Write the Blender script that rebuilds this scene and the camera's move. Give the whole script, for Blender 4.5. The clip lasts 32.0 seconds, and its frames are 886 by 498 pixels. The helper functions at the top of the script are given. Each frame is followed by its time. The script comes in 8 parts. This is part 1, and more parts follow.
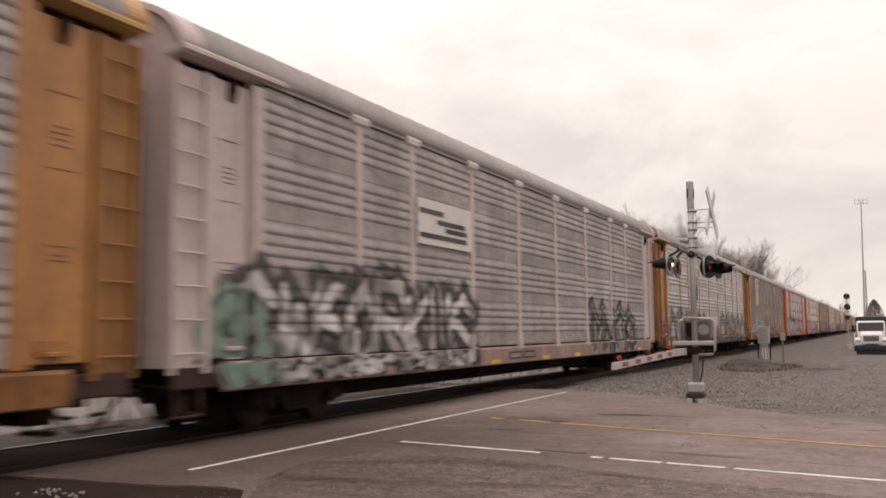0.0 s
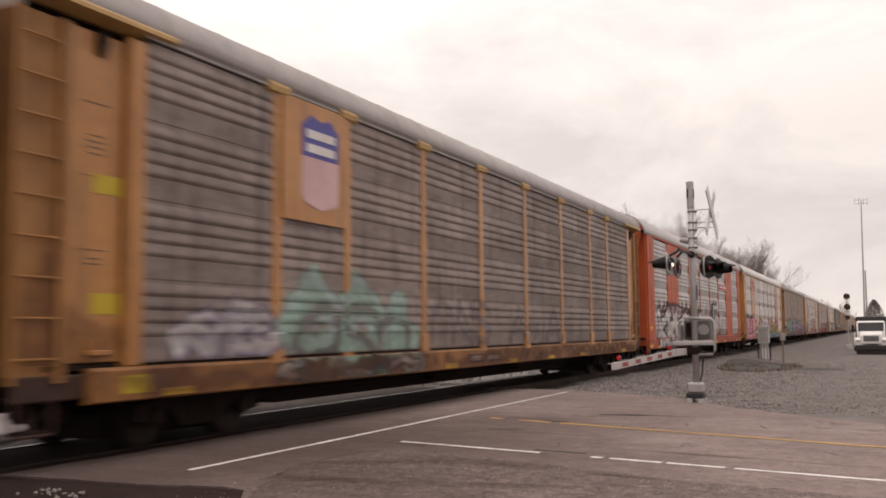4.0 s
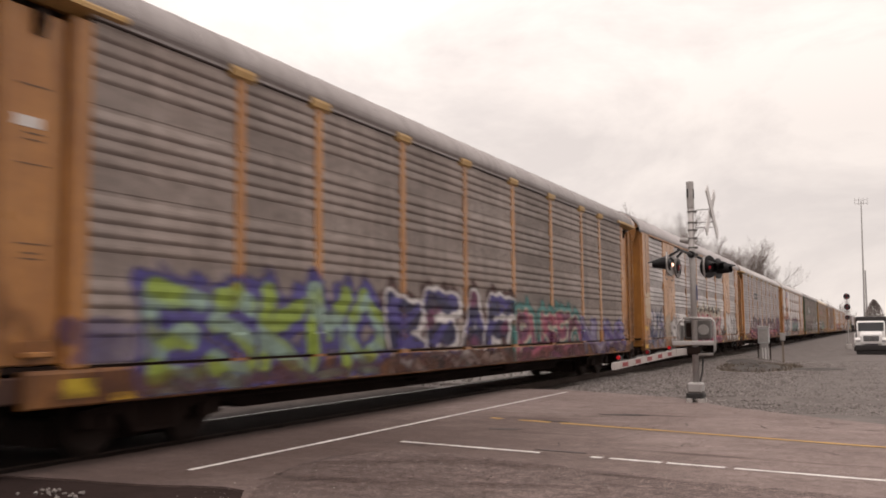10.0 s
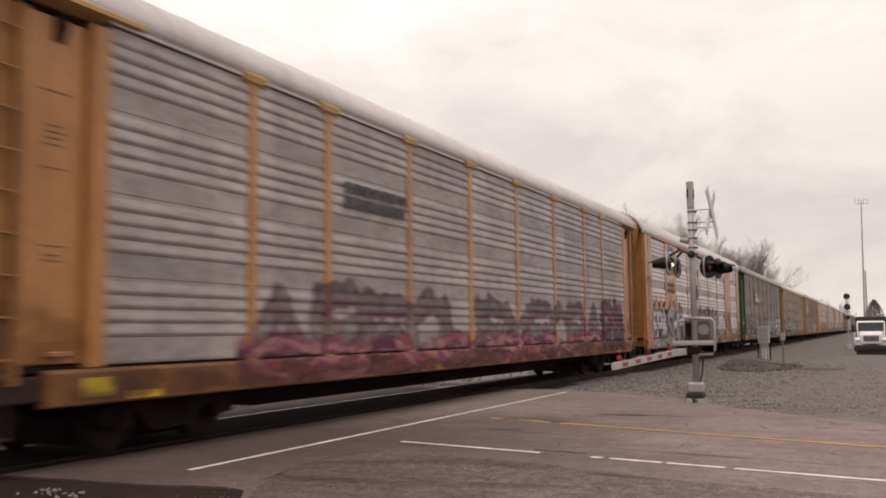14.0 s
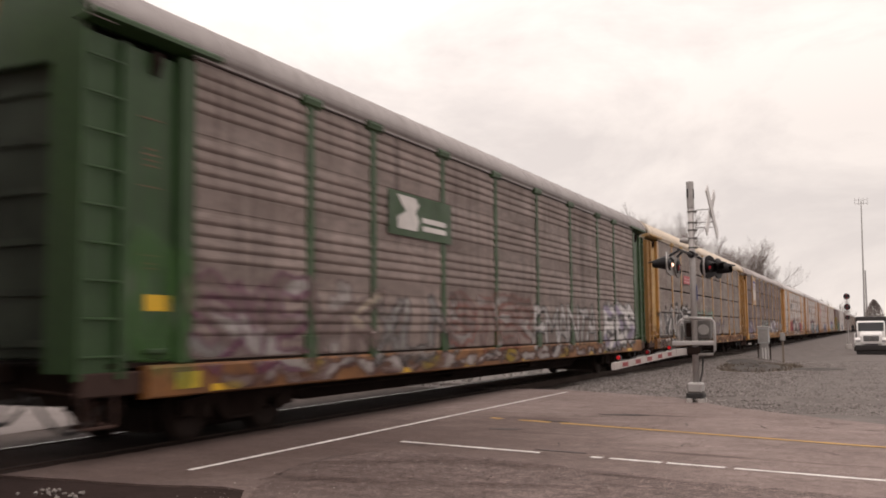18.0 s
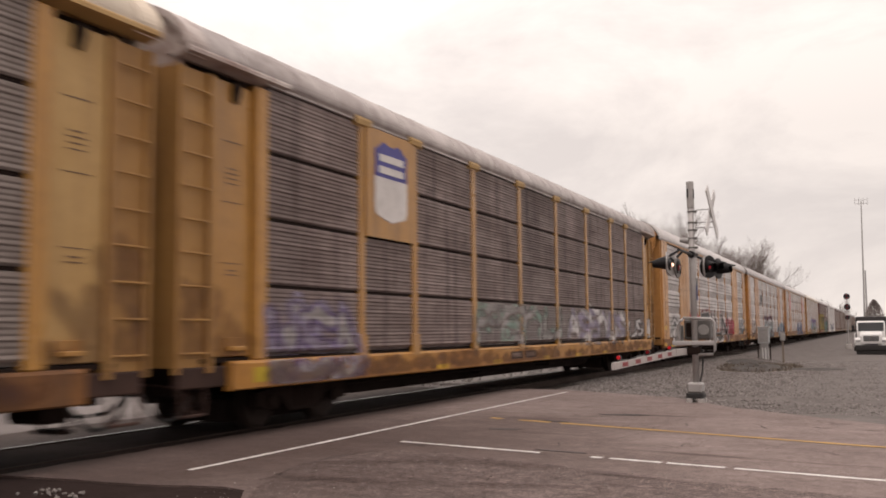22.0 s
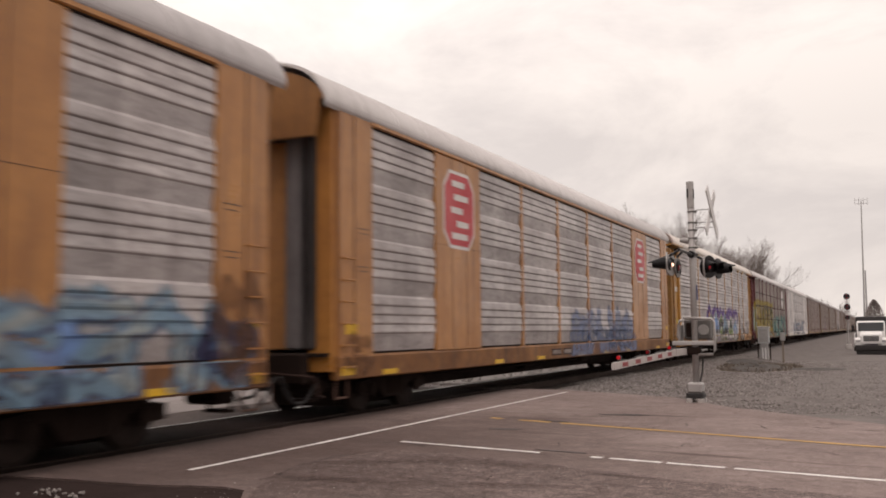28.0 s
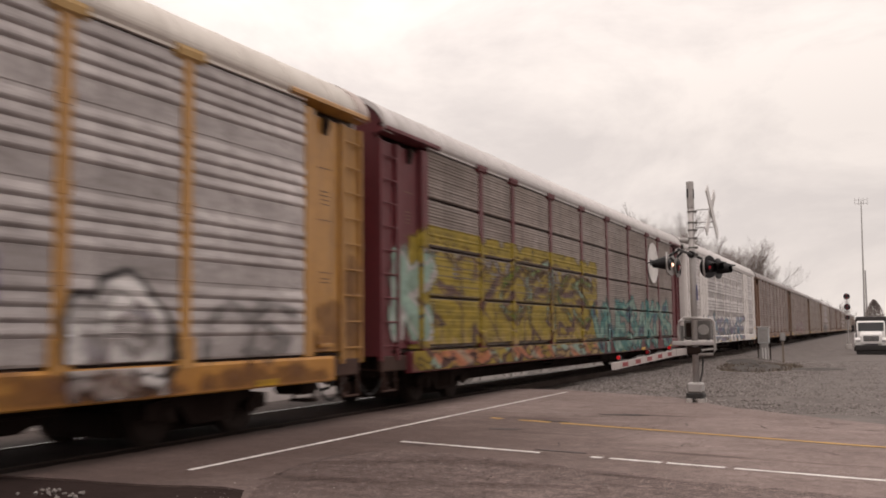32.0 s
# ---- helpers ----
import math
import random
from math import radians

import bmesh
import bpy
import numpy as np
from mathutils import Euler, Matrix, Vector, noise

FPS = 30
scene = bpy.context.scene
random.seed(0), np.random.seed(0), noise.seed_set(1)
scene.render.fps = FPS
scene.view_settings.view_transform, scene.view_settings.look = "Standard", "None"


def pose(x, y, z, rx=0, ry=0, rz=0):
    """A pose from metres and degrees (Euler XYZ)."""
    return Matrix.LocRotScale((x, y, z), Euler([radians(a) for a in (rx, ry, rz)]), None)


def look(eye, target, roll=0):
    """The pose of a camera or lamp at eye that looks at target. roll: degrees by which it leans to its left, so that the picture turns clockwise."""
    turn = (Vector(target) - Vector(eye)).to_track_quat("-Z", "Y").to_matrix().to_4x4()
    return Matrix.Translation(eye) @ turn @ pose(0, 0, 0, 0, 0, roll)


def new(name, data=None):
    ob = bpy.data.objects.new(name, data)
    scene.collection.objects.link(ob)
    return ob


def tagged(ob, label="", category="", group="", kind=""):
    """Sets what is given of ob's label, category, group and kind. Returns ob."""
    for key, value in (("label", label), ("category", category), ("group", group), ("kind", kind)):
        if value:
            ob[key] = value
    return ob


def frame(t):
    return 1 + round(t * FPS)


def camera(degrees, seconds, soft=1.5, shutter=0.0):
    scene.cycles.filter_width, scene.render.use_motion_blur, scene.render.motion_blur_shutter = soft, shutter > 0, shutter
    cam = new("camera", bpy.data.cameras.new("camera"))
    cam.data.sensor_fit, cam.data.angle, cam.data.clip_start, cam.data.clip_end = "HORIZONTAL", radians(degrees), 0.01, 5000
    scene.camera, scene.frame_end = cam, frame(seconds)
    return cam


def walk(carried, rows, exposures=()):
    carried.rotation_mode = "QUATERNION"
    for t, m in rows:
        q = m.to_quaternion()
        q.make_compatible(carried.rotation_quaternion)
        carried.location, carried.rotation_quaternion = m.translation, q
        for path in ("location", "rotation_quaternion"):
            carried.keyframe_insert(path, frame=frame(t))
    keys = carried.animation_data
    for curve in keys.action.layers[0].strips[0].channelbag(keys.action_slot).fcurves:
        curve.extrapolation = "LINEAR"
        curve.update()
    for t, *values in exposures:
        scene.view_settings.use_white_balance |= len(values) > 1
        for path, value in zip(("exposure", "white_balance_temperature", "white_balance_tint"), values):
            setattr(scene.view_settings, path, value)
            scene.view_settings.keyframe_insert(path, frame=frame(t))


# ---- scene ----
# ================= camera =================
EYE = (9.529, 0.0, 1.4464)
cam = camera(50.52, 32.0, soft=1.8, shutter=0.45)
walk(cam, [(0.0, pose(*EYE, 95.017, 0.578, 24.80)), (32.0, pose(*EYE, 95.017, 0.578, 24.80))], [(t, 0.5 * e, 6900, 20.0) for t, e in ((0.0, 0.16), (2.0, 0.12), (4.0, 0.11), (7.0, -0.03), (8.0, -0.05), (10.0, 0.11), (12.0, 0.06), (13.0, -0.03), (16.0, 0.0), (17.0, -0.06), (18.0, 0.13), (19.0, 0.18), (20.0, 0.18), (22.0, 0.10), (24.0, 0.02), (27.0, -0.03), (28.0, -0.03), (30.0, -0.15), (31.0, -0.12), (32.0, -0.06))])

# ================= sky and sun =================
world = bpy.data.worlds.new("overcast_sky")
scene.world = world
world.use_nodes = True
wn, wl = world.node_tree.nodes, world.node_tree.links
wn.clear()


def wnode(kind, **props):
    n = wn.new(kind)
    for k, v in props.items():
        n.inputs[k].default_value = v
    return n


sky = wnode("ShaderNodeTexSky")
sky.sky_type, sky.sun_disc = "NISHITA", False
sky.sun_elevation, sky.sun_rotation = radians(68), radians(150)
coord = wnode("ShaderNodeTexCoord")
stretch = wnode("ShaderNodeMapping")
stretch.inputs["Scale"].default_value = (1.6, 1.6, 3.4)
clouds = wnode("ShaderNodeTexNoise", Scale=1.9, Detail=8.0, Roughness=0.6, Distortion=0.35)
tone = wn.new("ShaderNodeValToRGB")
tone.color_ramp.elements[0].position, tone.color_ramp.elements[0].color = 0.40, (0.70, 0.69, 0.655, 1)
tone.color_ramp.elements[1].position, tone.color_ramp.elements[1].color = 0.58, (0.882, 0.868, 0.808, 1)
split = wn.new("ShaderNodeSeparateXYZ")
rise = wn.new("ShaderNodeMapRange")
rise.inputs["From Min"].default_value, rise.inputs["From Max"].default_value = 0.20, 0.85
rise.inputs["To Min"].default_value, rise.inputs["To Max"].default_value = 0.97, 2.0
lift = wn.new("ShaderNodeVectorMath")
lift.operation = "SCALE"
haze = wnode("ShaderNodeBackground", Strength=1.0)
blue = wnode("ShaderNodeBackground", Strength=0.05)
both = wnode("ShaderNodeMixShader", Fac=0.93)
wout = wn.new("ShaderNodeOutputWorld")
wl.new(coord.outputs["Generated"], stretch.inputs["Vector"])
wl.new(stretch.outputs["Vector"], clouds.inputs["Vector"])
wl.new(clouds.outputs["Fac"], tone.inputs["Fac"])
wl.new(coord.outputs["Generated"], split.inputs["Vector"])
wl.new(split.outputs["Z"], rise.inputs["Value"])
wl.new(tone.outputs["Color"], lift.inputs[0])
side = wn.new("ShaderNodeMapRange")
side.inputs["From Min"].default_value, side.inputs["From Max"].default_value = -1.0, 1.0
side.inputs["To Min"].default_value, side.inputs["To Max"].default_value = 1.26, 0.90
glow = wn.new("ShaderNodeMath")
glow.operation = "MULTIPLY"
wl.new(split.outputs["X"], side.inputs["Value"])
wl.new(rise.outputs["Result"], glow.inputs[0])
wl.new(side.outputs["Result"], glow.inputs[1])
wl.new(glow.outputs["Value"], lift.inputs["Scale"])
wl.new(lift.outputs["Vector"], haze.inputs["Color"])
wl.new(sky.outputs["Color"], blue.inputs["Color"])
wl.new(blue.outputs["Background"], both.inputs[1])
wl.new(haze.outputs["Background"], both.inputs[2])
wl.new(both.outputs["Shader"], wout.inputs["Surface"])

sun = new("sun", bpy.data.lights.new("sun", "SUN"))
sun.data.energy, sun.data.angle, sun.data.color = 0.75, radians(30), (1.0, 0.95, 0.9)
sun.matrix_world = look((8, -14, 60), (0, 0, 20))

# ================= materials =================
MATS = {}


def surface(name, colour, rough=0.7, metal=0.0, dark=None, blotch=0.5, fine=30.0, bump=0.15, streak=0.0, streak_col=(0.09, 0.06, 0.04), spread=0.0, stretch3=(1, 1, 1), glow=None, glow_power=0.0, spec=0.4, mottle=0.35, sheets=0.0, holes=0.0):
    """A procedural surface: base colour, a second tone in blotches, fine grain, run-down streaks and relief."""
    if name in MATS:
        return MATS[name]
    m = bpy.data.materials.new(name)
    m.use_nodes = True
    n, l = m.node_tree.nodes, m.node_tree.links
    b = n["Principled BSDF"]
    b.inputs["Roughness"].default_value, b.inputs["Metallic"].default_value = rough, metal
    b.inputs["Specular IOR Level"].default_value = spec
    dark = dark or tuple(c * 0.6 for c in colour)
    tc = n.new("ShaderNodeTexCoord")
    info = n.new("ShaderNodeObjectInfo")
    shift = n.new("ShaderNodeVectorMath")
    shift.operation = "MULTIPLY_ADD"
    l.new(info.outputs["Random"], shift.inputs[0])
    shift.inputs[1].default_value = (17.0, 31.0, 7.0)
    l.new(tc.outputs["Object"], shift.inputs[2])
    mp = n.new("ShaderNodeMapping")
    mp.inputs["Scale"].default_value = stretch3
    l.new(shift.outputs["Vector"], mp.inputs["Vector"])

    def noise_tex(scale, detail, rough_=0.6):
        t = n.new("ShaderNodeTexNoise")
        t.inputs["Scale"].default_value, t.inputs["Detail"].default_value, t.inputs["Roughness"].default_value = scale, detail, rough_
        l.new(mp.outputs["Vector"], t.inputs["Vector"])
        return t

    def mix(fac, c1, c2, blend="MIX"):
        x = n.new("ShaderNodeMix")
        x.data_type, x.blend_type = "RGBA", blend
        for sock, v in ((x.inputs["Factor"], fac), (x.inputs["A"], c1), (x.inputs["B"], c2)):
            if isinstance(v, (int, float)):
                sock.default_value = v
            elif isinstance(v, tuple):
                sock.default_value = (*v, 1)
            else:
                l.new(v, sock)
        return x.outputs["Result"]

    def ramp(src, lo, hi, a=0.0, z=1.0):
        r = n.new("ShaderNodeMapRange")
        r.inputs["From Min"].default_value, r.inputs["From Max"].default_value = lo, hi
        r.inputs["To Min"].default_value, r.inputs["To Max"].default_value = a, z
        l.new(src, r.inputs["Value"])
        return r.outputs["Result"]

    big = noise_tex(0.9, 4)
    small = noise_tex(fine, 3)
    mid = noise_tex(5.0, 5, 0.65)
    col = mix(ramp(big.outputs["Fac"], 0.35, 0.7, 0.0, blotch), colour, dark)
    col = mix(ramp(small.outputs["Fac"], 0.3, 0.7, 0.0, 0.35), col, tuple(c * 0.72 for c in colour))
    if mottle:
        col = mix(ramp(mid.outputs["Fac"], 0.45, 0.72, 0.0, mottle), col, tuple(c * 0.8 for c in dark))
    if streak:
        st = n.new("ShaderNodeMapping")
        st.inputs["Scale"].default_value = (3.0, 5.0, 0.35)
        l.new(shift.outputs["Vector"], st.inputs["Vector"])
        tx = n.new("ShaderNodeTexNoise")
        tx.inputs["Scale"].default_value, tx.inputs["Detail"].default_value = 1.0, 5.0
        l.new(st.outputs["Vector"], tx.inputs["Vector"])
        col = mix(ramp(tx.outputs["Fac"], 0.52, 0.75, 0.0, streak), col, streak_col)
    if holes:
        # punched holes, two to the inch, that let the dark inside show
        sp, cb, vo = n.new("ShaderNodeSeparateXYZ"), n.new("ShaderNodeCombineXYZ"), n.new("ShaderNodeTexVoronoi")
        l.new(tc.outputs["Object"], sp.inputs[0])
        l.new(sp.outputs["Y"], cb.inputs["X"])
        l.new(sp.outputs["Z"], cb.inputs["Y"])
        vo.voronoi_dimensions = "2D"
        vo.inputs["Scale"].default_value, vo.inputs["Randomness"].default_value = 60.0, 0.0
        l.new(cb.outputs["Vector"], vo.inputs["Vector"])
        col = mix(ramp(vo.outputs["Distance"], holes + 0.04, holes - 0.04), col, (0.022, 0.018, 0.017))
    if sheets:
        # upright sheets side by side, each of a tone of its own, with a dark lap between them
        axis = n.new("ShaderNodeSeparateXYZ")
        l.new(tc.outputs["Object"], axis.inputs["Vector"])
        place = n.new("ShaderNodeMath")
        place.operation = "MULTIPLY_ADD"
        l.new(axis.outputs["Y"], place.inputs[0])
        place.inputs[1].default_value, place.inputs[2].default_value = 1.06, 60.5
        number = n.new("ShaderNodeMath")
        number.operation = "FLOOR"
        l.new(place.outputs["Value"], number.inputs[0])
        key = n.new("ShaderNodeMath")
        key.operation = "MULTIPLY_ADD"
        l.new(info.outputs["Random"], key.inputs[0])
        key.inputs[1].default_value = 371.0
        l.new(number.outputs["Value"], key.inputs[2])
        chance = n.new("ShaderNodeTexWhiteNoise")
        chance.noise_dimensions = "1D"
        l.new(key.outputs["Value"], chance.inputs["W"])
        tint = n.new("ShaderNodeHueSaturation")
        l.new(ramp(chance.outputs["Value"], 0, 1, 1 - sheets, 1 + sheets), tint.inputs["Value"])
        l.new(col, tint.inputs["Color"])
        col = tint.outputs["Color"]
        part_ = n.new("ShaderNodeMath")
        part_.operation = "FRACT"
        l.new(place.outputs["Value"], part_.inputs[0])
        col = mix(ramp(part_.outputs["Value"], 0.0, 0.05, 0.45, 0.0), col, tuple(c * 0.45 for c in dark))
    if spread:
        hue = n.new("ShaderNodeHueSaturation")
        l.new(ramp(info.outputs["Random"], 0, 1, 1 - spread, 1 + spread), hue.inputs["Value"])
        l.new(col, hue.inputs["Color"])
        col = hue.outputs["Color"]
    l.new(col, b.inputs["Base Color"])
    if bump:
        bp = n.new("ShaderNodeBump")
        bp.inputs["Strength"].default_value, bp.inputs["Distance"].default_value = bump, 0.02
        l.new(small.outputs["Fac"], bp.inputs["Height"])
        l.new(bp.outputs["Normal"], b.inputs["Normal"])
    l.new(ramp(big.outputs["Fac"], 0.3, 0.7, max(rough - 0.12, 0.05), min(rough + 0.1, 1.0)), b.inputs["Roughness"])
    if glow:
        b.inputs["Emission Color"].default_value, b.inputs["Emission Strength"].default_value = (*glow, 1), glow_power
    MATS[name] = m
    return m


YEL = surface("yellow_paint", (0.44, 0.195, 0.050), 0.38, dark=(0.28, 0.108, 0.031), blotch=0.7, streak=0.75, streak_col=(0.13, 0.055, 0.025), bump=0.05, spread=0.08, spec=0.55, mottle=0.5)
YEL3 = surface("light_yellow_paint", (0.50, 0.245, 0.078), 0.42, dark=(0.38, 0.17, 0.05), blotch=0.7, streak=0.6, streak_col=(0.16, 0.075, 0.03), bump=0.05, spread=0.06, spec=0.5, mottle=0.5)
YEL2 = surface("bright_yellow_paint", (0.43, 0.212, 0.047), 0.38, dark=(0.30, 0.14, 0.032), streak=0.65, streak_col=(0.15, 0.075, 0.03), bump=0.05, spec=0.55, mottle=0.5, spread=0.05)
PINKW = surface("faded_white_paint", (0.56, 0.46, 0.445), 0.6, dark=(0.38, 0.29, 0.285), streak=0.35, streak_col=(0.26, 0.15, 0.12), bump=0.05)
ORANGE = surface("orange_red_paint", (0.45, 0.080, 0.022), 0.55, dark=(0.35, 0.056, 0.019), streak=0.35, streak_col=(0.12, 0.035, 0.02), bump=0.05)
GREEN = surface("green_paint", (0.026, 0.066, 0.020), 0.5, dark=(0.014, 0.036, 0.012), streak=0.5, streak_col=(0.03, 0.032, 0.022), bump=0.05, mottle=0.5)
MAROON = surface("maroon_paint", (0.12, 0.018, 0.023), 0.55, dark=(0.07, 0.016, 0.02), streak=0.3, streak_col=(0.04, 0.02, 0.02), bump=0.05)
WHITE = surface("white_paint", (0.66, 0.62, 0.60), 0.55, dark=(0.54, 0.49, 0.47), streak=0.3, streak_col=(0.33, 0.25, 0.21), bump=0.04)
BROWNP = surface("brown_paint", (0.20, 0.11, 0.075), 0.6, dark=(0.14, 0.08, 0.055), streak=0.3, bump=0.05)
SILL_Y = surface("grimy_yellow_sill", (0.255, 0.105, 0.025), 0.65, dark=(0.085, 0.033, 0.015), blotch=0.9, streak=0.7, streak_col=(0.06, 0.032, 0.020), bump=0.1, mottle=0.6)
# Yellow for the far cars, with the greying of haze mixed into it.
YEL_F = surface("hazed_yellow_paint", (0.205, 0.132, 0.090), 0.5, dark=(0.15, 0.092, 0.065), streak=0.5, streak_col=(0.10, 0.06, 0.045), bump=0.05, spec=0.4)
SILL_C = surface("clean_yellow_sill", (0.43, 0.20, 0.036), 0.5, dark=(0.31, 0.13, 0.026), blotch=0.7, streak=0.5, streak_col=(0.14, 0.06, 0.025), bump=0.06, mottle=0.5)
SILL_O = surface("grimy_orange_sill", (0.38, 0.064, 0.021), 0.65, dark=(0.20, 0.040, 0.019), blotch=0.9, streak=0.6, streak_col=(0.07, 0.03, 0.02), bump=0.1)
SILL_P = surface("grimy_pink_sill", (0.34, 0.22, 0.19), 0.65, dark=(0.20, 0.125, 0.105), blotch=0.9, streak=0.6, streak_col=(0.10, 0.06, 0.05), bump=0.1)
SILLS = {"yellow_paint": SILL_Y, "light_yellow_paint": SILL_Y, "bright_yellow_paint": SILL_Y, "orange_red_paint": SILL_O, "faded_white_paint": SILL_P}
# End doors: grime, plus the shade between cars put into the colour.
DOOR_Y = surface("shaded_grimy_yellow_door", (0.23, 0.108, 0.031), 0.7, dark=(0.09, 0.042, 0.018), blotch=0.9, streak=0.7, streak_col=(0.05, 0.028, 0.016), mottle=0.6)
DOOR_G = surface("shaded_grimy_green_door", (0.014, 0.028, 0.012), 0.7, dark=(0.008, 0.014, 0.008), blotch=0.9, streak=0.5, streak_col=(0.05, 0.05, 0.042))
RUSTY = surface("dark_rusty_steel", (0.055, 0.024, 0.016), 0.85, dark=(0.022, 0.012, 0.010), blotch=0.9, bump=0.2)
CREAM_CAP = surface("cream_end_cap", (0.62, 0.54, 0.45), 0.65, dark=(0.45, 0.36, 0.28), blotch=0.7, streak=0.5, streak_col=(0.22, 0.12, 0.07), mottle=0.5)
PEEL = surface("peeling_white_paint", (0.56, 0.50, 0.47), 0.65, dark=(0.17, 0.075, 0.05), blotch=0.8, streak=0.6, streak_col=(0.14, 0.06, 0.045), mottle=0.7)
GRIME = surface("brown_grime", (0.11, 0.055, 0.038), 0.85, dark=(0.05, 0.03, 0.025), blotch=0.9, bump=0.2)
PUNCHED = {}


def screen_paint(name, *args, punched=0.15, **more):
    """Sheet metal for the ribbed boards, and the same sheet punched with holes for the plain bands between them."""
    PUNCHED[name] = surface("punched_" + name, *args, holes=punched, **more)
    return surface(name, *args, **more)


SCR_L = screen_paint("light_galvanised_screen", (0.48, 0.435, 0.428), 0.42, 0.25, dark=(0.24, 0.21, 0.205), blotch=0.8, streak=0.45, streak_col=(0.20, 0.165, 0.155), spread=0.07, stretch3=(1, 0.5, 1.8), mottle=0.75, sheets=0.11, punched=0.13)
SCR_LL = screen_paint("bright_galvanised_screen", (0.545, 0.497, 0.49), 0.42, 0.25, dark=(0.40, 0.36, 0.355), blotch=0.7, streak=0.4, streak_col=(0.30, 0.26, 0.25), spread=0.05, stretch3=(1, 0.5, 1.8), mottle=0.7, sheets=0.11, punched=0.28)
SCR_LM = screen_paint("clean_galvanised_screen", (0.44, 0.40, 0.395), 0.42, 0.25, dark=(0.31, 0.275, 0.27), blotch=0.8, streak=0.4, streak_col=(0.23, 0.19, 0.18), spread=0.05, stretch3=(1, 0.5, 1.8), mottle=0.75, sheets=0.11, punched=0.13)
SCR_M = screen_paint("grey_galvanised_screen", (0.40, 0.357, 0.35), 0.65, 0.1, dark=(0.22, 0.194, 0.19), blotch=0.7, streak=0.4, streak_col=(0.16, 0.13, 0.12), spread=0.07, stretch3=(1, 0.5, 1.8), mottle=0.75, sheets=0.11)
SCR_W = screen_paint("weathered_screen", (0.275, 0.227, 0.205), 0.7, 0.1, dark=(0.172, 0.136, 0.12), blotch=0.8, streak=0.5, streak_col=(0.10, 0.07, 0.06), spread=0.08, stretch3=(1, 0.5, 1.8), mottle=0.75, sheets=0.11)
SCR_B = screen_paint("brown_grimy_screen", (0.27, 0.213, 0.195), 0.7, 0.1, dark=(0.155, 0.117, 0.105), blotch=0.8, streak=0.85, streak_col=(0.07, 0.048, 0.042), spread=0.08, stretch3=(1, 0.5, 1.8), mottle=0.75, sheets=0.11)
SCR_BD = screen_paint("dark_brown_screen", (0.215, 0.162, 0.150), 0.7, 0.1, dark=(0.115, 0.082, 0.076), blotch=0.9, streak=0.95, streak_col=(0.045, 0.028, 0.026), spread=0.08, stretch3=(1, 0.5, 1.8), mottle=0.75, sheets=0.13)
ROOF_G = surface("grey_roof", (0.36, 0.33, 0.325), 0.75, 0.05, dark=(0.27, 0.245, 0.24), streak=0.4, streak_col=(0.13, 0.11, 0.10), bump=0.05, spec=0.25)
ROOF_L = surface("light_grey_roof", (0.48, 0.45, 0.45), 0.75, 0.05, dark=(0.40, 0.37, 0.37), streak=0.4, streak_col=(0.20, 0.175, 0.165), bump=0.05, spec=0.25)
ROOF_W = surface("white_roof", (0.59, 0.56, 0.55), 0.75, 0.0, dark=(0.49, 0.46, 0.455), streak=0.4, streak_col=(0.27, 0.24, 0.225), bump=0.05, spec=0.25)
ROOF_P = surface("patchy_roof", (0.52, 0.47, 0.455), 0.65, dark=(0.20, 0.16, 0.15), blotch=0.85, streak=0.5, streak_col=(0.62, 0.57, 0.55), mottle=0.5, bump=0.05)
ROOF_I = surface("ivory_roof", (0.70, 0.65, 0.60), 0.75, 0.0, dark=(0.62, 0.57, 0.52), streak=0.35, streak_col=(0.34, 0.29, 0.25), bump=0.05, spec=0.25)
ROOF_C = surface("cream_roof", (0.68, 0.585, 0.48), 0.75, 0.0, dark=(0.60, 0.50, 0.40), streak=0.35, streak_col=(0.34, 0.26, 0.20), bump=0.05, spec=0.25)
UNDER = surface("grimy_underframe", (0.021, 0.012, 0.0095), 0.95, dark=(0.010, 0.0065, 0.0055), bump=0.2, spec=0.15)
WHEELM = surface("wheel_steel", (0.027, 0.0165, 0.0135), 0.85, 0.0, dark=(0.014, 0.0095, 0.008), bump=0.1, spec=0.2)
# Darker, streaked yellow for ladders and end caps.
YEL_D = surface("streaked_dark_yellow_paint", (0.33, 0.148, 0.040), 0.55, dark=(0.175, 0.072, 0.024), blotch=0.8, streak=0.7, streak_col=(0.085, 0.038, 0.02), bump=0.06)
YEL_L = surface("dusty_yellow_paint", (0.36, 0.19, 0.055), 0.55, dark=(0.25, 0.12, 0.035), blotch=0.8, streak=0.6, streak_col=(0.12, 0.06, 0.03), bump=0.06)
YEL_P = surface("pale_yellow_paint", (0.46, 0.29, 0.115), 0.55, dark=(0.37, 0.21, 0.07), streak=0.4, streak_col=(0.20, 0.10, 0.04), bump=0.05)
SEAL = surface("dark_door_seal", (0.045, 0.039, 0.039), 0.8, dark=(0.02, 0.018, 0.018), blotch=0.9, streak=0.4, streak_col=(0.14, 0.125, 0.125), spec=0.2)
SEAL_G = surface("weathered_grey_seal", (0.20, 0.18, 0.182), 0.7, dark=(0.10, 0.09, 0.092), blotch=0.9, streak=0.6, streak_col=(0.06, 0.05, 0.05))
BLACKR = surface("black_rubber", (0.03, 0.028, 0.028), 0.7)
REFL = surface("reflector_yellow", (0.72, 0.42, 0.02), 0.4, bump=0)
STENCIL = surface("faded_stencil", (0.15, 0.085, 0.05), 0.6, bump=0)
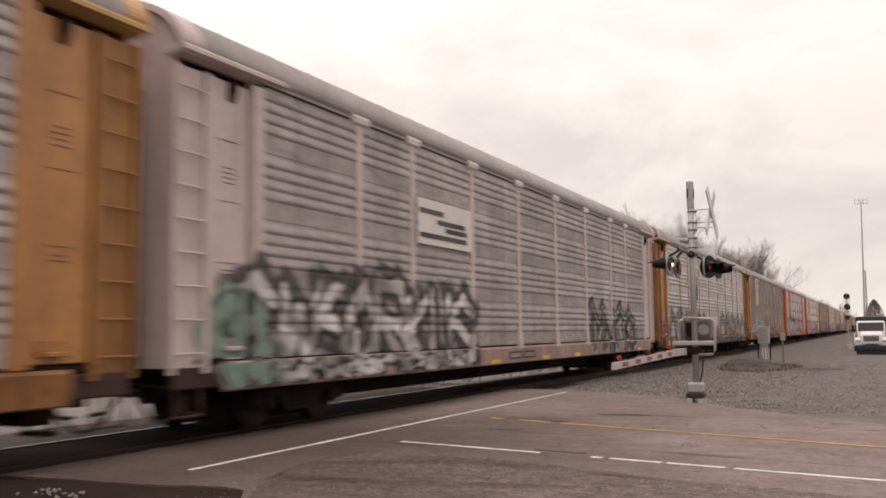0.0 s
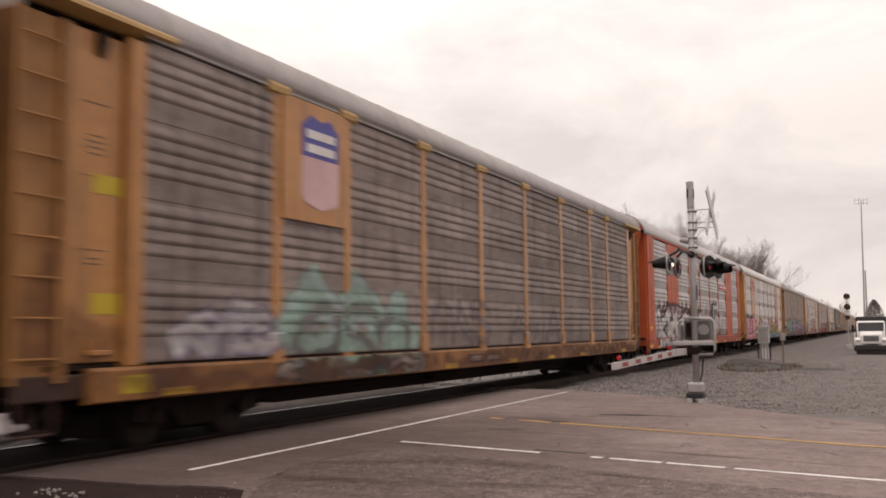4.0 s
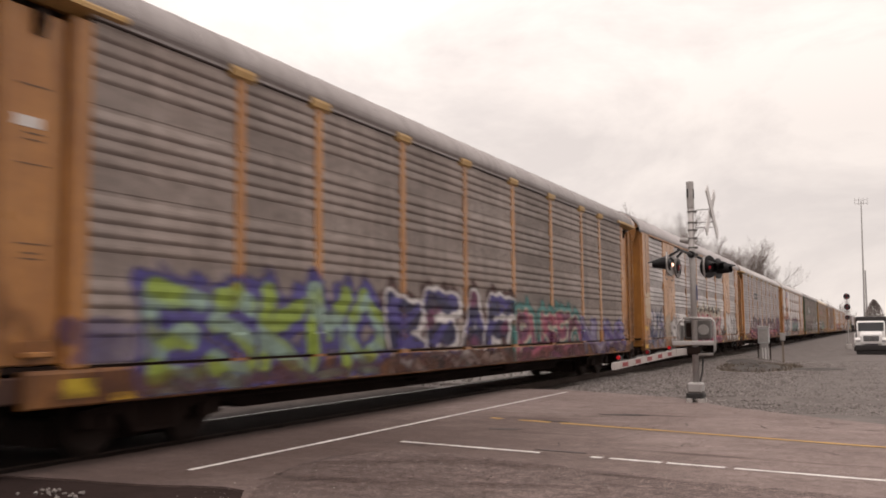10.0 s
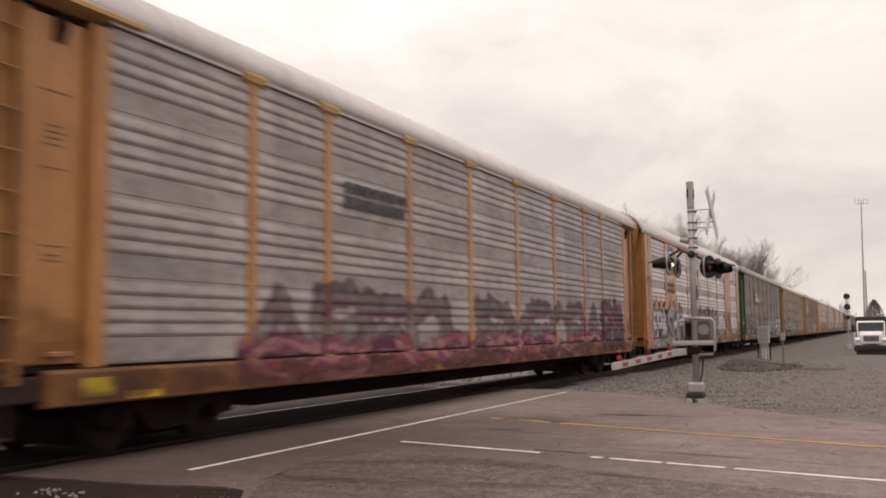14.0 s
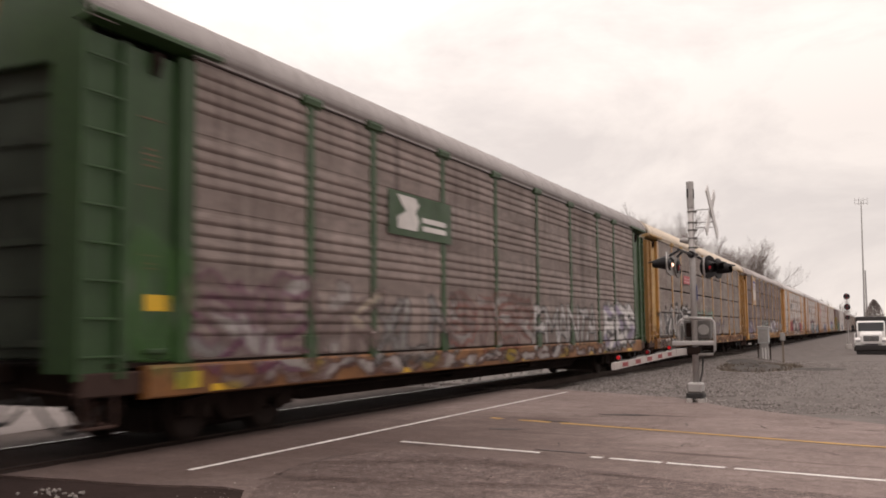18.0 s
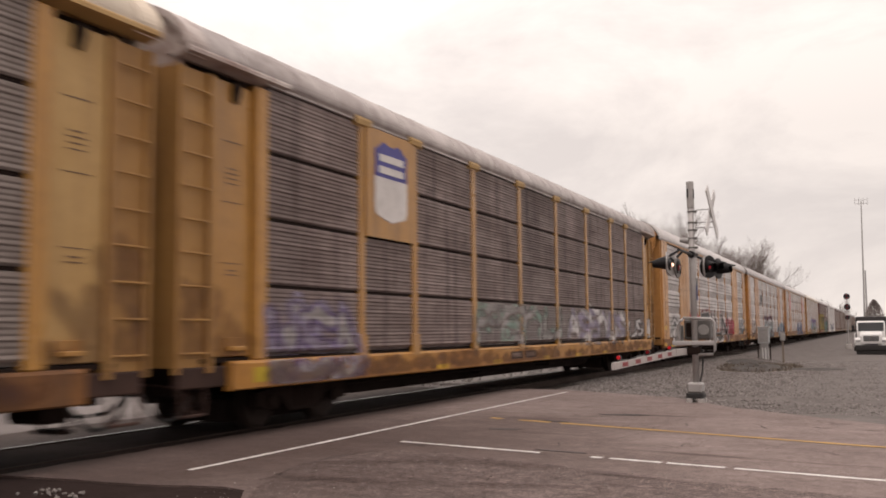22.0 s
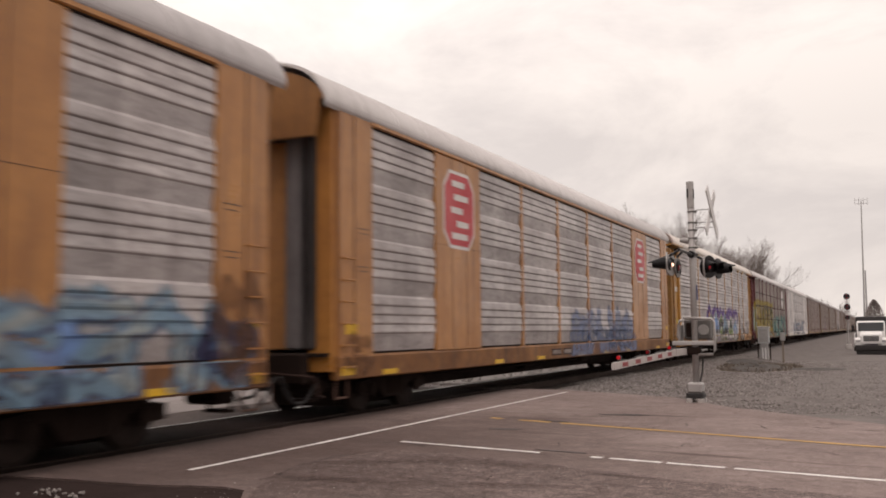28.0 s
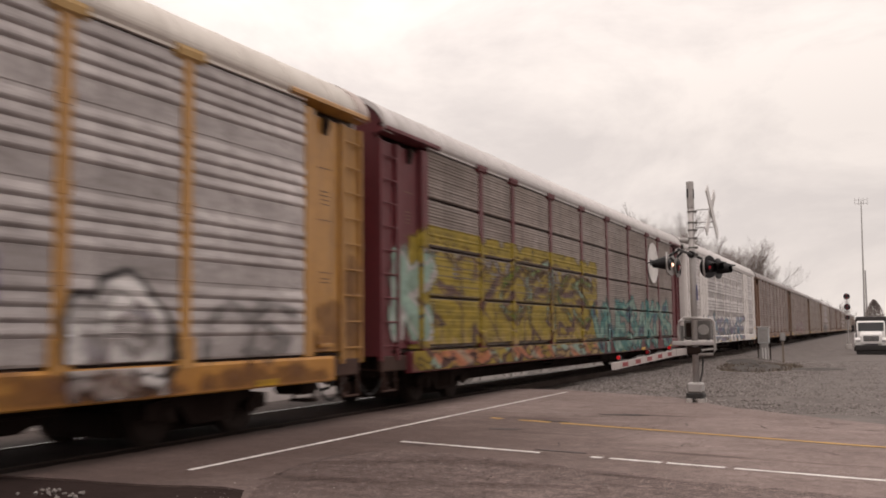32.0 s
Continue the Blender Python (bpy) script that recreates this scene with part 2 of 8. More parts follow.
LABEL_Y = surface("olive_yellow_label", (0.48, 0.34, 0.02), 0.5, bump=0)
DECAL_W = surface("decal_white", (0.66, 0.62, 0.60), 0.5, bump=0)
DECAL_K = surface("decal_black", (0.035, 0.032, 0.035), 0.5, bump=0)
DECAL_R = surface("decal_red", (0.50, 0.05, 0.06), 0.5, bump=0)
DECAL_B = surface("decal_blue", (0.06, 0.055, 0.26), 0.5, bump=0)
DECAL_P = surface("decal_faded_pink", (0.60, 0.38, 0.38), 0.5, bump=0)
DECAL_DR = surface("decal_dark_red", (0.27, 0.04, 0.045), 0.5, bump=0)

# ================= mesh helpers =================


def part(name, bm, material, parent=None, label="", smooth=False):
    """One mesh object out of a bmesh, under its thing."""
    return hang(name, mesh_of(name, bm, material, smooth), parent, label)


def mesh_of(name, bm, material, smooth=False):
    me = bpy.data.meshes.new(name)
    bm.to_mesh(me)
    bm.free()
    me.materials.append(material)
    if smooth:
        me.polygons.foreach_set("use_smooth", [True] * len(me.polygons))
    return me


def hang(name, me, parent=None, label=""):
    ob = new(name, me)
    ob.parent = parent
    if label:
        ob["label"] = label
    return ob


def box(bm, x0, x1, y0, y1, z0, z1, bevel=0.0):
    made = bmesh.ops.create_cube(bm, size=1.0)["verts"]
    bmesh.ops.scale(bm, vec=(x1 - x0, y1 - y0, z1 - z0), verts=made)
    bmesh.ops.translate(bm, vec=((x0 + x1) / 2, (y0 + y1) / 2, (z0 + z1) / 2), verts=made)
    if bevel:
        edges = list({e for v in made for e in v.link_edges})
        bmesh.ops.bevel(bm, geom=edges, offset=bevel, segments=1, affect="EDGES")
    return bm


def rod(bm, a, b, r0, r1=None, n=10, caps=True):
    a, b = Vector(a), Vector(b)
    d = b - a
    m = Matrix.Translation((a + b) / 2) @ d.to_track_quat("Z", "Y").to_matrix().to_4x4()
    bmesh.ops.create_cone(bm, cap_ends=caps, segments=n, radius1=r0, radius2=r0 if r1 is None else r1, depth=d.length, matrix=m)
    return bm


def tube(bm, pts, r, n=8):
    """A bent round bar or hose through the points, in one piece."""
    rings = []
    for i, p in enumerate(pts):
        d = (Vector(pts[min(i + 1, len(pts) - 1)]) - Vector(pts[max(i - 1, 0)])).normalized()
        u = d.cross(Vector((0.31, 0.17, 0.93))).normalized()
        v = d.cross(u)
        rings.append([bm.verts.new(Vector(p) + u * (r * math.cos(6.2832 * k / n)) + v * (r * math.sin(6.2832 * k / n))) for k in range(n)])
    for a, b in zip(rings, rings[1:]):
        for k in range(n):
            bm.faces.new((a[k], a[(k + 1) % n], b[(k + 1) % n], b[k]))
    bm.faces.new(rings[0][::-1]), bm.faces.new(rings[-1])
    bmesh.ops.recalc_face_normals(bm, faces=bm.faces)
    return bm


def extrude(bm, profile, y0, y1, closed=True):
    """A profile of (x, z) pairs drawn out along y."""
    a = [bm.verts.new((x, y0, z)) for x, z in profile]
    b = [bm.verts.new((x, y1, z)) for x, z in profile]
    k = len(profile)
    for i in range(k if closed else k - 1):
        j = (i + 1) % k
        bm.faces.new((a[i], b[i], b[j], a[j]))
    if closed:
        bm.faces.new(a)
        bm.faces.new(b[::-1])
    bmesh.ops.recalc_face_normals(bm, faces=bm.faces)
    return bm


def B():
    return bmesh.new()


# ================= the train's path =================
SPEEDS = (15.12, 14.71, 14.433, 14.188, 13.957, 13.872, 13.784, 13.722, 13.676)  # every 4 s
STARTS = (8.72, 37.57, 65.94, 94.48, 123.32, 152.09, 180.69, 209.13, 237.84, 266.54, 295.17, 323.64, 352.33, 380.83, 409.36, 437.82, 466.46)


def travelled(t):
    s, k = 0.0, 0
    while t > 4.0 and k < 7:
        s += (SPEEDS[k] + SPEEDS[k + 1]) * 2.0
        t, k = t - 4.0, k + 1
    return s + SPEEDS[k] * t + (SPEEDS[k + 1] - SPEEDS[k]) * t * t / 8.0


def car_start(k):
    """Where the middle of car k stands at the clip's start."""
    if k < 1:
        return STARTS[0] - 28.6 + 14.57
    if k <= 17:
        return STARTS[k - 1] + 14.57
    return STARTS[16] + 28.6 * (k - 17) + 14.57


# ================= autorack kit =================
Z_SILL, Z_SCR0, Z_SCR1, Z_EAVE = 0.46, 0.92, 4.84, 4.98
X_SCR, X_POST, X_SILL, X_PANEL = 1.51, 1.544, 1.565, 1.560
LIFT = 0.212   # the body stands this much higher than its own drawing datum above the rails
B_POSTS = (-9.45, -7.40, -4.45, -1.48, 1.48, 4.45, 7.40, 9.45)
YS = 0.9908   # the cars are this much shorter than their drawing
A_POSTS = (-4.45, -1.48, 1.48, 4.45)


def rib_profile(kind):
    """Corrugated screen profile as (x, z), upwards; 'new': four lapped boards over a plain band in each tier, 'old': fine ribs in four tiers with open joints."""
    out = []
    tier = (Z_SCR1 - Z_SCR0) / 4
    for k in range(4):
        z = Z_SCR0 + k * tier
        if kind == "new":
            out += [(X_SCR - 0.016, z + (0.0 if k else -0.018)), (X_SCR + 0.010, z + 0.275)]
            for r in range(4):
                q = z + 0.28 + r * 0.165
                out += [(X_SCR + 0.010, q), (X_SCR + 0.030, q + 0.024), (X_SCR + 0.032, q + 0.044), (X_SCR + 0.012, q + 0.162)]
        elif kind == "soft":
            out += [(X_SCR + 0.004, z + (0.0 if k else -0.018)), (X_SCR + 0.012, z + 0.012), (X_SCR + 0.010, z + 0.275)]
            for r in range(4):
                q = z + 0.28 + r * 0.165
                out += [(X_SCR + 0.004, q), (X_SCR + 0.015, q + 0.015), (X_SCR + 0.026, q + 0.035), (X_SCR + 0.030, q + 0.056), (X_SCR + 0.025, q + 0.09), (X_SCR + 0.015, q + 0.125), (X_SCR + 0.005, q + 0.16)]
        else:
            out += [(X_SCR - 0.09, z), (X_SCR - 0.09, z + 0.045), (X_SCR, z + 0.046)]
            for r in range(14):
                q = z + 0.055 + r * 0.0645
                deep = 0.016 if r % 3 == 0 else 0.010
                out += [(X_SCR + 0.004, q), (X_SCR + deep, q + 0.014), (X_SCR + deep + 0.002, q + 0.026), (X_SCR + 0.004, q + 0.061)]
            out += [(X_SCR, z + tier - 0.012)]
    out.append((X_SCR, Z_SCR1))
    return out


def screen_mesh(kind, y0, y1):
    bm = B()
    prof = rib_profile(kind)
    extrude(bm, prof, y0, y1, closed=False)
    for f in bm.faces:
        f.normal_update()
    if bm.faces[0].normal.x < 0:
        bmesh.ops.reverse_faces(bm, faces=bm.faces)
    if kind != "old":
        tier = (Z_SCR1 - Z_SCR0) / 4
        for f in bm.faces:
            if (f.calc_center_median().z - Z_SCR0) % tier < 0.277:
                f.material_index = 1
    # back sheet that gives the panel its thickness
    a = [bm.verts.new((X_SCR - 0.06, y, z)) for y, z in ((y0, Z_SCR0), (y1, Z_SCR0), (y1, Z_SCR1), (y0, Z_SCR1))]
    bm.faces.new(a)
    me = mesh_of("side_screen", bm, SCR_M)
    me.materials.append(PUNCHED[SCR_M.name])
    return me


def eased(points, n):
    """More points along a smooth curve through the given ones."""
    out = []
    for i in range(len(points) - 1):
        p0, p1, p2, p3 = (Vector(points[min(max(j, 0), len(points) - 1)]) for j in (i - 1, i, i + 1, i + 2))
        for k in range(n):
            t = k / n
            out.append(tuple(0.5 * (2 * p1 + (p2 - p0) * t + (2 * p0 - 5 * p1 + 4 * p2 - p3) * t * t + (3 * p1 - p0 - 3 * p2 + p3) * t ** 3)))
    return out + [tuple(points[-1])]


ROOF_PROFILE = eased(((1.585, 4.95), (1.60, 5.02), (1.56, 5.15), (1.44, 5.31), (1.24, 5.46), (0.96, 5.585), (0.62, 5.67), (0.25, 5.715)), 2)


def roof_mesh(y0, y1, seam, rise=0.0):
    """Curved sheet-metal roof with raised standing seams and thickness."""
    bm = B()
    half = [(x, z + rise * min(1.0, max(0.0, (1.56 - x) / 0.35))) for x, z in ROOF_PROFILE]
    full = half + [(-x, z) for x, z in half[::-1]]
    inner = [(x * 0.975, z - 0.05) for x, z in full[::-1]]
    extrude(bm, full + inner, y0, y1)
    bmesh.ops.recalc_face_normals(bm, faces=bm.faces)
    for f in bm.faces:
        f.smooth = f.normal.z > 0.02
    sb = B()
    extrude(sb, [(x * 1.0015, z + 0.004) for x, z in full] + [(x * 0.99, z - 0.02) for x, z in full[::-1]], -0.018, 0.018)
    k = int((y1 - y0) / seam)
    return mesh_of("roof", bm, ROOF_G), mesh_of("roof_seam", sb, ROOF_G), [y0 + i * (y1 - y0) / k for i in range(1, k)]


def end_cap_mesh():
    """Arched closing plate between the door tops and the roof."""
    bm = B()
    full = list(ROOF_PROFILE) + [(-x, z) for x, z in ROOF_PROFILE[::-1]]
    prof = [(x * (0.96 if z > 5.1 else 0.88), z - 0.06) for x, z in full] + [(-1.30, 4.45), (1.30, 4.45)]
    extrude(bm, prof, -0.04, 0.04)
    return mesh_of("end_cap", bm, YEL)


def wheelset_mesh():
    bm = B()
    rod(bm, (-1.05, 0, 0), (1.05, 0, 0), 0.075, n=10)
    for s in (-1, 1):
        rod(bm, (s * 0.70, 0, 0), (s * 0.735, 0, 0), 0.455, n=28)
        rod(bm, (s * 0.735, 0, 0), (s * 0.83, 0, 0), 0.42, n=28)
        rod(bm, (s * 0.83, 0, 0), (s * 0.86, 0, 0), 0.40, 0.36, n=28)
        rod(bm, (s * 0.86, 0, 0), (s * 0.92, 0, 0), 0.13, n=14)
        for k in range(3):
            a = k * 2.094
            box(bm, s * 0.845 if s > 0 else s * 0.87, s * 0.87 if s > 0 else s * 0.845, math.cos(a) * 0.24 - 0.04, math.cos(a) * 0.24 + 0.04, math.sin(a) * 0.24 - 0.04, math.sin(a) * 0.24 + 0.04)
    return mesh_of("wheelset", bm, WHEELM)


def side_frame_mesh(s):
    bm = B()
    prof = [(-1.28, 0.36), (-1.28, 0.56), (-0.75, 0.62), (-0.42, 0.80), (0.42, 0.80), (0.75, 0.62), (1.28, 0.56), (1.28, 0.36), (1.02, 0.34), (0.98, 0.46), (0.66, 0.50), (0.40, 0.24), (-0.40, 0.24), (-0.66, 0.50), (-0.98, 0.46), (-1.02, 0.34)]
    x0, x1 = (0.93, 1.09) if s > 0 else (-1.09, -0.93)
    a = [bm.verts.new((x0, y, z)) for y, z in prof]
    b = [bm.verts.new((x1, y, z)) for y, z in prof]
    n = len(prof)
    bm.faces.new(a), bm.faces.new(b[::-1])
    for i in range(n):
        bm.faces.new((a[i], a[(i + 1) % n], b[(i + 1) % n], b[i]))
    for q in (-0.22, 0.0, 0.22):
        rod(bm, (s * 1.07, q, 0.30), (s * 1.07, q, 0.60), 0.075, n=10)
    for q in (-0.89, 0.89):
        rod(bm, (s * 1.08, q, 0.42), (s * 1.14, q, 0.42), 0.12, n=12)
    bmesh.ops.recalc_face_normals(bm, faces=bm.faces)
    return mesh_of("side_frame", bm, UNDER)


def bolster_mesh():
    bm = B()
    box(bm, -1.0, 1.0, -0.2, 0.2, 0.42, 0.70, 0.04)
    box(bm, -0.62, 0.62, -1.35, 1.35, 0.12, 0.46, 0.02)
    for q in (-0.45, 0.45):
        box(bm, -0.9, 0.9, q - 0.08, q + 0.08, 0.22, 0.40, 0.02)
    return mesh_of("truck", bm, UNDER)


def common_kit():
    kit = []

    def add(name, me, key, parent=None, loc=(0, 0, 0)):
        kit.append((name, me, key, parent, loc))
        return len(kit) - 1

    bm = B()
    box(bm, -0.38, 0.38, -13.5, 13.5, 0.44, 0.84, 0.03)
    extrude_y = [(-8.9, 0.44), (-7.9, 0.09), (7.9, 0.09), (8.9, 0.44)]
    a = [bm.verts.new((0.42, y, z)) for y, z in extrude_y]
    b = [bm.verts.new((-0.42, y, z)) for y, z in extrude_y]
    bm.faces.new(a), bm.faces.new(b[::-1])
    for i in range(4):
        bm.faces.new((a[i], b[i], b[(i + 1) % 4], a[(i + 1) % 4]))
    rod(bm, (1.0, -9.0, 0.34), (1.0, 8.0, 0.34), 0.02, n=6)
    rod(bm, (0.75, -2.6, 0.42), (0.75, -0.9, 0.42), 0.2, n=14)
    box(bm, 0.6, 1.1, 2.0, 2.9, 0.26, 0.62, 0.05)
    bmesh.ops.recalc_face_normals(bm, faces=bm.faces)
    box(bm, -1.44, 1.44, -13.6, 13.6, 0.84, 0.90)
    for q in (-12.2, -8.0, -4.8, -1.6, 1.6, 4.8, 8.0, 12.2):
        box(bm, -1.42, 1.42, q - 0.09, q + 0.09, 0.52, 0.84)
    add("underframe", mesh_of("underframe", bm, UNDER), "under")
    bm = B()
    box(bm, -1.5, -1.46, -13.4, 13.4, 0.90, 4.95)
    for q in (-12.3, *B_POSTS, 12.3):
        box(bm, -1.56, -1.50, q - 0.09, q + 0.09, 0.90, 4.95)
    add("far_side_wall", mesh_of("far_side_wall", bm, SCR_M), "screen")
    bm = B()
    box(bm, -1.56, -1.42, -13.0, 13.0, Z_SILL, 0.86, 0.02)
    add("side_sill", mesh_of("side_sill", bm, YEL), "sill")
    frames = [side_frame_mesh(1), side_frame_mesh(-1)]
    bol, ws = bolster_mesh(), wheelset_mesh()
    for q in (-10.55, 10.55):
        t = add("truck", bol, "under", None, (0, q, 0))
        for f in frames:
            add("side_frame", f, "under", t)
        for a in (-0.89, 0.89):
            add("wheelset", ws, "wheel", t, (0, a, 0.42))
    for s in (-1, 1):
        bm = B()
        box(bm, -0.13, 0.13, min(s * 13.4, s * 14.25), max(s * 13.4, s * 14.25), 0.66, 0.90, 0.03)
        box(bm, -0.2, 0.2, min(s * 14.05, s * 14.28), max(s * 14.05, s * 14.28), 0.60, 0.96, 0.05)
        add("coupler", mesh_of("coupler", bm, UNDER), "under")
        bm = B()
        box(bm, -1.1, 1.1, min(s * 13.55, s * 13.75), max(s * 13.55, s * 13.75), 0.40, 0.90, 0.03)
        for x in (0.62, 1.02):
            box(bm, x - 0.02, x + 0.02, s * 13.3 - 0.02, s * 13.3 + 0.02, 0.14, 0.5)
        box(bm, 0.60, 1.04, s * 13.3 - 0.1, s * 13.3 + 0.1, 0.10, 0.15, 0.01)
        box(bm, 0.5, 1.1, s * 13.1 - 0.25, s * 13.1 + 0.2, 0.24, 0.5, 0.06)
        add("end_platform", mesh_of("end_platform", bm, UNDER), "under")
        bm = B()
        pts = [Vector((0.28, s * 13.7, 0.62)), Vector((0.34, s * 13.85, 0.36)), Vector((0.34, s * 14.05, 0.22)), Vector((0.30, s * 14.3, 0.20))]
        tube(bm, pts, 0.028)
        add("air_hose", mesh_of("air_hose", bm, BLACKR), "rubber")
        bm = B()
        pts = [Vector((1.05, s * (13.2 + 0.14 * i), 0.10 + 0.45 * (i / 4 - 1) ** 2)) for i in range(9)]
        tube(bm, pts, 0.026)
        add("brake_hose", mesh_of("brake_hose", bm, BLACKR), "rubber")
        bm = B()
        tube(bm, ((0.2, s * 13.78, 0.60), (1.30, s * 13.78, 0.53), (1.37, s * 13.78, 0.48), (1.40, s * 13.76, 0.24), (1.40, s * 13.60, 0.20)), 0.018, 6)
        add("cut_lever", mesh_of("cut_lever", bm, UNDER), "rusty")
    return kit, add


def end_parts_a(add):
    """Flush ends: broad corner panel, inset end doors with dark seals."""
    for s in (-1, 1):
        def span(a, b):
            return sorted((s * a, s * b))

        bm = B()
        box(bm, X_SCR - 0.03, X_PANEL, *span(12.22, 13.38), 0.50, Z_EAVE - 0.02, 0.02)
        add("corner_panel", mesh_of("corner_panel", bm, YEL), "paint")
        bm = B()
        box(bm, X_PANEL - 0.003, X_PANEL + 0.006, *span(12.86, 12.885), 0.55, 4.9)
        add("panel_seam", mesh_of("panel_seam", bm, YEL), "grime")
        bm = B()
        extrude(bm, [(1.50, 4.96), (1.50, 0.6), (1.06, 0.6), (1.06, 4.96)], *span(13.38, 13.5))
        add("corner_post", mesh_of("corner_post", bm, YEL), "paint")
        bm = B()
        box(bm, -1.10, 1.10, *span(13.24, 13.30), 0.95, 4.50, 0.02)
        add("end_door", mesh_of("end_door", bm, YEL), "door")
        for x, w, reach in ((0.74, 0.15, 13.52), (1.10, 0.10, 13.56)):
            bm = B()
            box(bm, x - w, x + w, *span(13.30, reach), 0.95, 4.62, 0.04)
            add("door_seal", mesh_of("door_seal", bm, BLACKR), "seal_grey" if x < 0.9 else "seal")
        for k in range(6):
            bm = B()
            z = 0.66 + k * 0.36
            rod(bm, (X_PANEL + 0.05, s * 12.93, z), (X_PANEL + 0.05, s * 13.32, z), 0.012, n=6)
            for q in (12.93, 13.32):
                rod(bm, (X_PANEL, s * q, z), (X_PANEL + 0.06, s * q, z), 0.012, n=6)
            add("grab_iron", mesh_of("grab_iron", bm, YEL), "paint")
        bm = B()
        rod(bm, (1.46, s * 12.95, 0.16), (1.46, s * 13.34, 0.16), 0.02, n=6)
        for q in (12.95, 13.34):
            rod(bm, (1.46, s * q, 0.16), (1.46, s * q, 0.55), 0.02, n=6)
        add("sill_step", mesh_of("sill_step", bm, UNDER), "grime")
        for z, w in ((3.0, 0.4), (2.92, 0.3), (2.35, 0.36), (2.27, 0.3)):
            bm = B()
            box(bm, X_PANEL, X_PANEL + 0.004, *span(12.56 - w / 2, 12.56 + w / 2), z - 0.009, z + 0.009)
            add("stencil", mesh_of("stencil", bm, DECAL_K), "stencil")
        bm = B()
        box(bm, X_PANEL, X_PANEL + 0.005, *span(12.79, 13.18), 1.20, 1.37)
        add("label_plate", mesh_of("label_plate", bm, REFL), "reflector")
        bm = B()
        box(bm, X_SILL, X_SILL + 0.005, *span(12.85, 13.32), 0.53, 0.68)
        add("label_plate", mesh_of("label_plate", bm, REFL), "reflector")


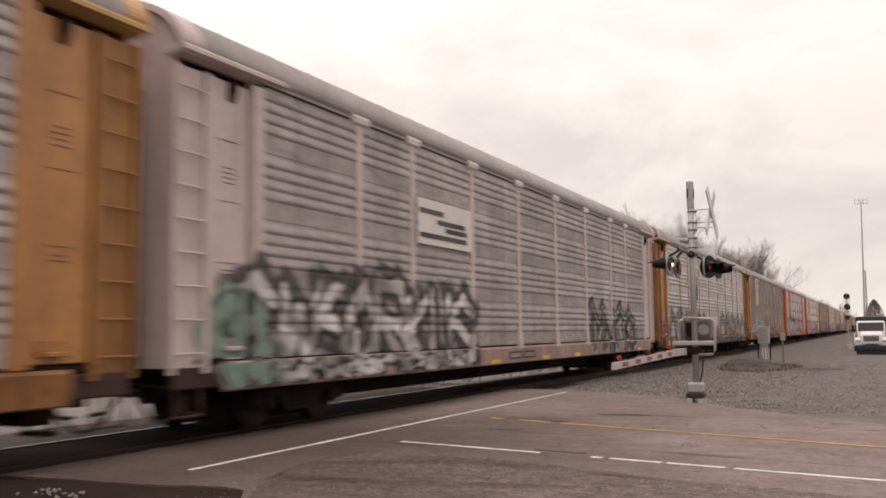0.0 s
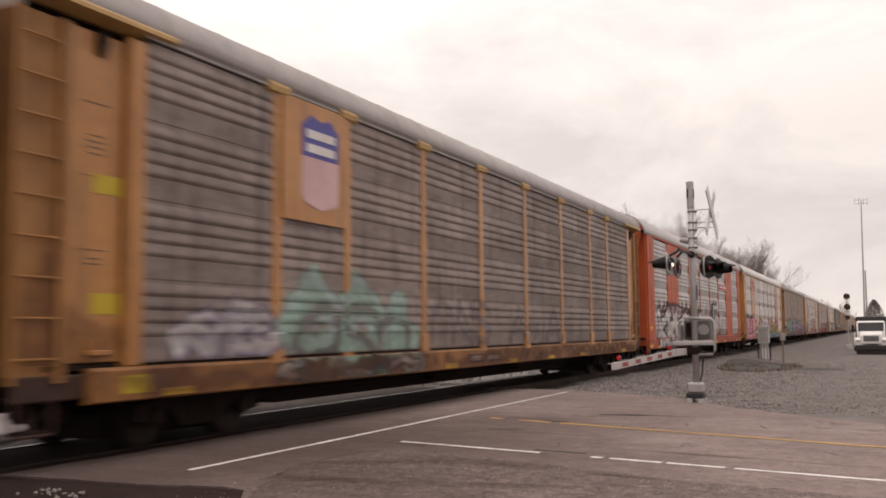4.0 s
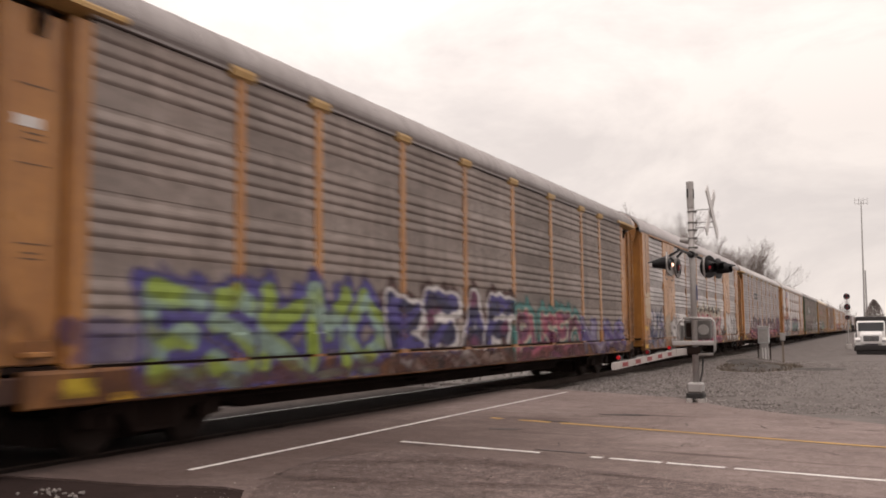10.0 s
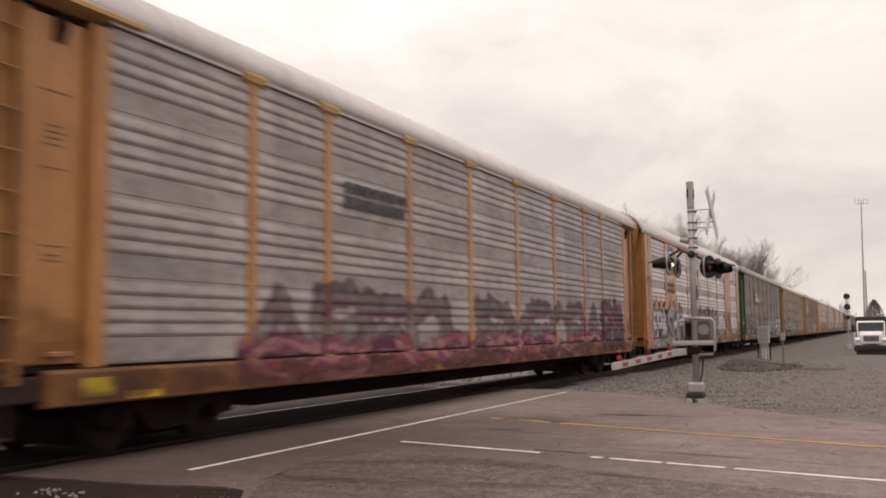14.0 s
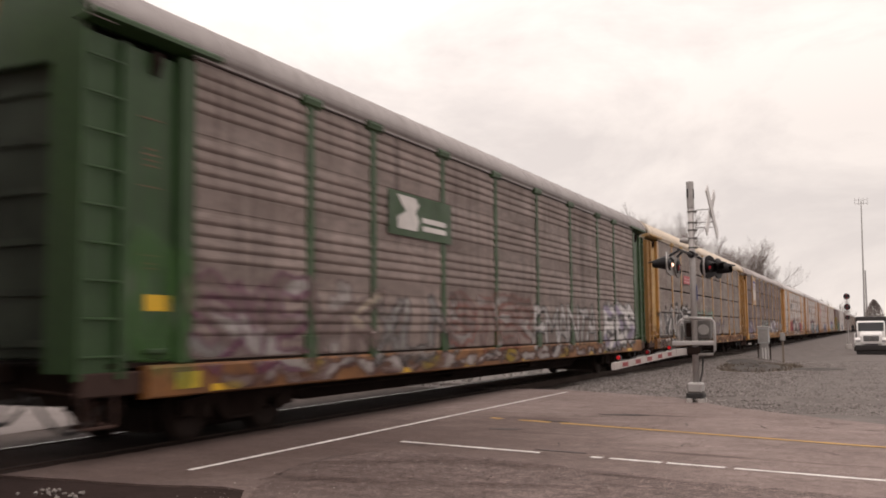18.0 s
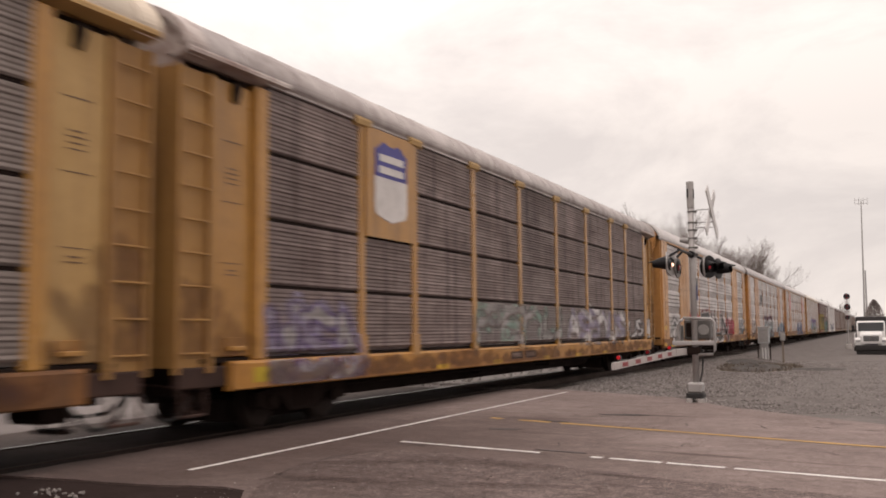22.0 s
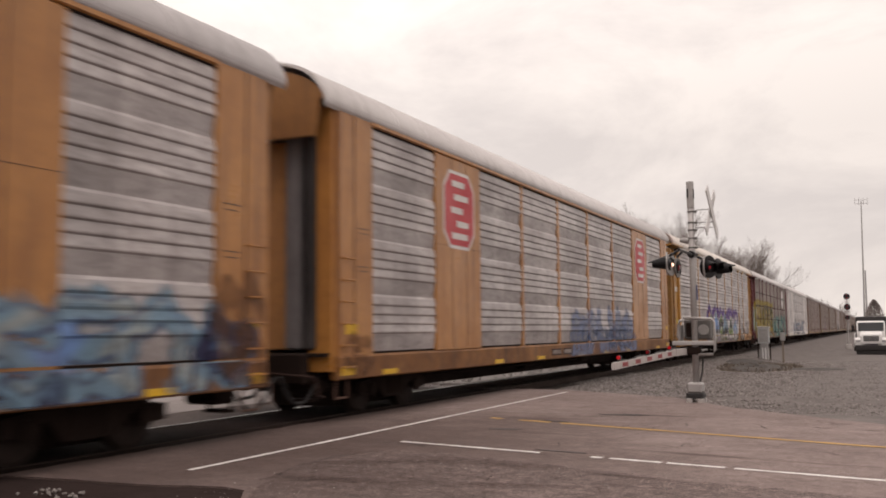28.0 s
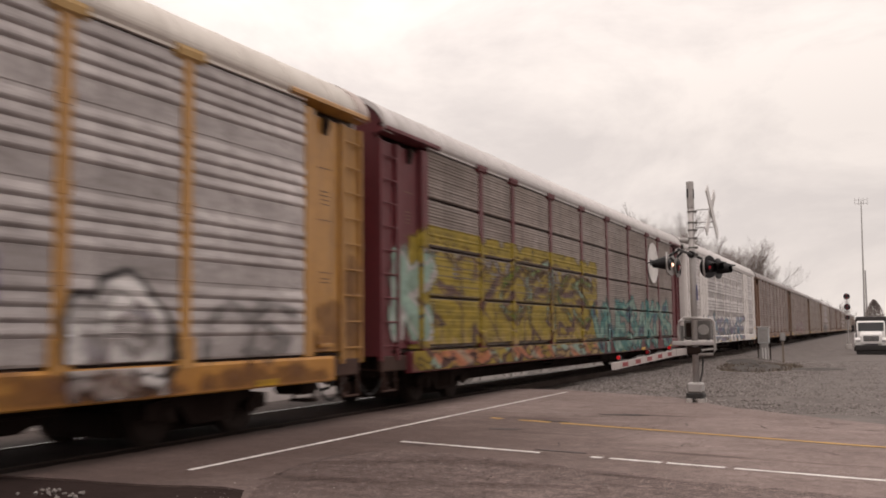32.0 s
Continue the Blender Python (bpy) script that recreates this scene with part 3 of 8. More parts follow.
def end_parts_b(add):
    """Recessed ends: ladder column, side door plate, post, roof overhang."""
    for s in (-1, 1):
        def span(a, b):
            return sorted((s * a, s * b))

        bm = B()
        box(bm, 1.38, 1.44, *span(12.52, 13.40), 0.92, 4.74, 0.015)
        add("end_plate", mesh_of("end_plate", bm, YEL), "plate")
        bm = B()
        box(bm, 1.38, X_POST, *span(12.22, 12.50), 0.86, 4.80, 0.02)
        add("end_post", mesh_of("end_post", bm, YEL), "paint")
        bm = B()
        extrude(bm, [(1.49, 4.74), (1.49, 0.72), (1.42, 0.72), (1.42, 4.74)], *span(14.05, 14.12))
        add("ladder_stile", mesh_of("ladder_stile", bm, YEL), "ladder")
        bm = B()
        extrude(bm, [(1.50, 4.74), (1.50, 0.72), (1.40, 0.72), (1.40, 4.74)], *span(13.40, 13.50))
        add("ladder_stile", mesh_of("ladder_stile", bm, YEL), "ladder")
        bm = B()
        extrude(bm, [(1.43, 4.74), (1.43, 0.80), (1.38, 0.80), (1.38, 4.74)], *span(13.50, 14.05))
        extrude(bm, [(1.43, 4.74), (1.43, 0.80), (0.95, 0.80), (0.95, 4.74)], *span(14.05, 14.10))
        add("ladder_back", mesh_of("ladder_back", bm, YEL), "ladder")
        for k in range(9):
            bm = B()
            z = 0.98 + k * 0.435
            rod(bm, (1.485, s * 13.44, z), (1.485, s * 14.08, z), 0.016, n=6)
            add("rung", mesh_of("rung", bm, YEL), "ladder")
        bm = B()
        extrude(bm, [(1.30, 4.86), (1.30, 4.92), (1.60, 4.985), (1.612, 4.96), (1.612, 4.91), (1.40, 4.85)], *span(11.75, 14.12))
        add("roof_overhang", mesh_of("roof_overhang", bm, YEL), "gutter")
        bm = B()
        extrude(bm, [(1.44, 4.74), (1.53, 4.74), (1.53, 4.62), (1.47, 4.46), (1.44, 4.46)], *span(12.86, 12.98))
        add("bracket", mesh_of("bracket", bm, UNDER), "under")
        bm = B()
        half = [(x * 1.004, z + 0.010) for x, z in ROOF_PROFILE]
        full = half + [(-x, z) for x, z in half[::-1]]
        extrude(bm, full + [(x * 0.97, z - 0.08) for x, z in full[::-1]], *span(13.72, 14.135))
        bmesh.ops.recalc_face_normals(bm, faces=bm.faces)
        add("roof_end_band", mesh_of("roof_end_band", bm, ROOF_G), "band")
        bm = B()
        box(bm, -1.36, 1.36, *span(13.84, 13.92), 0.95, 4.74, 0.02)
        leaf = add("end_door", mesh_of("end_door", bm, YEL), "door")
        for q in range(6):
            bm = B()
            box(bm, -1.3, 1.25, *span(13.92, 13.95), 1.1 + q * 0.6, 1.18 + q * 0.6)
            add("door_rib", mesh_of("door_rib", bm, YEL), "door", leaf)
        bm = B()
        box(bm, 1.44, 1.54, *span(12.7, 13.05), 1.00, 1.06, 0.01)
        box(bm, 1.44, 1.47, *span(12.66, 13.09), 1.06, 1.18, 0.005)
        add("step", mesh_of("step", bm, YEL), "paint")
        bm = B()
        box(bm, 1.36, 1.46, *span(12.95, 14.05), 0.52, 0.80, 0.02)
        rod(bm, (1.46, s * 13.5, 0.18), (1.46, s * 14.0, 0.18), 0.02, n=6)
        rod(bm, (1.46, s * 13.5, 0.18), (1.44, s * 13.5, 0.6), 0.02, n=6)
        rod(bm, (1.46, s * 14.0, 0.18), (1.44, s * 14.0, 0.6), 0.02, n=6)
        add("sill_step", mesh_of("sill_step", bm, UNDER), "rusty")
        for z, h, w in ((3.9, 0.016, 0.42), (3.52, 0.02, 0.2), (3.45, 0.018, 0.28), (3.38, 0.018, 0.24), (3.31, 0.016, 0.26), (3.05, 0.012, 0.42), (2.2, 0.012, 0.4), (2.10, 0.02, 0.2), (2.04, 0.016, 0.26)):
            bm = B()
            box(bm, 1.44, 1.445, *span(12.95 - w / 2, 12.95 + w / 2), z - h / 2, z + h / 2)
            add("stencil", mesh_of("stencil", bm, DECAL_K), "stencil")


def build_kit(kind, ribs):
    kit, add = common_kit()
    sheet, seam, seams = roof_mesh(-13.82, 13.82, 1.215, 0.07) if kind == "A" else roof_mesh(-14.12, 14.12, 1.215)
    top = add("roof", sheet, "roof")
    for y in seams:
        add("roof_seam", seam, "roof", top, (0, y, 0))
    cap = end_cap_mesh()
    for s in (-1, 1):
        add("end_cap", cap, "cap", None, (0, s * (13.72 if kind == "A" else 14.0), 0))
    bm = B()
    ends = 13.42 if kind == "A" else 13.06
    extrude(bm, [(X_SILL, Z_SILL + 0.02), (X_SILL, 0.82), (X_SILL - 0.03, 0.86), (X_SILL - 0.14, 0.86), (X_SILL - 0.14, Z_SILL), (X_SILL - 0.02, Z_SILL)], -ends, ends)
    add("side_sill", mesh_of("side_sill", bm, YEL), "sill")
    if kind == "A":
        end_parts_a(add)
        bm = B()
        extrude(bm, [(1.54, 4.86), (1.575, 4.88), (1.575, 4.955), (1.42, 4.96), (1.42, 4.84)], -12.22, 12.22)
        add("top_rail", mesh_of("top_rail", bm, YEL), "paint")
        # Solid dark strip that stands for the shadow line under the top rail.
        bm = B()
        box(bm, 1.49, 1.54, -12.2, 12.2, 4.838, 4.858)
        add("rail_gap", mesh_of("rail_gap", bm, UNDER), "under")
        for s in (-1, 1):
            y0, y1 = sorted((s * 7.25, s * 9.60))
            bm = B()
            box(bm, X_SCR - 0.03, X_PANEL, y0, y1, 0.86, 4.85, 0.015)
            add("side_panel", mesh_of("side_panel", bm, YEL), "paint")
            for q in (8.05, 8.80):
                bm = B()
                box(bm, X_PANEL - 0.002, X_PANEL + 0.0025, s * q - 0.012, s * q + 0.012, 0.9, 4.82)
                add("panel_seam", mesh_of("panel_seam", bm, YEL), "grime")
            bm = B()
            box(bm, X_PANEL - 0.002, X_PANEL + 0.0025, y0 + 0.03, y1 - 0.03, 2.992, 3.0)
            add("panel_seam", mesh_of("panel_seam", bm, YEL), "grime")
        bays = [(-12.22, -9.60), (-7.25, -4.53), (-4.37, -1.56), (-1.40, 1.40), (1.56, 4.37), (4.53, 7.25), (9.60, 12.22)]
        posts, w = A_POSTS, 0.08
    else:
        end_parts_b(add)
        edges = (-12.22, *B_POSTS, 12.22)
        bays = [(a + (0.10 if i else 0), b - (0.10 if i < 8 else 0)) for i, (a, b) in enumerate(zip(edges, edges[1:]))]
        posts, w = B_POSTS, 0.10
        for q in posts:
            bm = B()
            extrude(bm, [(1.46, 4.74), (1.46, 4.93), (1.585, 4.95), (1.595, 4.90), (1.58, 4.82)], q - 0.28, q + 0.28)
            add("gusset", mesh_of("gusset", bm, YEL), "gusset")
            bm = B()
            extrude(bm, [(1.50, 0.80), (1.50, 1.20), (1.566, 1.18), (1.575, 0.80)], q - 0.15, q + 0.15)
            add("post_foot", mesh_of("post_foot", bm, YEL), "paint")
        bm = B()
        box(bm, 1.40, 1.548, -12.22, 12.22, 4.862, 4.985, 0.004)
        add("roof_fascia", mesh_of("roof_fascia", bm, UNDER), "roof")
        # Dark strip in place of the shadow below the fascia.
        bm = B()
        box(bm, 1.36, 1.50, -12.22, 12.22, 4.80, 4.862)
        add("rail_gap", mesh_of("rail_gap", bm, UNDER), "under")
    for q in posts:
        bm = B()
        extrude(bm, [(X_POST, 0.86), (X_POST, 4.86), (1.46, 4.86), (1.46, 0.86)], q - w, q + w)
        for z in (1.85, 2.85, 3.85):
            box(bm, X_POST - 0.01, X_POST + 0.003, q - w - 0.02, q + w + 0.02, z - 0.09, z + 0.09, 0.01)
        add("side_post", mesh_of("side_post", bm, YEL), "post")
    if ribs == "old":
        for k in range(1, 4):
            z = Z_SCR0 + k * (Z_SCR1 - Z_SCR0) / 4
            bm = B()
            box(bm, 1.40, 1.49, -12.2, 12.2, z + 0.003, z + 0.043)
            add("tier_gap", mesh_of("tier_gap", bm, UNDER), "under")
    lengths = {}
    for a, b in bays:
        key = round(b - a, 2)
        if key not in lengths:
            lengths[key] = screen_mesh(ribs, -(b - a) / 2, (b - a) / 2)
        add("side_screen", lengths[key], "screen", None, (0, (a + b) / 2, 0))
    bm = B()
    box(bm, 1.44, 1.495, -12.2, 12.2, 0.864, 0.90)
    add("drain_gap", mesh_of("drain_gap", bm, UNDER), "under")
    if kind == "B":
        bm = B()
        box(bm, X_SILL, X_SILL + 0.005, -12.58, -12.10, 0.55, 0.76)
        add("label_plate", mesh_of("label_plate", bm, LABEL_Y), "label")
    for q in (-11.6, -6.2, -3.2, 0.4, 3.3, 6.3, 11.2):
        bm = B()
        box(bm, X_SILL, X_SILL + 0.006, q - 0.28, q + 0.28, 0.49, 0.58, 0.002)
        add("reflector", mesh_of("reflector", bm, REFL), "reflector")
    for q in (-1.9, -0.9):
        bm = B()
        box(bm, X_SILL, X_SILL + 0.008, q - 0.42, q + 0.42, 0.56, 0.74, 0.003)
        card = add("placard", mesh_of("placard", bm, DECAL_W), "placard")
        bm = B()
        box(bm, X_SILL + 0.008, X_SILL + 0.011, q - 0.36, q + 0.34, 0.60, 0.70)
        add("placard_lettering", mesh_of("placard_lettering", bm, DECAL_W), "lettering", card)
    return kit


KITS = {}


def kit_for(kind, ribs):
    if (kind, ribs) not in KITS:
        kit, done = [], set()
        for name, me, key, parent, loc in build_kit(kind, ribs):
            if name not in ("wheelset", "side_frame", "truck") and me.name not in done:
                done.add(me.name)
                me.transform(Matrix.Diagonal((1, YS, 1, 1)))
            if name not in ("wheelset", "side_frame"):
                loc = (loc[0], loc[1] * YS, loc[2])
            kit.append((name, me, key, parent, loc))
        KITS[(kind, ribs)] = kit
    return KITS[(kind, ribs)]


CARS = []   # (root, [wheelsets])


def autorack(k, kind, ribs, paint, screen, roof, label, sill=None, cap=None, door=None, post=None, plate_paint=None, band=None, gutter=None):
    root = tagged(new("autorack_car"), label, "train car", "freight train")
    root.matrix_basis = pose(0, car_start(k), 0)
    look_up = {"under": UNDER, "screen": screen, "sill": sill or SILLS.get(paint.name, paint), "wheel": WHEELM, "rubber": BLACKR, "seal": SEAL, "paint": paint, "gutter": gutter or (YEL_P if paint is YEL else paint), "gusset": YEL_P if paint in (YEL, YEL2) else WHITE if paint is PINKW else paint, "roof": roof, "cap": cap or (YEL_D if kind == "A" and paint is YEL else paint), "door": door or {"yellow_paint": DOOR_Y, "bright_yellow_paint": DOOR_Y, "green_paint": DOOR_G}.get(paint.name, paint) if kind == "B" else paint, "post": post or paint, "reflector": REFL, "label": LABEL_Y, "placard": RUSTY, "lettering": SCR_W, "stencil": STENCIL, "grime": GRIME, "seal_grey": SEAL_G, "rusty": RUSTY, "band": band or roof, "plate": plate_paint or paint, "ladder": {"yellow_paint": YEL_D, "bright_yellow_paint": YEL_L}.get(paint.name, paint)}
    obs, wheels = [], []
    for name, me, key, parent, loc in kit_for(kind, ribs):
        ob = hang(name, me, root if parent is None else obs[parent])
        ob.location = loc if parent is not None or name == "truck" else (loc[0], loc[1], loc[2] + LIFT)
        ob.material_slots[0].link = "OBJECT"
        ob.material_slots[0].material = look_up[key]
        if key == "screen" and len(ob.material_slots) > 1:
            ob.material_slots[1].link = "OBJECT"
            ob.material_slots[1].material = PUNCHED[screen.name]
        obs.append(ob)
        if name == "wheelset":
            wheels.append(ob)
    CARS.append((root, wheels))
    return root

# ================= ground, road, track =================


K = 1.1721


def at(x, y):
    """From the sketch plan, drawn small about the camera's foot, to true metres."""
    return EYE[0] + (x - EYE[0]) * K, y * K


def true_size(root):
    """Brings a thing that is drawn at the sketch plan's scale to true size."""
    for o in root.children_recursive:
        o.data.transform(Matrix.Scale(K, 4))
        o.location *= K
    return root


def ground_height(x, y):
    """Level at the crossing, falling gently along the line beyond it; shoulder of ballast by the track."""
    far = 0.0 if y < 21 else -0.0132 * (min(y, 108) - 21)
    base = far - 0.05
    ax = abs(x)
    if y > 22.3 or y < 6.5:
        if ax < 1.7:
            return -0.20
        if ax < 4.4:
            t = (ax - 1.7) / 2.7
            return -0.20 * (1 - t) + (base - 0.04) * t
        return base - 0.04
    return base - 0.10


def steps(*spans):
    out = []
    for a, b, n in spans:
        out += [a + (b - a) * i / n for i in range(n)]
    return out + [spans[-1][1]]


GRAVEL = surface("gravel_ground", (0.137, 0.115, 0.107), 0.95, dark=(0.072, 0.060, 0.056), blotch=0.8, fine=16.0, bump=0.8, mottle=0.7)


def asphalt(name, light, dark, crack_scale, crack_amount, stains_and_shade=(), bump=0.35, rough=0.6):
    """Worn asphalt: broad tonal drift, smears along the way, stone speckle, a net of fine cracks, old stains and soft
    ovals of painted shade.
    """
    m = bpy.data.materials.new(name)
    m.use_nodes = True
    n, l = m.node_tree.nodes, m.node_tree.links
    b = n["Principled BSDF"]
    b.inputs["Roughness"].default_value, b.inputs["Specular IOR Level"].default_value = 0.92, 0.25
    tc = n.new("ShaderNodeTexCoord")

    def noise_tex(scale, detail, stretch3=(1, 1, 1), turn_deg=0, harsh=0.65):
        mp = n.new("ShaderNodeMapping")
        mp.inputs["Scale"].default_value = stretch3
        mp.inputs["Rotation"].default_value = (0, 0, radians(turn_deg))
        l.new(tc.outputs["Object"], mp.inputs["Vector"])
        t = n.new("ShaderNodeTexNoise")
        t.inputs["Scale"].default_value, t.inputs["Detail"].default_value, t.inputs["Roughness"].default_value = scale, detail, harsh
        l.new(mp.outputs["Vector"], t.inputs["Vector"])
        return t.outputs["Fac"]

    def ramp(src, lo, hi, a=0.0, z=1.0):
        r = n.new("ShaderNodeMapRange")
        r.inputs["From Min"].default_value, r.inputs["From Max"].default_value = lo, hi
        r.inputs["To Min"].default_value, r.inputs["To Max"].default_value = a, z
        l.new(src, r.inputs["Value"])
        return r.outputs["Result"]

    def mix(fac, c1, c2):
        x = n.new("ShaderNodeMix")
        x.data_type = "RGBA"
        for sock, v in ((x.inputs["Factor"], fac), (x.inputs["A"], c1), (x.inputs["B"], c2)):
            if isinstance(v, tuple):
                sock.default_value = (*v, 1)
            else:
                l.new(v, sock)
        return x.outputs["Result"]

    def times(p, q):
        x = n.new("ShaderNodeMath")
        x.operation = "MULTIPLY"
        l.new(p, x.inputs[0])
        l.new(q, x.inputs[1])
        return x.outputs["Value"]

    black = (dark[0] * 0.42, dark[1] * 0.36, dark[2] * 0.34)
    col = mix(ramp(noise_tex(0.45, 6), 0.32, 0.68, 0.0, 0.9), light, dark)
    col = mix(ramp(noise_tex(1.3, 6, (0.7, 1.6, 1), 12), 0.46, 0.72, 0.0, 0.55), col, dark)
    col = mix(ramp(noise_tex(4.0, 8, (0.9, 1.2, 1), 12), 0.45, 0.66, 0.0, 0.5 * rough), col, tuple(c * 0.6 for c in dark))
    col = mix(ramp(noise_tex(8.0, 10, (1.1, 0.9, 1), 20, 0.9), 0.46, 0.56, 0.0, 0.5 * rough), col, tuple(c * 0.55 for c in dark))
    col = mix(ramp(noise_tex(15.0, 8, (1.1, 0.8, 1), 25, 0.85), 0.54, 0.64, 0.0, 0.25 * rough), col, tuple(c * 1.7 for c in light))
    grain = noise_tex(75.0, 3)
    col = mix(ramp(grain, 0.55, 0.72, 0.0, 0.5), col, tuple(c * 1.9 for c in light))
    col = mix(ramp(noise_tex(48.0, 3), 0.56, 0.70, 0.0, 0.7), col, black)
    for i, (cx, cy, rx, ry, turn_deg, strength) in enumerate(stains_and_shade):
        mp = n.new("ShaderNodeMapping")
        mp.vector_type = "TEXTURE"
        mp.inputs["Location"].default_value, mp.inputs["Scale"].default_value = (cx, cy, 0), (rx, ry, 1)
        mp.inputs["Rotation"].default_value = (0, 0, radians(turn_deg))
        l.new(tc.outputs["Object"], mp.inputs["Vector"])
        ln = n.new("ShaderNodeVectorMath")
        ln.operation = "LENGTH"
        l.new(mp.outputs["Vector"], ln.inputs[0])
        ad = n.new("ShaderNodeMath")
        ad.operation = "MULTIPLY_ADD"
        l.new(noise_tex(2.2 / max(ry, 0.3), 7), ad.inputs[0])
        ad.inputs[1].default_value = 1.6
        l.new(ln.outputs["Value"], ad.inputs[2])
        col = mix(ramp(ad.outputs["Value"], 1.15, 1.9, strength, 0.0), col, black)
    warp = n.new("ShaderNodeVectorMath")
    warp.operation = "MULTIPLY_ADD"
    wn_ = n.new("ShaderNodeTexNoise")
    wn_.inputs["Scale"].default_value, wn_.inputs["Detail"].default_value = 1.7, 6.0
    l.new(tc.outputs["Object"], wn_.inputs["Vector"])
    l.new(wn_.outputs["Color"], warp.inputs[0])
    warp.inputs[1].default_value = (0.9, 0.9, 0)
    l.new(tc.outputs["Object"], warp.inputs[2])
    vo = n.new("ShaderNodeTexVoronoi")
    vo.feature = "DISTANCE_TO_EDGE"
    vo.inputs["Scale"].default_value = crack_scale
    l.new(warp.outputs["Vector"], vo.inputs["Vector"])
    for src, lo, hi, a, z in ((noise_tex(7.0, 10, (1.1, 0.9, 1), 20, 0.85), 0.38, 0.62, 1.0 + 0.32 * rough, 1.0 - 0.30 * rough), (noise_tex(34.0, 6, (1.1, 0.9, 1), 20, 0.8), 0.36, 0.64, 1.0 + 0.36 * rough, 1.0 - 0.34 * rough), (noise_tex(2.2, 5, (0.7, 1.3, 1), 12, 0.7), 0.35, 0.65, 1.12, 0.88)):
        g = n.new("ShaderNodeMix")
        g.data_type, g.blend_type = "RGBA", "MULTIPLY"
        g.inputs["Factor"].default_value = 1.0
        l.new(col, g.inputs["A"])
        l.new(ramp(src, lo, hi, a, z), g.inputs["B"])
        col = g.outputs["Result"]
    lines = times(ramp(vo.outputs["Distance"], 0.0, 0.022, 1.0, 0.0), ramp(noise_tex(0.8, 4), 0.50, 0.62, 0.0, crack_amount))
    col = mix(lines, col, black)
    l.new(col, b.inputs["Base Color"])
    bp = n.new("ShaderNodeBump")
    bp.inputs["Strength"].default_value, bp.inputs["Distance"].default_value = bump, 0.02
    l.new(grain, bp.inputs["Height"])
    l.new(bp.outputs["Normal"], b.inputs["Normal"])
    MATS[name] = m
    return m


# First three ovals paint the train's shade into the colour; the rest are stains.
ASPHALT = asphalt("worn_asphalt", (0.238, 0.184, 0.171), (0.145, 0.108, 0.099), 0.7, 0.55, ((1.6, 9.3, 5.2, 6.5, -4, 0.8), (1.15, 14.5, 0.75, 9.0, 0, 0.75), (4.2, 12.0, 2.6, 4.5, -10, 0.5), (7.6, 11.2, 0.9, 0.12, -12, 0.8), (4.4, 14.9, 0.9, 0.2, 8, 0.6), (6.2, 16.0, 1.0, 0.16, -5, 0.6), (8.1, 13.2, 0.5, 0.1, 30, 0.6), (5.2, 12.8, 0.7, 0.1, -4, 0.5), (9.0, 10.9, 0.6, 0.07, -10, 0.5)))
# First broad oval only darkens the side towards the track.
OLD_ASPHALT = asphalt("old_rough_asphalt", (0.236, 0.180, 0.167), (0.118, 0.086, 0.079), 1.5, 0.8, ((3.9, 8.3, 3.8, 2.6, -12, 0.6), (4.3, 9.3, 1.1, 0.22, 24, 0.7), (5.7, 9.7, 1.2, 0.35, -8, 0.6), (4.6, 8.1, 1.1, 0.2, 0, 0.75), (6.3, 8.4, 0.9, 0.16, 12, 0.6), (8.45, 7.45, 0.42, 0.10, 4, 0.85), (7.2, 9.3, 0.6, 0.10, -14, 0.7)), 0.7, 1.25)
# Near-black because the shade under the train is put into the panel colour.
SHADE_PANEL = surface("shade_dark_panel", (0.026, 0.0170, 0.0150), 1.0, dark=(0.015, 0.0102, 0.009), spec=0.03, fine=40.0, bump=0.3)
CONCRETE = surface("grey_far_asphalt", (0.185, 0.158, 0.150), 0.95, dark=(0.125, 0.105, 0.10), fine=40.0, bump=0.3)
DIRT = surface("dark_wet_dirt", (0.036, 0.025, 0.023), 1.0, dark=(0.02, 0.0135, 0.0125), spec=0.02, fine=18.0, bump=0.6)
PAINTW = surface("worn_white_line", (0.72, 0.69, 0.665), 0.8, dark=(0.40, 0.36, 0.34), blotch=0.6, fine=18.0, mottle=0.6)
PAINTY = surface("worn_yellow_line", (0.48, 0.275, 0.06), 0.8, dark=(0.28, 0.17, 0.07), blotch=0.8, fine=25.0)
RAILM = surface("rail_steel", (0.045, 0.03, 0.025), 0.85, 0.1, dark=(0.025, 0.017, 0.014), spec=0.15)
RAILTOP = surface("polished_rail_head", (0.55, 0.53, 0.52), 0.12, 0.95, dark=(0.4, 0.38, 0.37), bump=0.02)
# Near rail head: the train's dark reflection is put into a matt colour.
RAIL_MIRROR_DARK = surface("rail_head_mirroring_dark", (0.022, 0.016, 0.014), 0.9, 0.0, dark=(0.013, 0.01, 0.009), bump=0.02, spec=0.1)
TIE = surface("creosoted_tie", (0.075, 0.06, 0.05), 0.9, dark=(0.045, 0.036, 0.03), fine=20.0, bump=0.4)

xs = steps((-1500, -200, 6), (-200, -40, 8), (-40, -10, 15), (-10, 14, 96), (14, 40, 26), (40, 200, 8), (200, 1500, 6))
ys = steps((-1500, -200, 5), (-200, -20, 9), (-20, 0, 20), (0, 60, 150), (60, 140, 40), (140, 500, 18), (500, 3000, 10))
verts, faces = [], []
for y in ys:
    for x in xs:
        z = ground_height(x, y)
        if 1.8 < abs(x) < 60 and abs(y) < 160:
            z += 0.05 * noise.noise((x * 0.5, y * 0.35, 3.0)) + 0.03 * noise.noise((x * 1.7, y * 1.7, 9.0))
        verts.append((x, y, z))
w = len(xs)
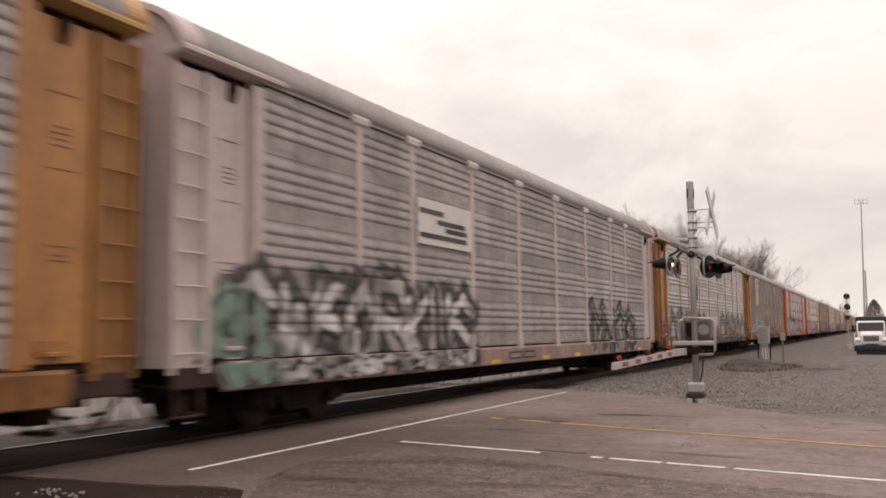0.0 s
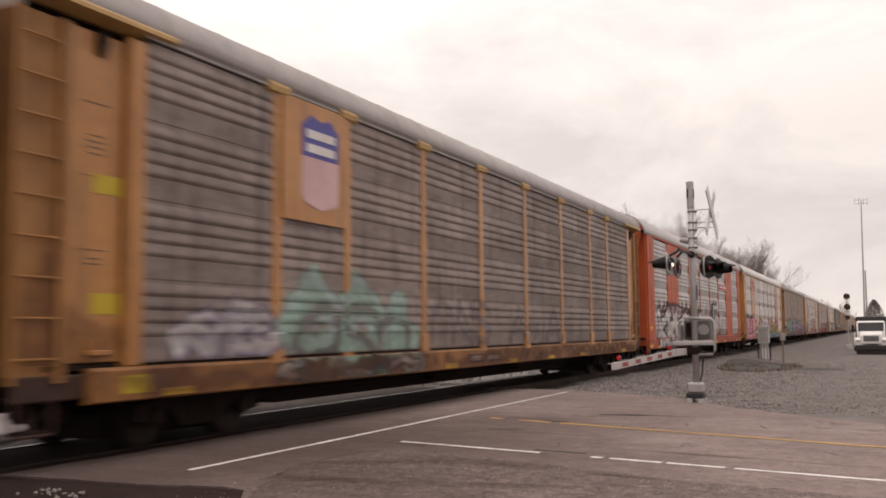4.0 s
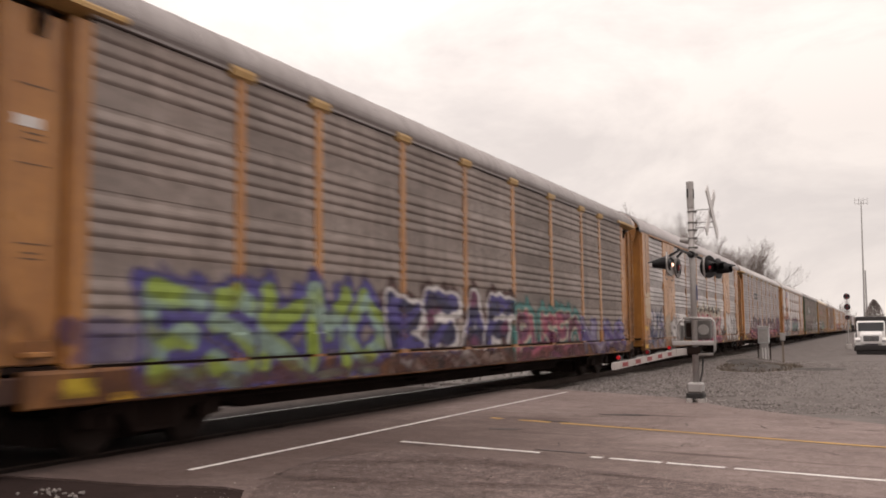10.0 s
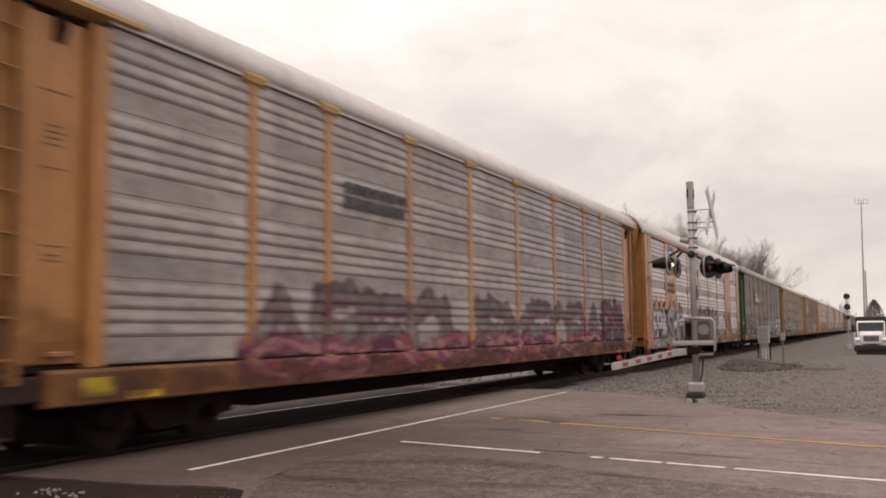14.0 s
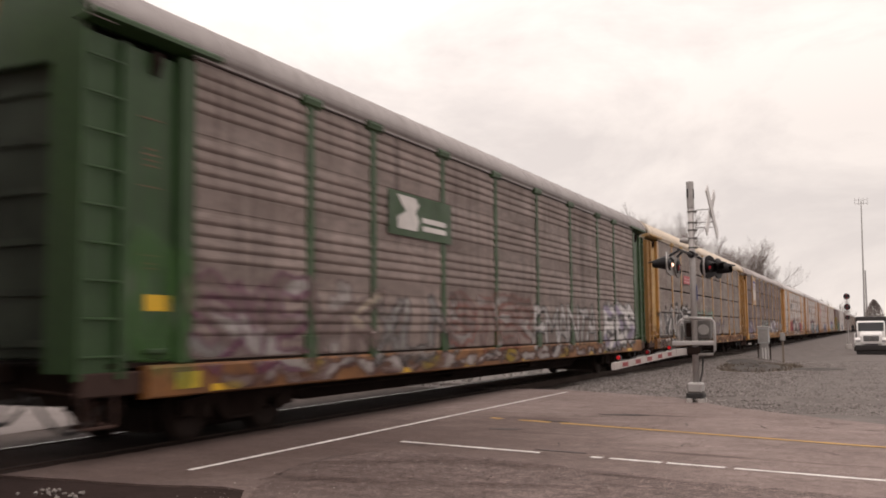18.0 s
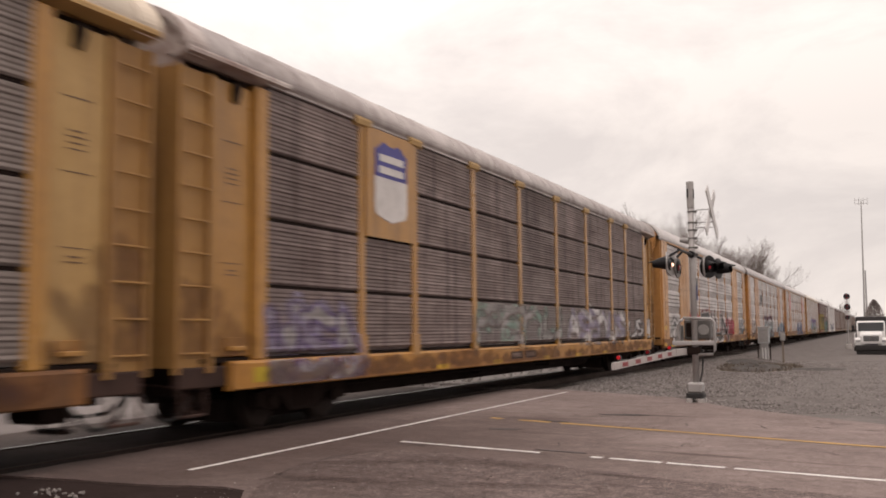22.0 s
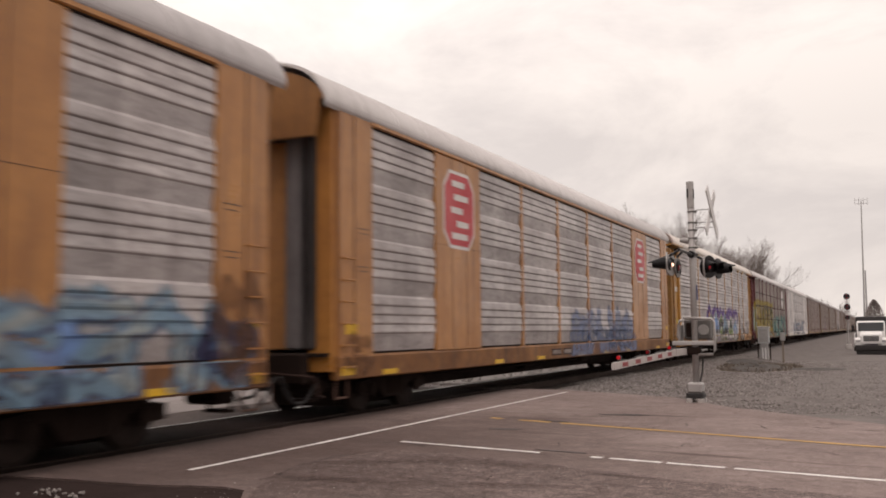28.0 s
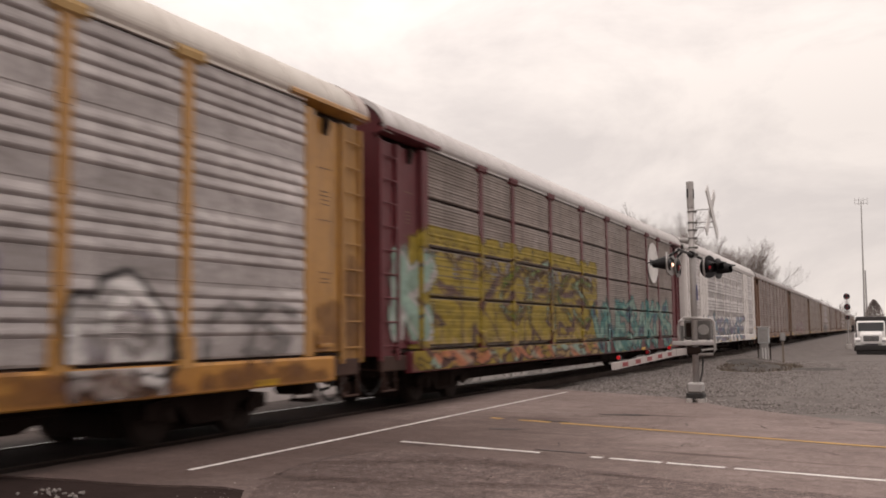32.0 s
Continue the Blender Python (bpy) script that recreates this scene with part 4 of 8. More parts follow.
for j in range(len(ys) - 1):
    for i in range(w - 1):
        faces.append((j * w + i, j * w + i + 1, (j + 1) * w + i + 1, (j + 1) * w + i))
me = bpy.data.meshes.new("ground")
me.from_pydata(verts, [], faces)
me.materials.append(GRAVEL)
me.polygons.foreach_set("use_smooth", [True] * len(faces))
tagged(new("ground", me), "grey gravel and packed dirt beside the railway track", "ground", kind="structure")


def slab(name, outline, z0, z1, material, label, category, parent=None):
    bm = B()
    top = [bm.verts.new((x, y, z1)) for x, y in outline]
    low = [bm.verts.new((x, y, z0)) for x, y in outline]
    bm.faces.new(top)
    n = len(outline)
    for i in range(n):
        bm.faces.new((top[i], low[i], low[(i + 1) % n], top[(i + 1) % n]))
    bmesh.ops.recalc_face_normals(bm, faces=bm.faces)
    return tagged(part(name, bm, material, parent), label, category, kind="structure")


rnd = random.Random(4)


def ragged(points, amount, stepm):
    """An outline with a worn, uneven edge."""
    out = []
    for (ax, ay), (bx, by) in zip(points, points[1:] + points[:1]):
        n = max(1, int(math.hypot(bx - ax, by - ay) / stepm))
        for i in range(n):
            t = i / n
            j = amount if i else 0
            out.append((ax + (bx - ax) * t + rnd.uniform(-j, j), ay + (by - ay) * t + rnd.uniform(-j, j)))
    return out


rim = [at(x, y) for x, y in ((2.6, 6.08), (4.1, 6.15), (4.65, 6.28), (4.92, 6.2), (5.25, 5.7), (5.6, -6.0), (30, -6.0), (30, 11.0), (9.55, 13.3), (7.4, 15.4), (6.1, 17.4), (3.6, 18.9))]
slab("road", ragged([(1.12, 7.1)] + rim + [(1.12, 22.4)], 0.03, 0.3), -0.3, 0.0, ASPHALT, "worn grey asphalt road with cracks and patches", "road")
slab("road_far", ragged([(-30, 3.0), (-2.3, 6.0), (-2.3, 22.6), (-30, 26)], 0.05, 0.8), -0.3, -0.004, CONCRETE, "pale worn asphalt beyond the track", "road")
# Strip under the cars' far side, with their shade painted into its asphalt.
slab("road_far_edge", ragged([(-2.28, 6.0), (-0.84, 6.3), (-0.84, 22.4), (-2.28, 22.6)], 0.02, 0.5), -0.3, -0.008, asphalt("shaded_asphalt", (0.085, 0.062, 0.055), (0.05, 0.036, 0.032), 0.9, 0.4), "dark grimy asphalt along the far rail", "road")
slab("crossing_panel", [(-0.67, 6.6), (0.67, 6.6), (0.67, 22.2), (-0.67, 22.2)], -0.25, -0.012, SHADE_PANEL, "dark grimy crossing panel between the rails", "crossing panel")
slab("crossing_panel", ragged([(0.84, 6.9), (1.10, 6.9), (1.10, 22.3), (0.84, 22.3)], 0.008, 0.4), -0.25, -0.006, SHADE_PANEL, "dark grimy panel filling beside the rail", "crossing panel")
old = [at(x, y) for x, y in ((5.02, 6.2), (4.72, 6.81), (4.56, 7.47), (4.54, 8.2), (4.8, 8.75), (5.36, 8.86), (6.08, 8.60), (6.86, 8.33), (7.71, 8.0), (8.43, 7.82), (9.3, 7.62), (12.0, 7.0), (12.0, -4.0), (5.7, -4.0), (5.3, 5.7))]
slab("road_shoulder", ragged(old, 0.06, 0.10), -0.2, 0.0035, OLD_ASPHALT, "rough dark old asphalt shoulder with broken edges", "road")


def stripe(name, a, b, width, material, label, gaps=()):
    """A painted line with worn edges, split at its gaps."""
    d = Vector((b[0] - a[0], b[1] - a[1]))
    n = Vector((-d.y, d.x)).normalized() * width / 2
    cuts = [0.0, *[g for pair in gaps for g in pair], 1.0]
    bm = B()
    for t0, t1 in zip(cuts[::2], cuts[1::2]):
        k = max(2, int((t1 - t0) * d.length / 0.12))
        rows = []
        for i in range(k + 1):
            p = Vector(a) + d * (t0 + (t1 - t0) * i / k)
            u, v = n * rnd.uniform(0.75, 1.05), n * rnd.uniform(0.75, 1.05)
            rows.append((bm.verts.new((p.x + u.x, p.y + u.y, 0.005)), bm.verts.new((p.x - v.x, p.y - v.y, 0.005))))
        for (p, q), (r, s) in zip(rows, rows[1:]):
            bm.faces.new((p, q, s, r))
    bmesh.ops.recalc_face_normals(bm, faces=bm.faces)
    tagged(part(name, bm, material), label, "road marking", kind="structure")


stripe("edge_line", at(3.79, 6.9), at(3.81, 18.3), 0.076 * K, PAINTW, "worn white painted line on the asphalt")
stripe("edge_line", at(4.59, 9.55), at(9.52, 8.46), 0.080 * K, PAINTW, "broken white painted edge line on the asphalt", gaps=((0.36, 0.475), (0.50, 0.515), (0.62, 0.63), (0.74, 0.757)))
stripe("edge_line", at(9.52, 8.46), at(14.5, 7.4), 0.080 * K, PAINTW, "white painted edge line on the asphalt")
stripe("centre_line", at(4.46, 12.56), at(9.53, 10.78), 0.11 * K, PAINTY, "faded yellow centre line on the asphalt", gaps=((0.04, 0.10), (0.2, 0.23)))
stripe("centre_line", at(9.53, 10.78), at(15.5, 8.7), 0.11 * K, PAINTY, "faded yellow centre line on the asphalt")

RAIL = [(-0.075, -0.17), (0.075, -0.17), (0.075, -0.155), (0.012, -0.135), (0.012, -0.045), (0.036, -0.035), (0.036, -0.004), (0.030, 0.0), (-0.030, 0.0), (-0.036, -0.004), (-0.036, -0.035), (-0.012, -0.045), (-0.012, -0.135), (-0.075, -0.155)]
for s in (-1, 1):
    bm = B()
    extrude(bm, [(s * 0.755 + x, z) for x, z in RAIL], -300, 1500)
    rail = tagged(part("rail", bm, RAILM), "rusty steel rail with a polished head", "rail", "rails of the track", "structure")
    bm = B()
    box(bm, s * 0.755 - 0.015, s * 0.755 + 0.015, -300, 1500, 0.0, 0.003)
    part("rail_head", bm, RAILTOP if s < 0 else RAIL_MIRROR_DARK, rail, "bright worn running surface" if s < 0 else "dull rusty running surface")
# ================= loose ground: stones, weeds, ties =================


def stones(name, spots, material, label):
    """Many small broken stones in one mesh."""
    verts, faces = [], []
    rn = random.Random(8)
    shape = [(1, 0, 0), (-1, 0, 0), (0, 1, 0), (0, -1, 0), (0, 0, 1), (0, 0, -1)]
    tri = [(0, 2, 4), (2, 1, 4), (1, 3, 4), (3, 0, 4), (2, 0, 5), (1, 2, 5), (3, 1, 5), (0, 3, 5)]
    for x, y, z, r in spots:
        o = len(verts)
        turn_ = Euler((rn.uniform(0, 6), rn.uniform(0, 6), rn.uniform(0, 6))).to_matrix()
        for p in shape:
            q = turn_ @ Vector([c * r * rn.uniform(0.6, 1.2) for c in p])
            verts.append((x + q.x, y + q.y, z + q.z * 0.8))
        faces += [tuple(o + i for i in t) for t in tri]
    me = bpy.data.meshes.new(name)
    me.from_pydata(verts, [], faces)
    me.materials.append(material)
    tagged(new(name, me), label, "gravel", kind="stuff")


rs = random.Random(21)
spots = []
for i in range(46000):
    y = 20.0 + 42 * rs.random() ** 1.9
    x = rs.uniform(0.9, 7.6) if rs.random() < 0.8 else rs.uniform(0.9, 4.0)
    edge_y = 22.4 if x < 2.6 else 22.3 - (x - 2.6) * 0.62 if x < 5.5 else 20.5 - (x - 5.5) * 1.5
    if y < edge_y + 0.1:
        continue
    if x > 5.5 and rs.random() < (x - 5.5) / 2.1:
        continue
    spots.append((x, y, ground_height(x, y) + 0.01 + 0.05 * noise.noise((x * 0.5, y * 0.35, 3.0)), rs.uniform(0.012, 0.034)))
for i in range(16000):
    x, y = rs.uniform(5.0, 13.0), 19.0 + 45 * rs.random() ** 1.6
    if y > 20.0 - (x - 6.0) * 0.9:
        spots.append((x, y, ground_height(x, y) + 0.005 + 0.05 * noise.noise((x * 0.5, y * 0.35, 3.0)), rs.uniform(0.008, 0.026)))


def stone_mix(name, dark, light):
    """Broken stone: every stone has a tone of its own."""
    m = bpy.data.materials.new(name)
    m.use_nodes = True
    n, l = m.node_tree.nodes, m.node_tree.links
    g = n.new("ShaderNodeNewGeometry")
    r = n.new("ShaderNodeValToRGB")
    r.color_ramp.elements[0].color, r.color_ramp.elements[1].color = (*dark, 1), (*light, 1)
    r.color_ramp.elements[0].position, r.color_ramp.elements[1].position = 0.15, 0.95
    l.new(g.outputs["Random Per Island"], r.inputs["Fac"])
    grain = n.new("ShaderNodeTexNoise")
    grain.inputs["Scale"].default_value = 60.0
    mul = n.new("ShaderNodeMix")
    mul.data_type, mul.blend_type = "RGBA", "MULTIPLY"
    mul.inputs["Factor"].default_value = 0.6
    l.new(r.outputs["Color"], mul.inputs["A"])
    l.new(grain.outputs["Fac"], mul.inputs["B"])
    l.new(mul.outputs["Result"], n["Principled BSDF"].inputs["Base Color"])
    n["Principled BSDF"].inputs["Roughness"].default_value = 0.95
    return m


STONE = stone_mix("crushed_stone_mix", (0.15, 0.128, 0.119), (0.43, 0.385, 0.365))
stones("gravel_stones", spots, STONE, "loose grey crushed stone beside the track")
PALE = surface("pale_stone", (0.22, 0.20, 0.19), 0.9, dark=(0.15, 0.135, 0.128))
spots = [(*at(rs.gauss(3.60, 0.16), rs.uniform(5.40, 5.68)), -0.01 + rs.uniform(0, 0.02), rs.uniform(0.012, 0.034)) for i in range(24)]
stones("pale_stones", spots, surface("dusty_pale_stone", (0.27, 0.245, 0.23), 0.95, dark=(0.15, 0.13, 0.12)), "pale loose stones in the ditch beside the road")
spots = []
for i in range(2600):
    x, y = at(rs.uniform(4.6, 10.5), 2.8 + 6.2 * rs.random())
    if y < 10.4 - (x - 4.2) * 0.24:
        spots.append((x, y, 0.004, rs.uniform(0.003, 0.009) if rs.random() < 0.97 else rs.uniform(0.01, 0.016)))
stones("loose_grit", spots, STONE, "loose grit and small pebbles on the broken asphalt")
spots = [(-2.2 - rs.random() * 4, rs.uniform(23, 60), -0.20 + rs.random() * 0.1, rs.uniform(0.03, 0.09)) for i in range(2600)]
stones("far_ballast", spots, PALE, "pale ballast stones beyond the track")
slab("ditch", [at(x, y) for x, y in ((1.3, 1.5), (5.3, 1.5), (5.25, 5.95), (4.9, 6.5), (2.2, 6.3), (1.3, 6.3))], -0.5, -0.02, DIRT, "dark wet dirt beside the broken road edge", "ground")

LIGHTG = surface("pale_packed_gravel", (0.19, 0.168, 0.160), 0.95, dark=(0.125, 0.108, 0.102), blotch=0.7, fine=14.0, bump=0.5)
slab("far_shoulder", ragged([(-2.0, 26.5), (-2.0, 160), (-9, 160), (-9, 26.5)], 0.2, 4.0), -0.6, -0.14, LIGHTG, "pale packed gravel beyond the track", "ground")

ties_of = bpy.data.objects["rail"]
bm = B()
box(bm, -1.3, 1.3, -0.115, 0.115, -0.34, -0.175, 0.012)
tie_mesh = mesh_of("tie", bm, TIE)
for i in range(120):
    y = 22.7 + i * 0.53 if i < 90 else 6.3 - (i - 89) * 0.53
    hang("tie", tie_mesh, ties_of).location = (0, y, 0)

# dark damp patches and asphalt wear
PATCH = surface("dark_asphalt_patch", (0.062, 0.05, 0.047), 0.9, dark=(0.045, 0.037, 0.035), fine=50.0, bump=0.4)
CRACK = surface("crack_filler", (0.028, 0.02, 0.018), 0.95, fine=30.0)


def blot(name, cx, cy, rx, ry, seed, z, material, label, turn_deg=0):
    """A worn patch with an irregular rim, lying on the road."""
    rn = random.Random(seed)
    k = 46
    pts = []
    for i in range(k):
        a = 2 * math.pi * i / k
        r = 1 + 0.28 * noise.noise((math.cos(a) * 1.6 + seed, math.sin(a) * 1.6, seed)) + rn.uniform(-0.07, 0.07)
        px, py = rx * r * math.cos(a), ry * r * math.sin(a)
        c, s = math.cos(radians(turn_deg)), math.sin(radians(turn_deg))
        pts.append(at(cx + px * c - py * s, cy + px * s + py * c))
    slab(name, pts, z - 0.004, z, material, label, "road patch")


for i, (cx, cy, rx, ry, a) in enumerate(((5.2, 11.2, 0.22, 0.08, 5), (6.55, 9.33, 0.34, 0.035, -12), (6.1, 13.6, 0.35, 0.08, 0), (8.6, 6.35, 0.33, 0.07, 5), (5.5, 12.35, 0.22, 0.06, -18))):
    blot("road_patch", cx, cy, rx, ry, 3 + i, 0.0035 + 0.001 * i, PATCH, "dark patch of broken asphalt", a)


def crack(points, width, seed):
    rn = random.Random(seed)
    bm = B()
    rows = []
    for (ax, ay), (bx, by) in zip(points, points[1:]):
        n = max(2, int(math.hypot(bx - ax, by - ay) / 0.06))
        for i in range(n):
            t = i / n
            x, y = ax + (bx - ax) * t + rn.uniform(-0.025, 0.025), ay + (by - ay) * t + rn.uniform(-0.025, 0.025)
            w = width * rn.uniform(0.2, 1.1)
            d = Vector((by - ay, ax - bx)).normalized() * w / 2
            rows.append((bm.verts.new((x + d.x, y + d.y, 0.0035)), bm.verts.new((x - d.x, y - d.y, 0.0035))))
    for (p, q), (r, s) in zip(rows, rows[1:]):
        bm.faces.new((p, q, s, r))
    bmesh.ops.recalc_face_normals(bm, faces=bm.faces)
    tagged(part("road_crack", bm, CRACK), "ragged crack in the asphalt", "road crack", kind="structure")


rc = random.Random(31)
for i, (x, y, a, ln) in enumerate(((4.9, 7.6, 20, 2.2), (5.1, 6.9, -10, 2.4), (6.4, 10.9, 80, 1.4), (7.6, 9.9, 70, 1.0), (5.6, 7.9, 5, 1.6), (4.6, 8.4, 40, 1.6), (7.2, 7.6, -20, 1.5), (6.7, 6.7, 12, 1.8), (5.4, 13.2, -15, 1.8), (8.0, 6.9, -8, 1.4), (6.9, 11.6, 95, 0.8), (5.2, 6.5, 30, 1.3), (8.4, 10.2, 60, 0.8), (6.2, 8.1, -30, 1.2))):
    pts, p, h = [], Vector((x, y)), radians(a)
    for k in range(6):
        pts.append(at(p.x, p.y))
        h += rc.uniform(-0.5, 0.5)
        p = p + Vector((math.cos(h), math.sin(h))) * ln / 5
    crack(pts, 0.014, i)

rk = random.Random(77)
for i, (x, y, a, ln, wd) in enumerate(((4.2, 9.4, -8, 3.0, 0.03), (6.6, 9.9, 78, 2.0, 0.024), (4.6, 14.3, -14, 2.0, 0.05), (9.2, 8.3, -12, 1.6, 0.024), (2.4, 8.2, 15, 3.0, 0.02), (6.2, 6.2, 10, 3.2, 0.022))):
    p, h, pts = Vector((x, y)), radians(a), []
    for k in range(12):
        pts.append(at(p.x, p.y))
        h += rk.uniform(-0.45, 0.45)
        h = h * 0.7 + radians(a) * 0.3
        p = p + Vector((math.cos(h), math.sin(h))) * ln / 11
    crack(pts, wd * 0.55, 300 + i)
for i in range(34):
    p, h = Vector((rk.uniform(4.4, 11.0), rk.uniform(9.2, 15.0))), radians(rk.choice((-14, -10, 0, 70, 95)) + rk.uniform(-12, 12))
    if p.y > 15.5 - (p.x - 4.4) * 0.45:
        continue
    pts = []
    for k in range(4):
        pts.append(at(p.x, p.y))
        h += rk.uniform(-0.5, 0.5)
        p = p + Vector((math.cos(h), math.sin(h))) * rk.uniform(0.05, 0.22)
    crack(pts, rk.uniform(0.02, 0.06), 100 + i)
for i, line in enumerate((((4.72, 6.9), (4.56, 7.5), (4.54, 8.2), (4.8, 8.72)), ((5.0, 6.7), (5.3, 7.0), (5.7, 6.85)))):
    crack([at(x, y) for x, y in line], 0.028, 60 + i)

# ================= crossing signal with gate =================
GALV = surface("galvanised_steel", (0.42, 0.40, 0.39), 0.5, 0.3, dark=(0.30, 0.28, 0.275), streak=0.3, streak_col=(0.2, 0.17, 0.15), bump=0.04)
GALV2 = surface("dull_aluminium", (0.34, 0.325, 0.315), 0.5, 0.3, dark=(0.24, 0.225, 0.22), bump=0.04)
LAMPBLACK = surface("black_enamel", (0.014, 0.012, 0.014), 0.5, bump=0.02)
LENS = surface("red_lens", (0.22, 0.012, 0.015), 0.15, bump=0)
LENS_ON = surface("lit_red_lens", (0.5, 0.02, 0.02), 0.15, bump=0, glow=(1.0, 0.03, 0.06), glow_power=0.10)
LENS_HOT = surface("lit_amber_lens", (0.8, 0.5, 0.4), 0.15, bump=0, glow=(1.0, 0.62, 0.42), glow_power=2.2)
GATE_W = surface("gate_white", (0.46, 0.42, 0.405), 0.6, dark=(0.33, 0.29, 0.275), bump=0.02, mottle=0.6)
DRIVE_G = surface("dark_grey_housing", (0.15, 0.138, 0.132), 0.6, 0.2, dark=(0.09, 0.082, 0.078), bump=0.04)
GATE_R = surface("gate_red", (0.27, 0.04, 0.045), 0.6, dark=(0.18, 0.03, 0.033), bump=0.02, mottle=0.5)
SIGNW = surface("sign_white", (0.66, 0.64, 0.63), 0.5, dark=(0.44, 0.42, 0.41), bump=0.02)
BLUEM = surface("blue_sign", (0.06, 0.07, 0.22), 0.5, bump=0)
CONC = surface("pale_concrete", (0.45, 0.42, 0.40), 0.9, dark=(0.34, 0.31, 0.30), fine=30.0)

sig = tagged(new("crossing_signal"), "galvanised crossing signal mast with flashing lamps and a lowered striped gate", "crossing signal")
SX, SY = at(6.69, 16.35)
sig.location = (SX, SY, 0)


def sp(name, bm, mat, label="", parent=None, smooth=False):
    return part(name, bm, mat, parent or sig, label, smooth)


for dx, dy in ((-0.10, -0.1), (0.09, -0.1), (-0.10, 0.12), (0.09, 0.12)):
    sp("foundation_foot", box(B(), dx - 0.05, dx + 0.05, dy - 0.05, dy + 0.05, -0.15, 0.07, 0.01), CONC, "pale concrete foot")
sp("base_skirt", box(B(), -0.15, 0.13, -0.15, 0.15, 0.07, 0.16, 0.015), BLACKR, "black base skirt")
sp("base_box", box(B(), -0.135, 0.115, -0.14, 0.14, 0.16, 0.33, 0.025), GALV, "grey junction base")
sp("mast", rod(B(), (0, 0, 0.34), (0, 0, 3.76), 0.053, n=18), GALV, smooth=True)
bm = B()
rod(bm, (0, 0, 3.36), (0, 0, 3.76), 0.063, n=18)
rod(bm, (0, 0, 3.30), (0, 0, 3.36), 0.058, 0.063, n=18)
sp("mast_sleeve", bm, GALV)
sp("mast_slot", box(B(), 0.035, 0.067, -0.03, 0.015, 3.46, 3.64, 0.01), LAMPBLACK, "dark slots in the sleeve")
sp("mast_slot", box(B(), -0.052, -0.02, -0.066, -0.045, 3.48, 3.64, 0.008), LAMPBLACK)
for z in (3.24, 3.05, 2.92, 2.78, 2.62, 2.5):
    bm = B()
    rod(bm, (0, 0, z - 0.012), (0, 0, z + 0.012), 0.060, n=16)
    box(bm, 0.05, 0.105, -0.02, 0.02, z - 0.018, z + 0.018, 0.005)
    sp("clamp", bm, DRIVE_G)
for z in (3.27, 3.05, 2.96):
    sp("bracket_arm", rod(B(), (0.1, 0.02, z), (0.36, 0.04, z), 0.008, n=8), GALV2)
# crossbuck, seen almost edge-on
for a in (45, -45):
    bm = B()
    box(bm, -0.010, 0.010, -0.53, 0.53, -0.085, 0.085, 0.005)
    bmesh.ops.rotate(bm, cent=(0, 0, 0), matrix=Matrix.Rotation(radians(a), 3, "X"), verts=bm.verts)
    bmesh.ops.rotate(bm, cent=(0, 0, 0), matrix=Matrix.Rotation(radians(-3.4), 3, "Z"), verts=bm.verts)
    bmesh.ops.translate(bm, vec=(0.32 if a > 0 else 0.35, 0.05, 3.22), verts=bm.verts)
    sp("crossbuck_blade", bm, SIGNW, "weathered white crossbuck blade")
bm = B()
rod(bm, (0, -1.2, 2.5), (0, 1.0, 2.5), 0.022, n=12)
rod(bm, (0, -0.10, 2.5), (0, 0.10, 2.5), 0.062, n=14)
sp("crossarm", bm, LAMPBLACK, "dark lamp crossarm")
sp("bell", rod(B(), (-0.20, 0.02, 2.76), (-0.05, 0.02, 2.74), 0.035, 0.06, n=14), GALV2)


def flasher(y, z, facing, lens, disc_mat, x=0.0, tilt=0, shine=0.095, cover=1.0, taper=0.35, size=0.185):
    """A round lamp with its background disc, visor and lens, facing +x or -x."""
    q = Matrix.Translation((x, y, z)) @ Matrix.Rotation(radians(tilt), 4, "Z") @ Matrix.Diagonal((facing, 1, 1, 1))
    disc = rod(B(), (0.0, 0, 0), (0.02, 0, 0), size, n=28)
    disc.transform(q)
    body = sp("lamp_disc", disc, disc_mat)
    h = rod(B(), (-0.06, 0, 0), (0.0, 0, 0), 0.055, 0.075, n=16)
    h.transform(q)
    part("lamp_housing", h, LAMPBLACK, body)
    v = B()
    seg = 14
    rows = []
    for i in range(seg + 1):
        a = radians(-50 + 280 * i / seg)
        rows.append([v.verts.new((0.02 + t * cover, 0.125 * math.cos(a) * (1 - taper * t / 0.3), 0.125 * math.sin(a) * (1 - taper * t / 0.3) - 0.06 * t)) for t in (0.0, 0.16, 0.30 if 40 < math.degrees(a) < 140 else 0.22)])
    for r0, r1 in zip(rows, rows[1:]):
        for k in range(2):
            v.faces.new((r0[k], r0[k + 1], r1[k + 1], r1[k]))
    bmesh.ops.solidify(v, geom=v.faces[:], thickness=0.008)
    v.transform(q)
    part("visor", v, LAMPBLACK, body)
    e = rod(B(), (0.02, 0, 0), (0.05, 0, 0), shine, shine * 0.85, n=20)
    e.transform(q)
    part("lens", e, lens, body)


flasher(-1.15, 2.29, -1, LENS, GALV2, -0.19, 8, taper=0.7)
flasher(-1.04, 2.27, 1, LENS_HOT, GALV2, -0.17, -16, 0.03, 0.1, size=0.175)
flasher(-0.85, 2.23, 1, LENS, DRIVE_G, -0.10, -6, 0.05, 0.1, size=0.165)
flasher(0.45, 2.30, 1, LENS_ON, LAMPBLACK, 0.19, -42, 0.028, 0.5, taper=0.3)
flasher(0.75, 2.35, 1, LENS, LAMPBLACK, 0.16, -22, taper=0.45)
flasher(1.0, 2.31, 1, LENS, LAMPBLACK, 0.27, -14, taper=0.45)
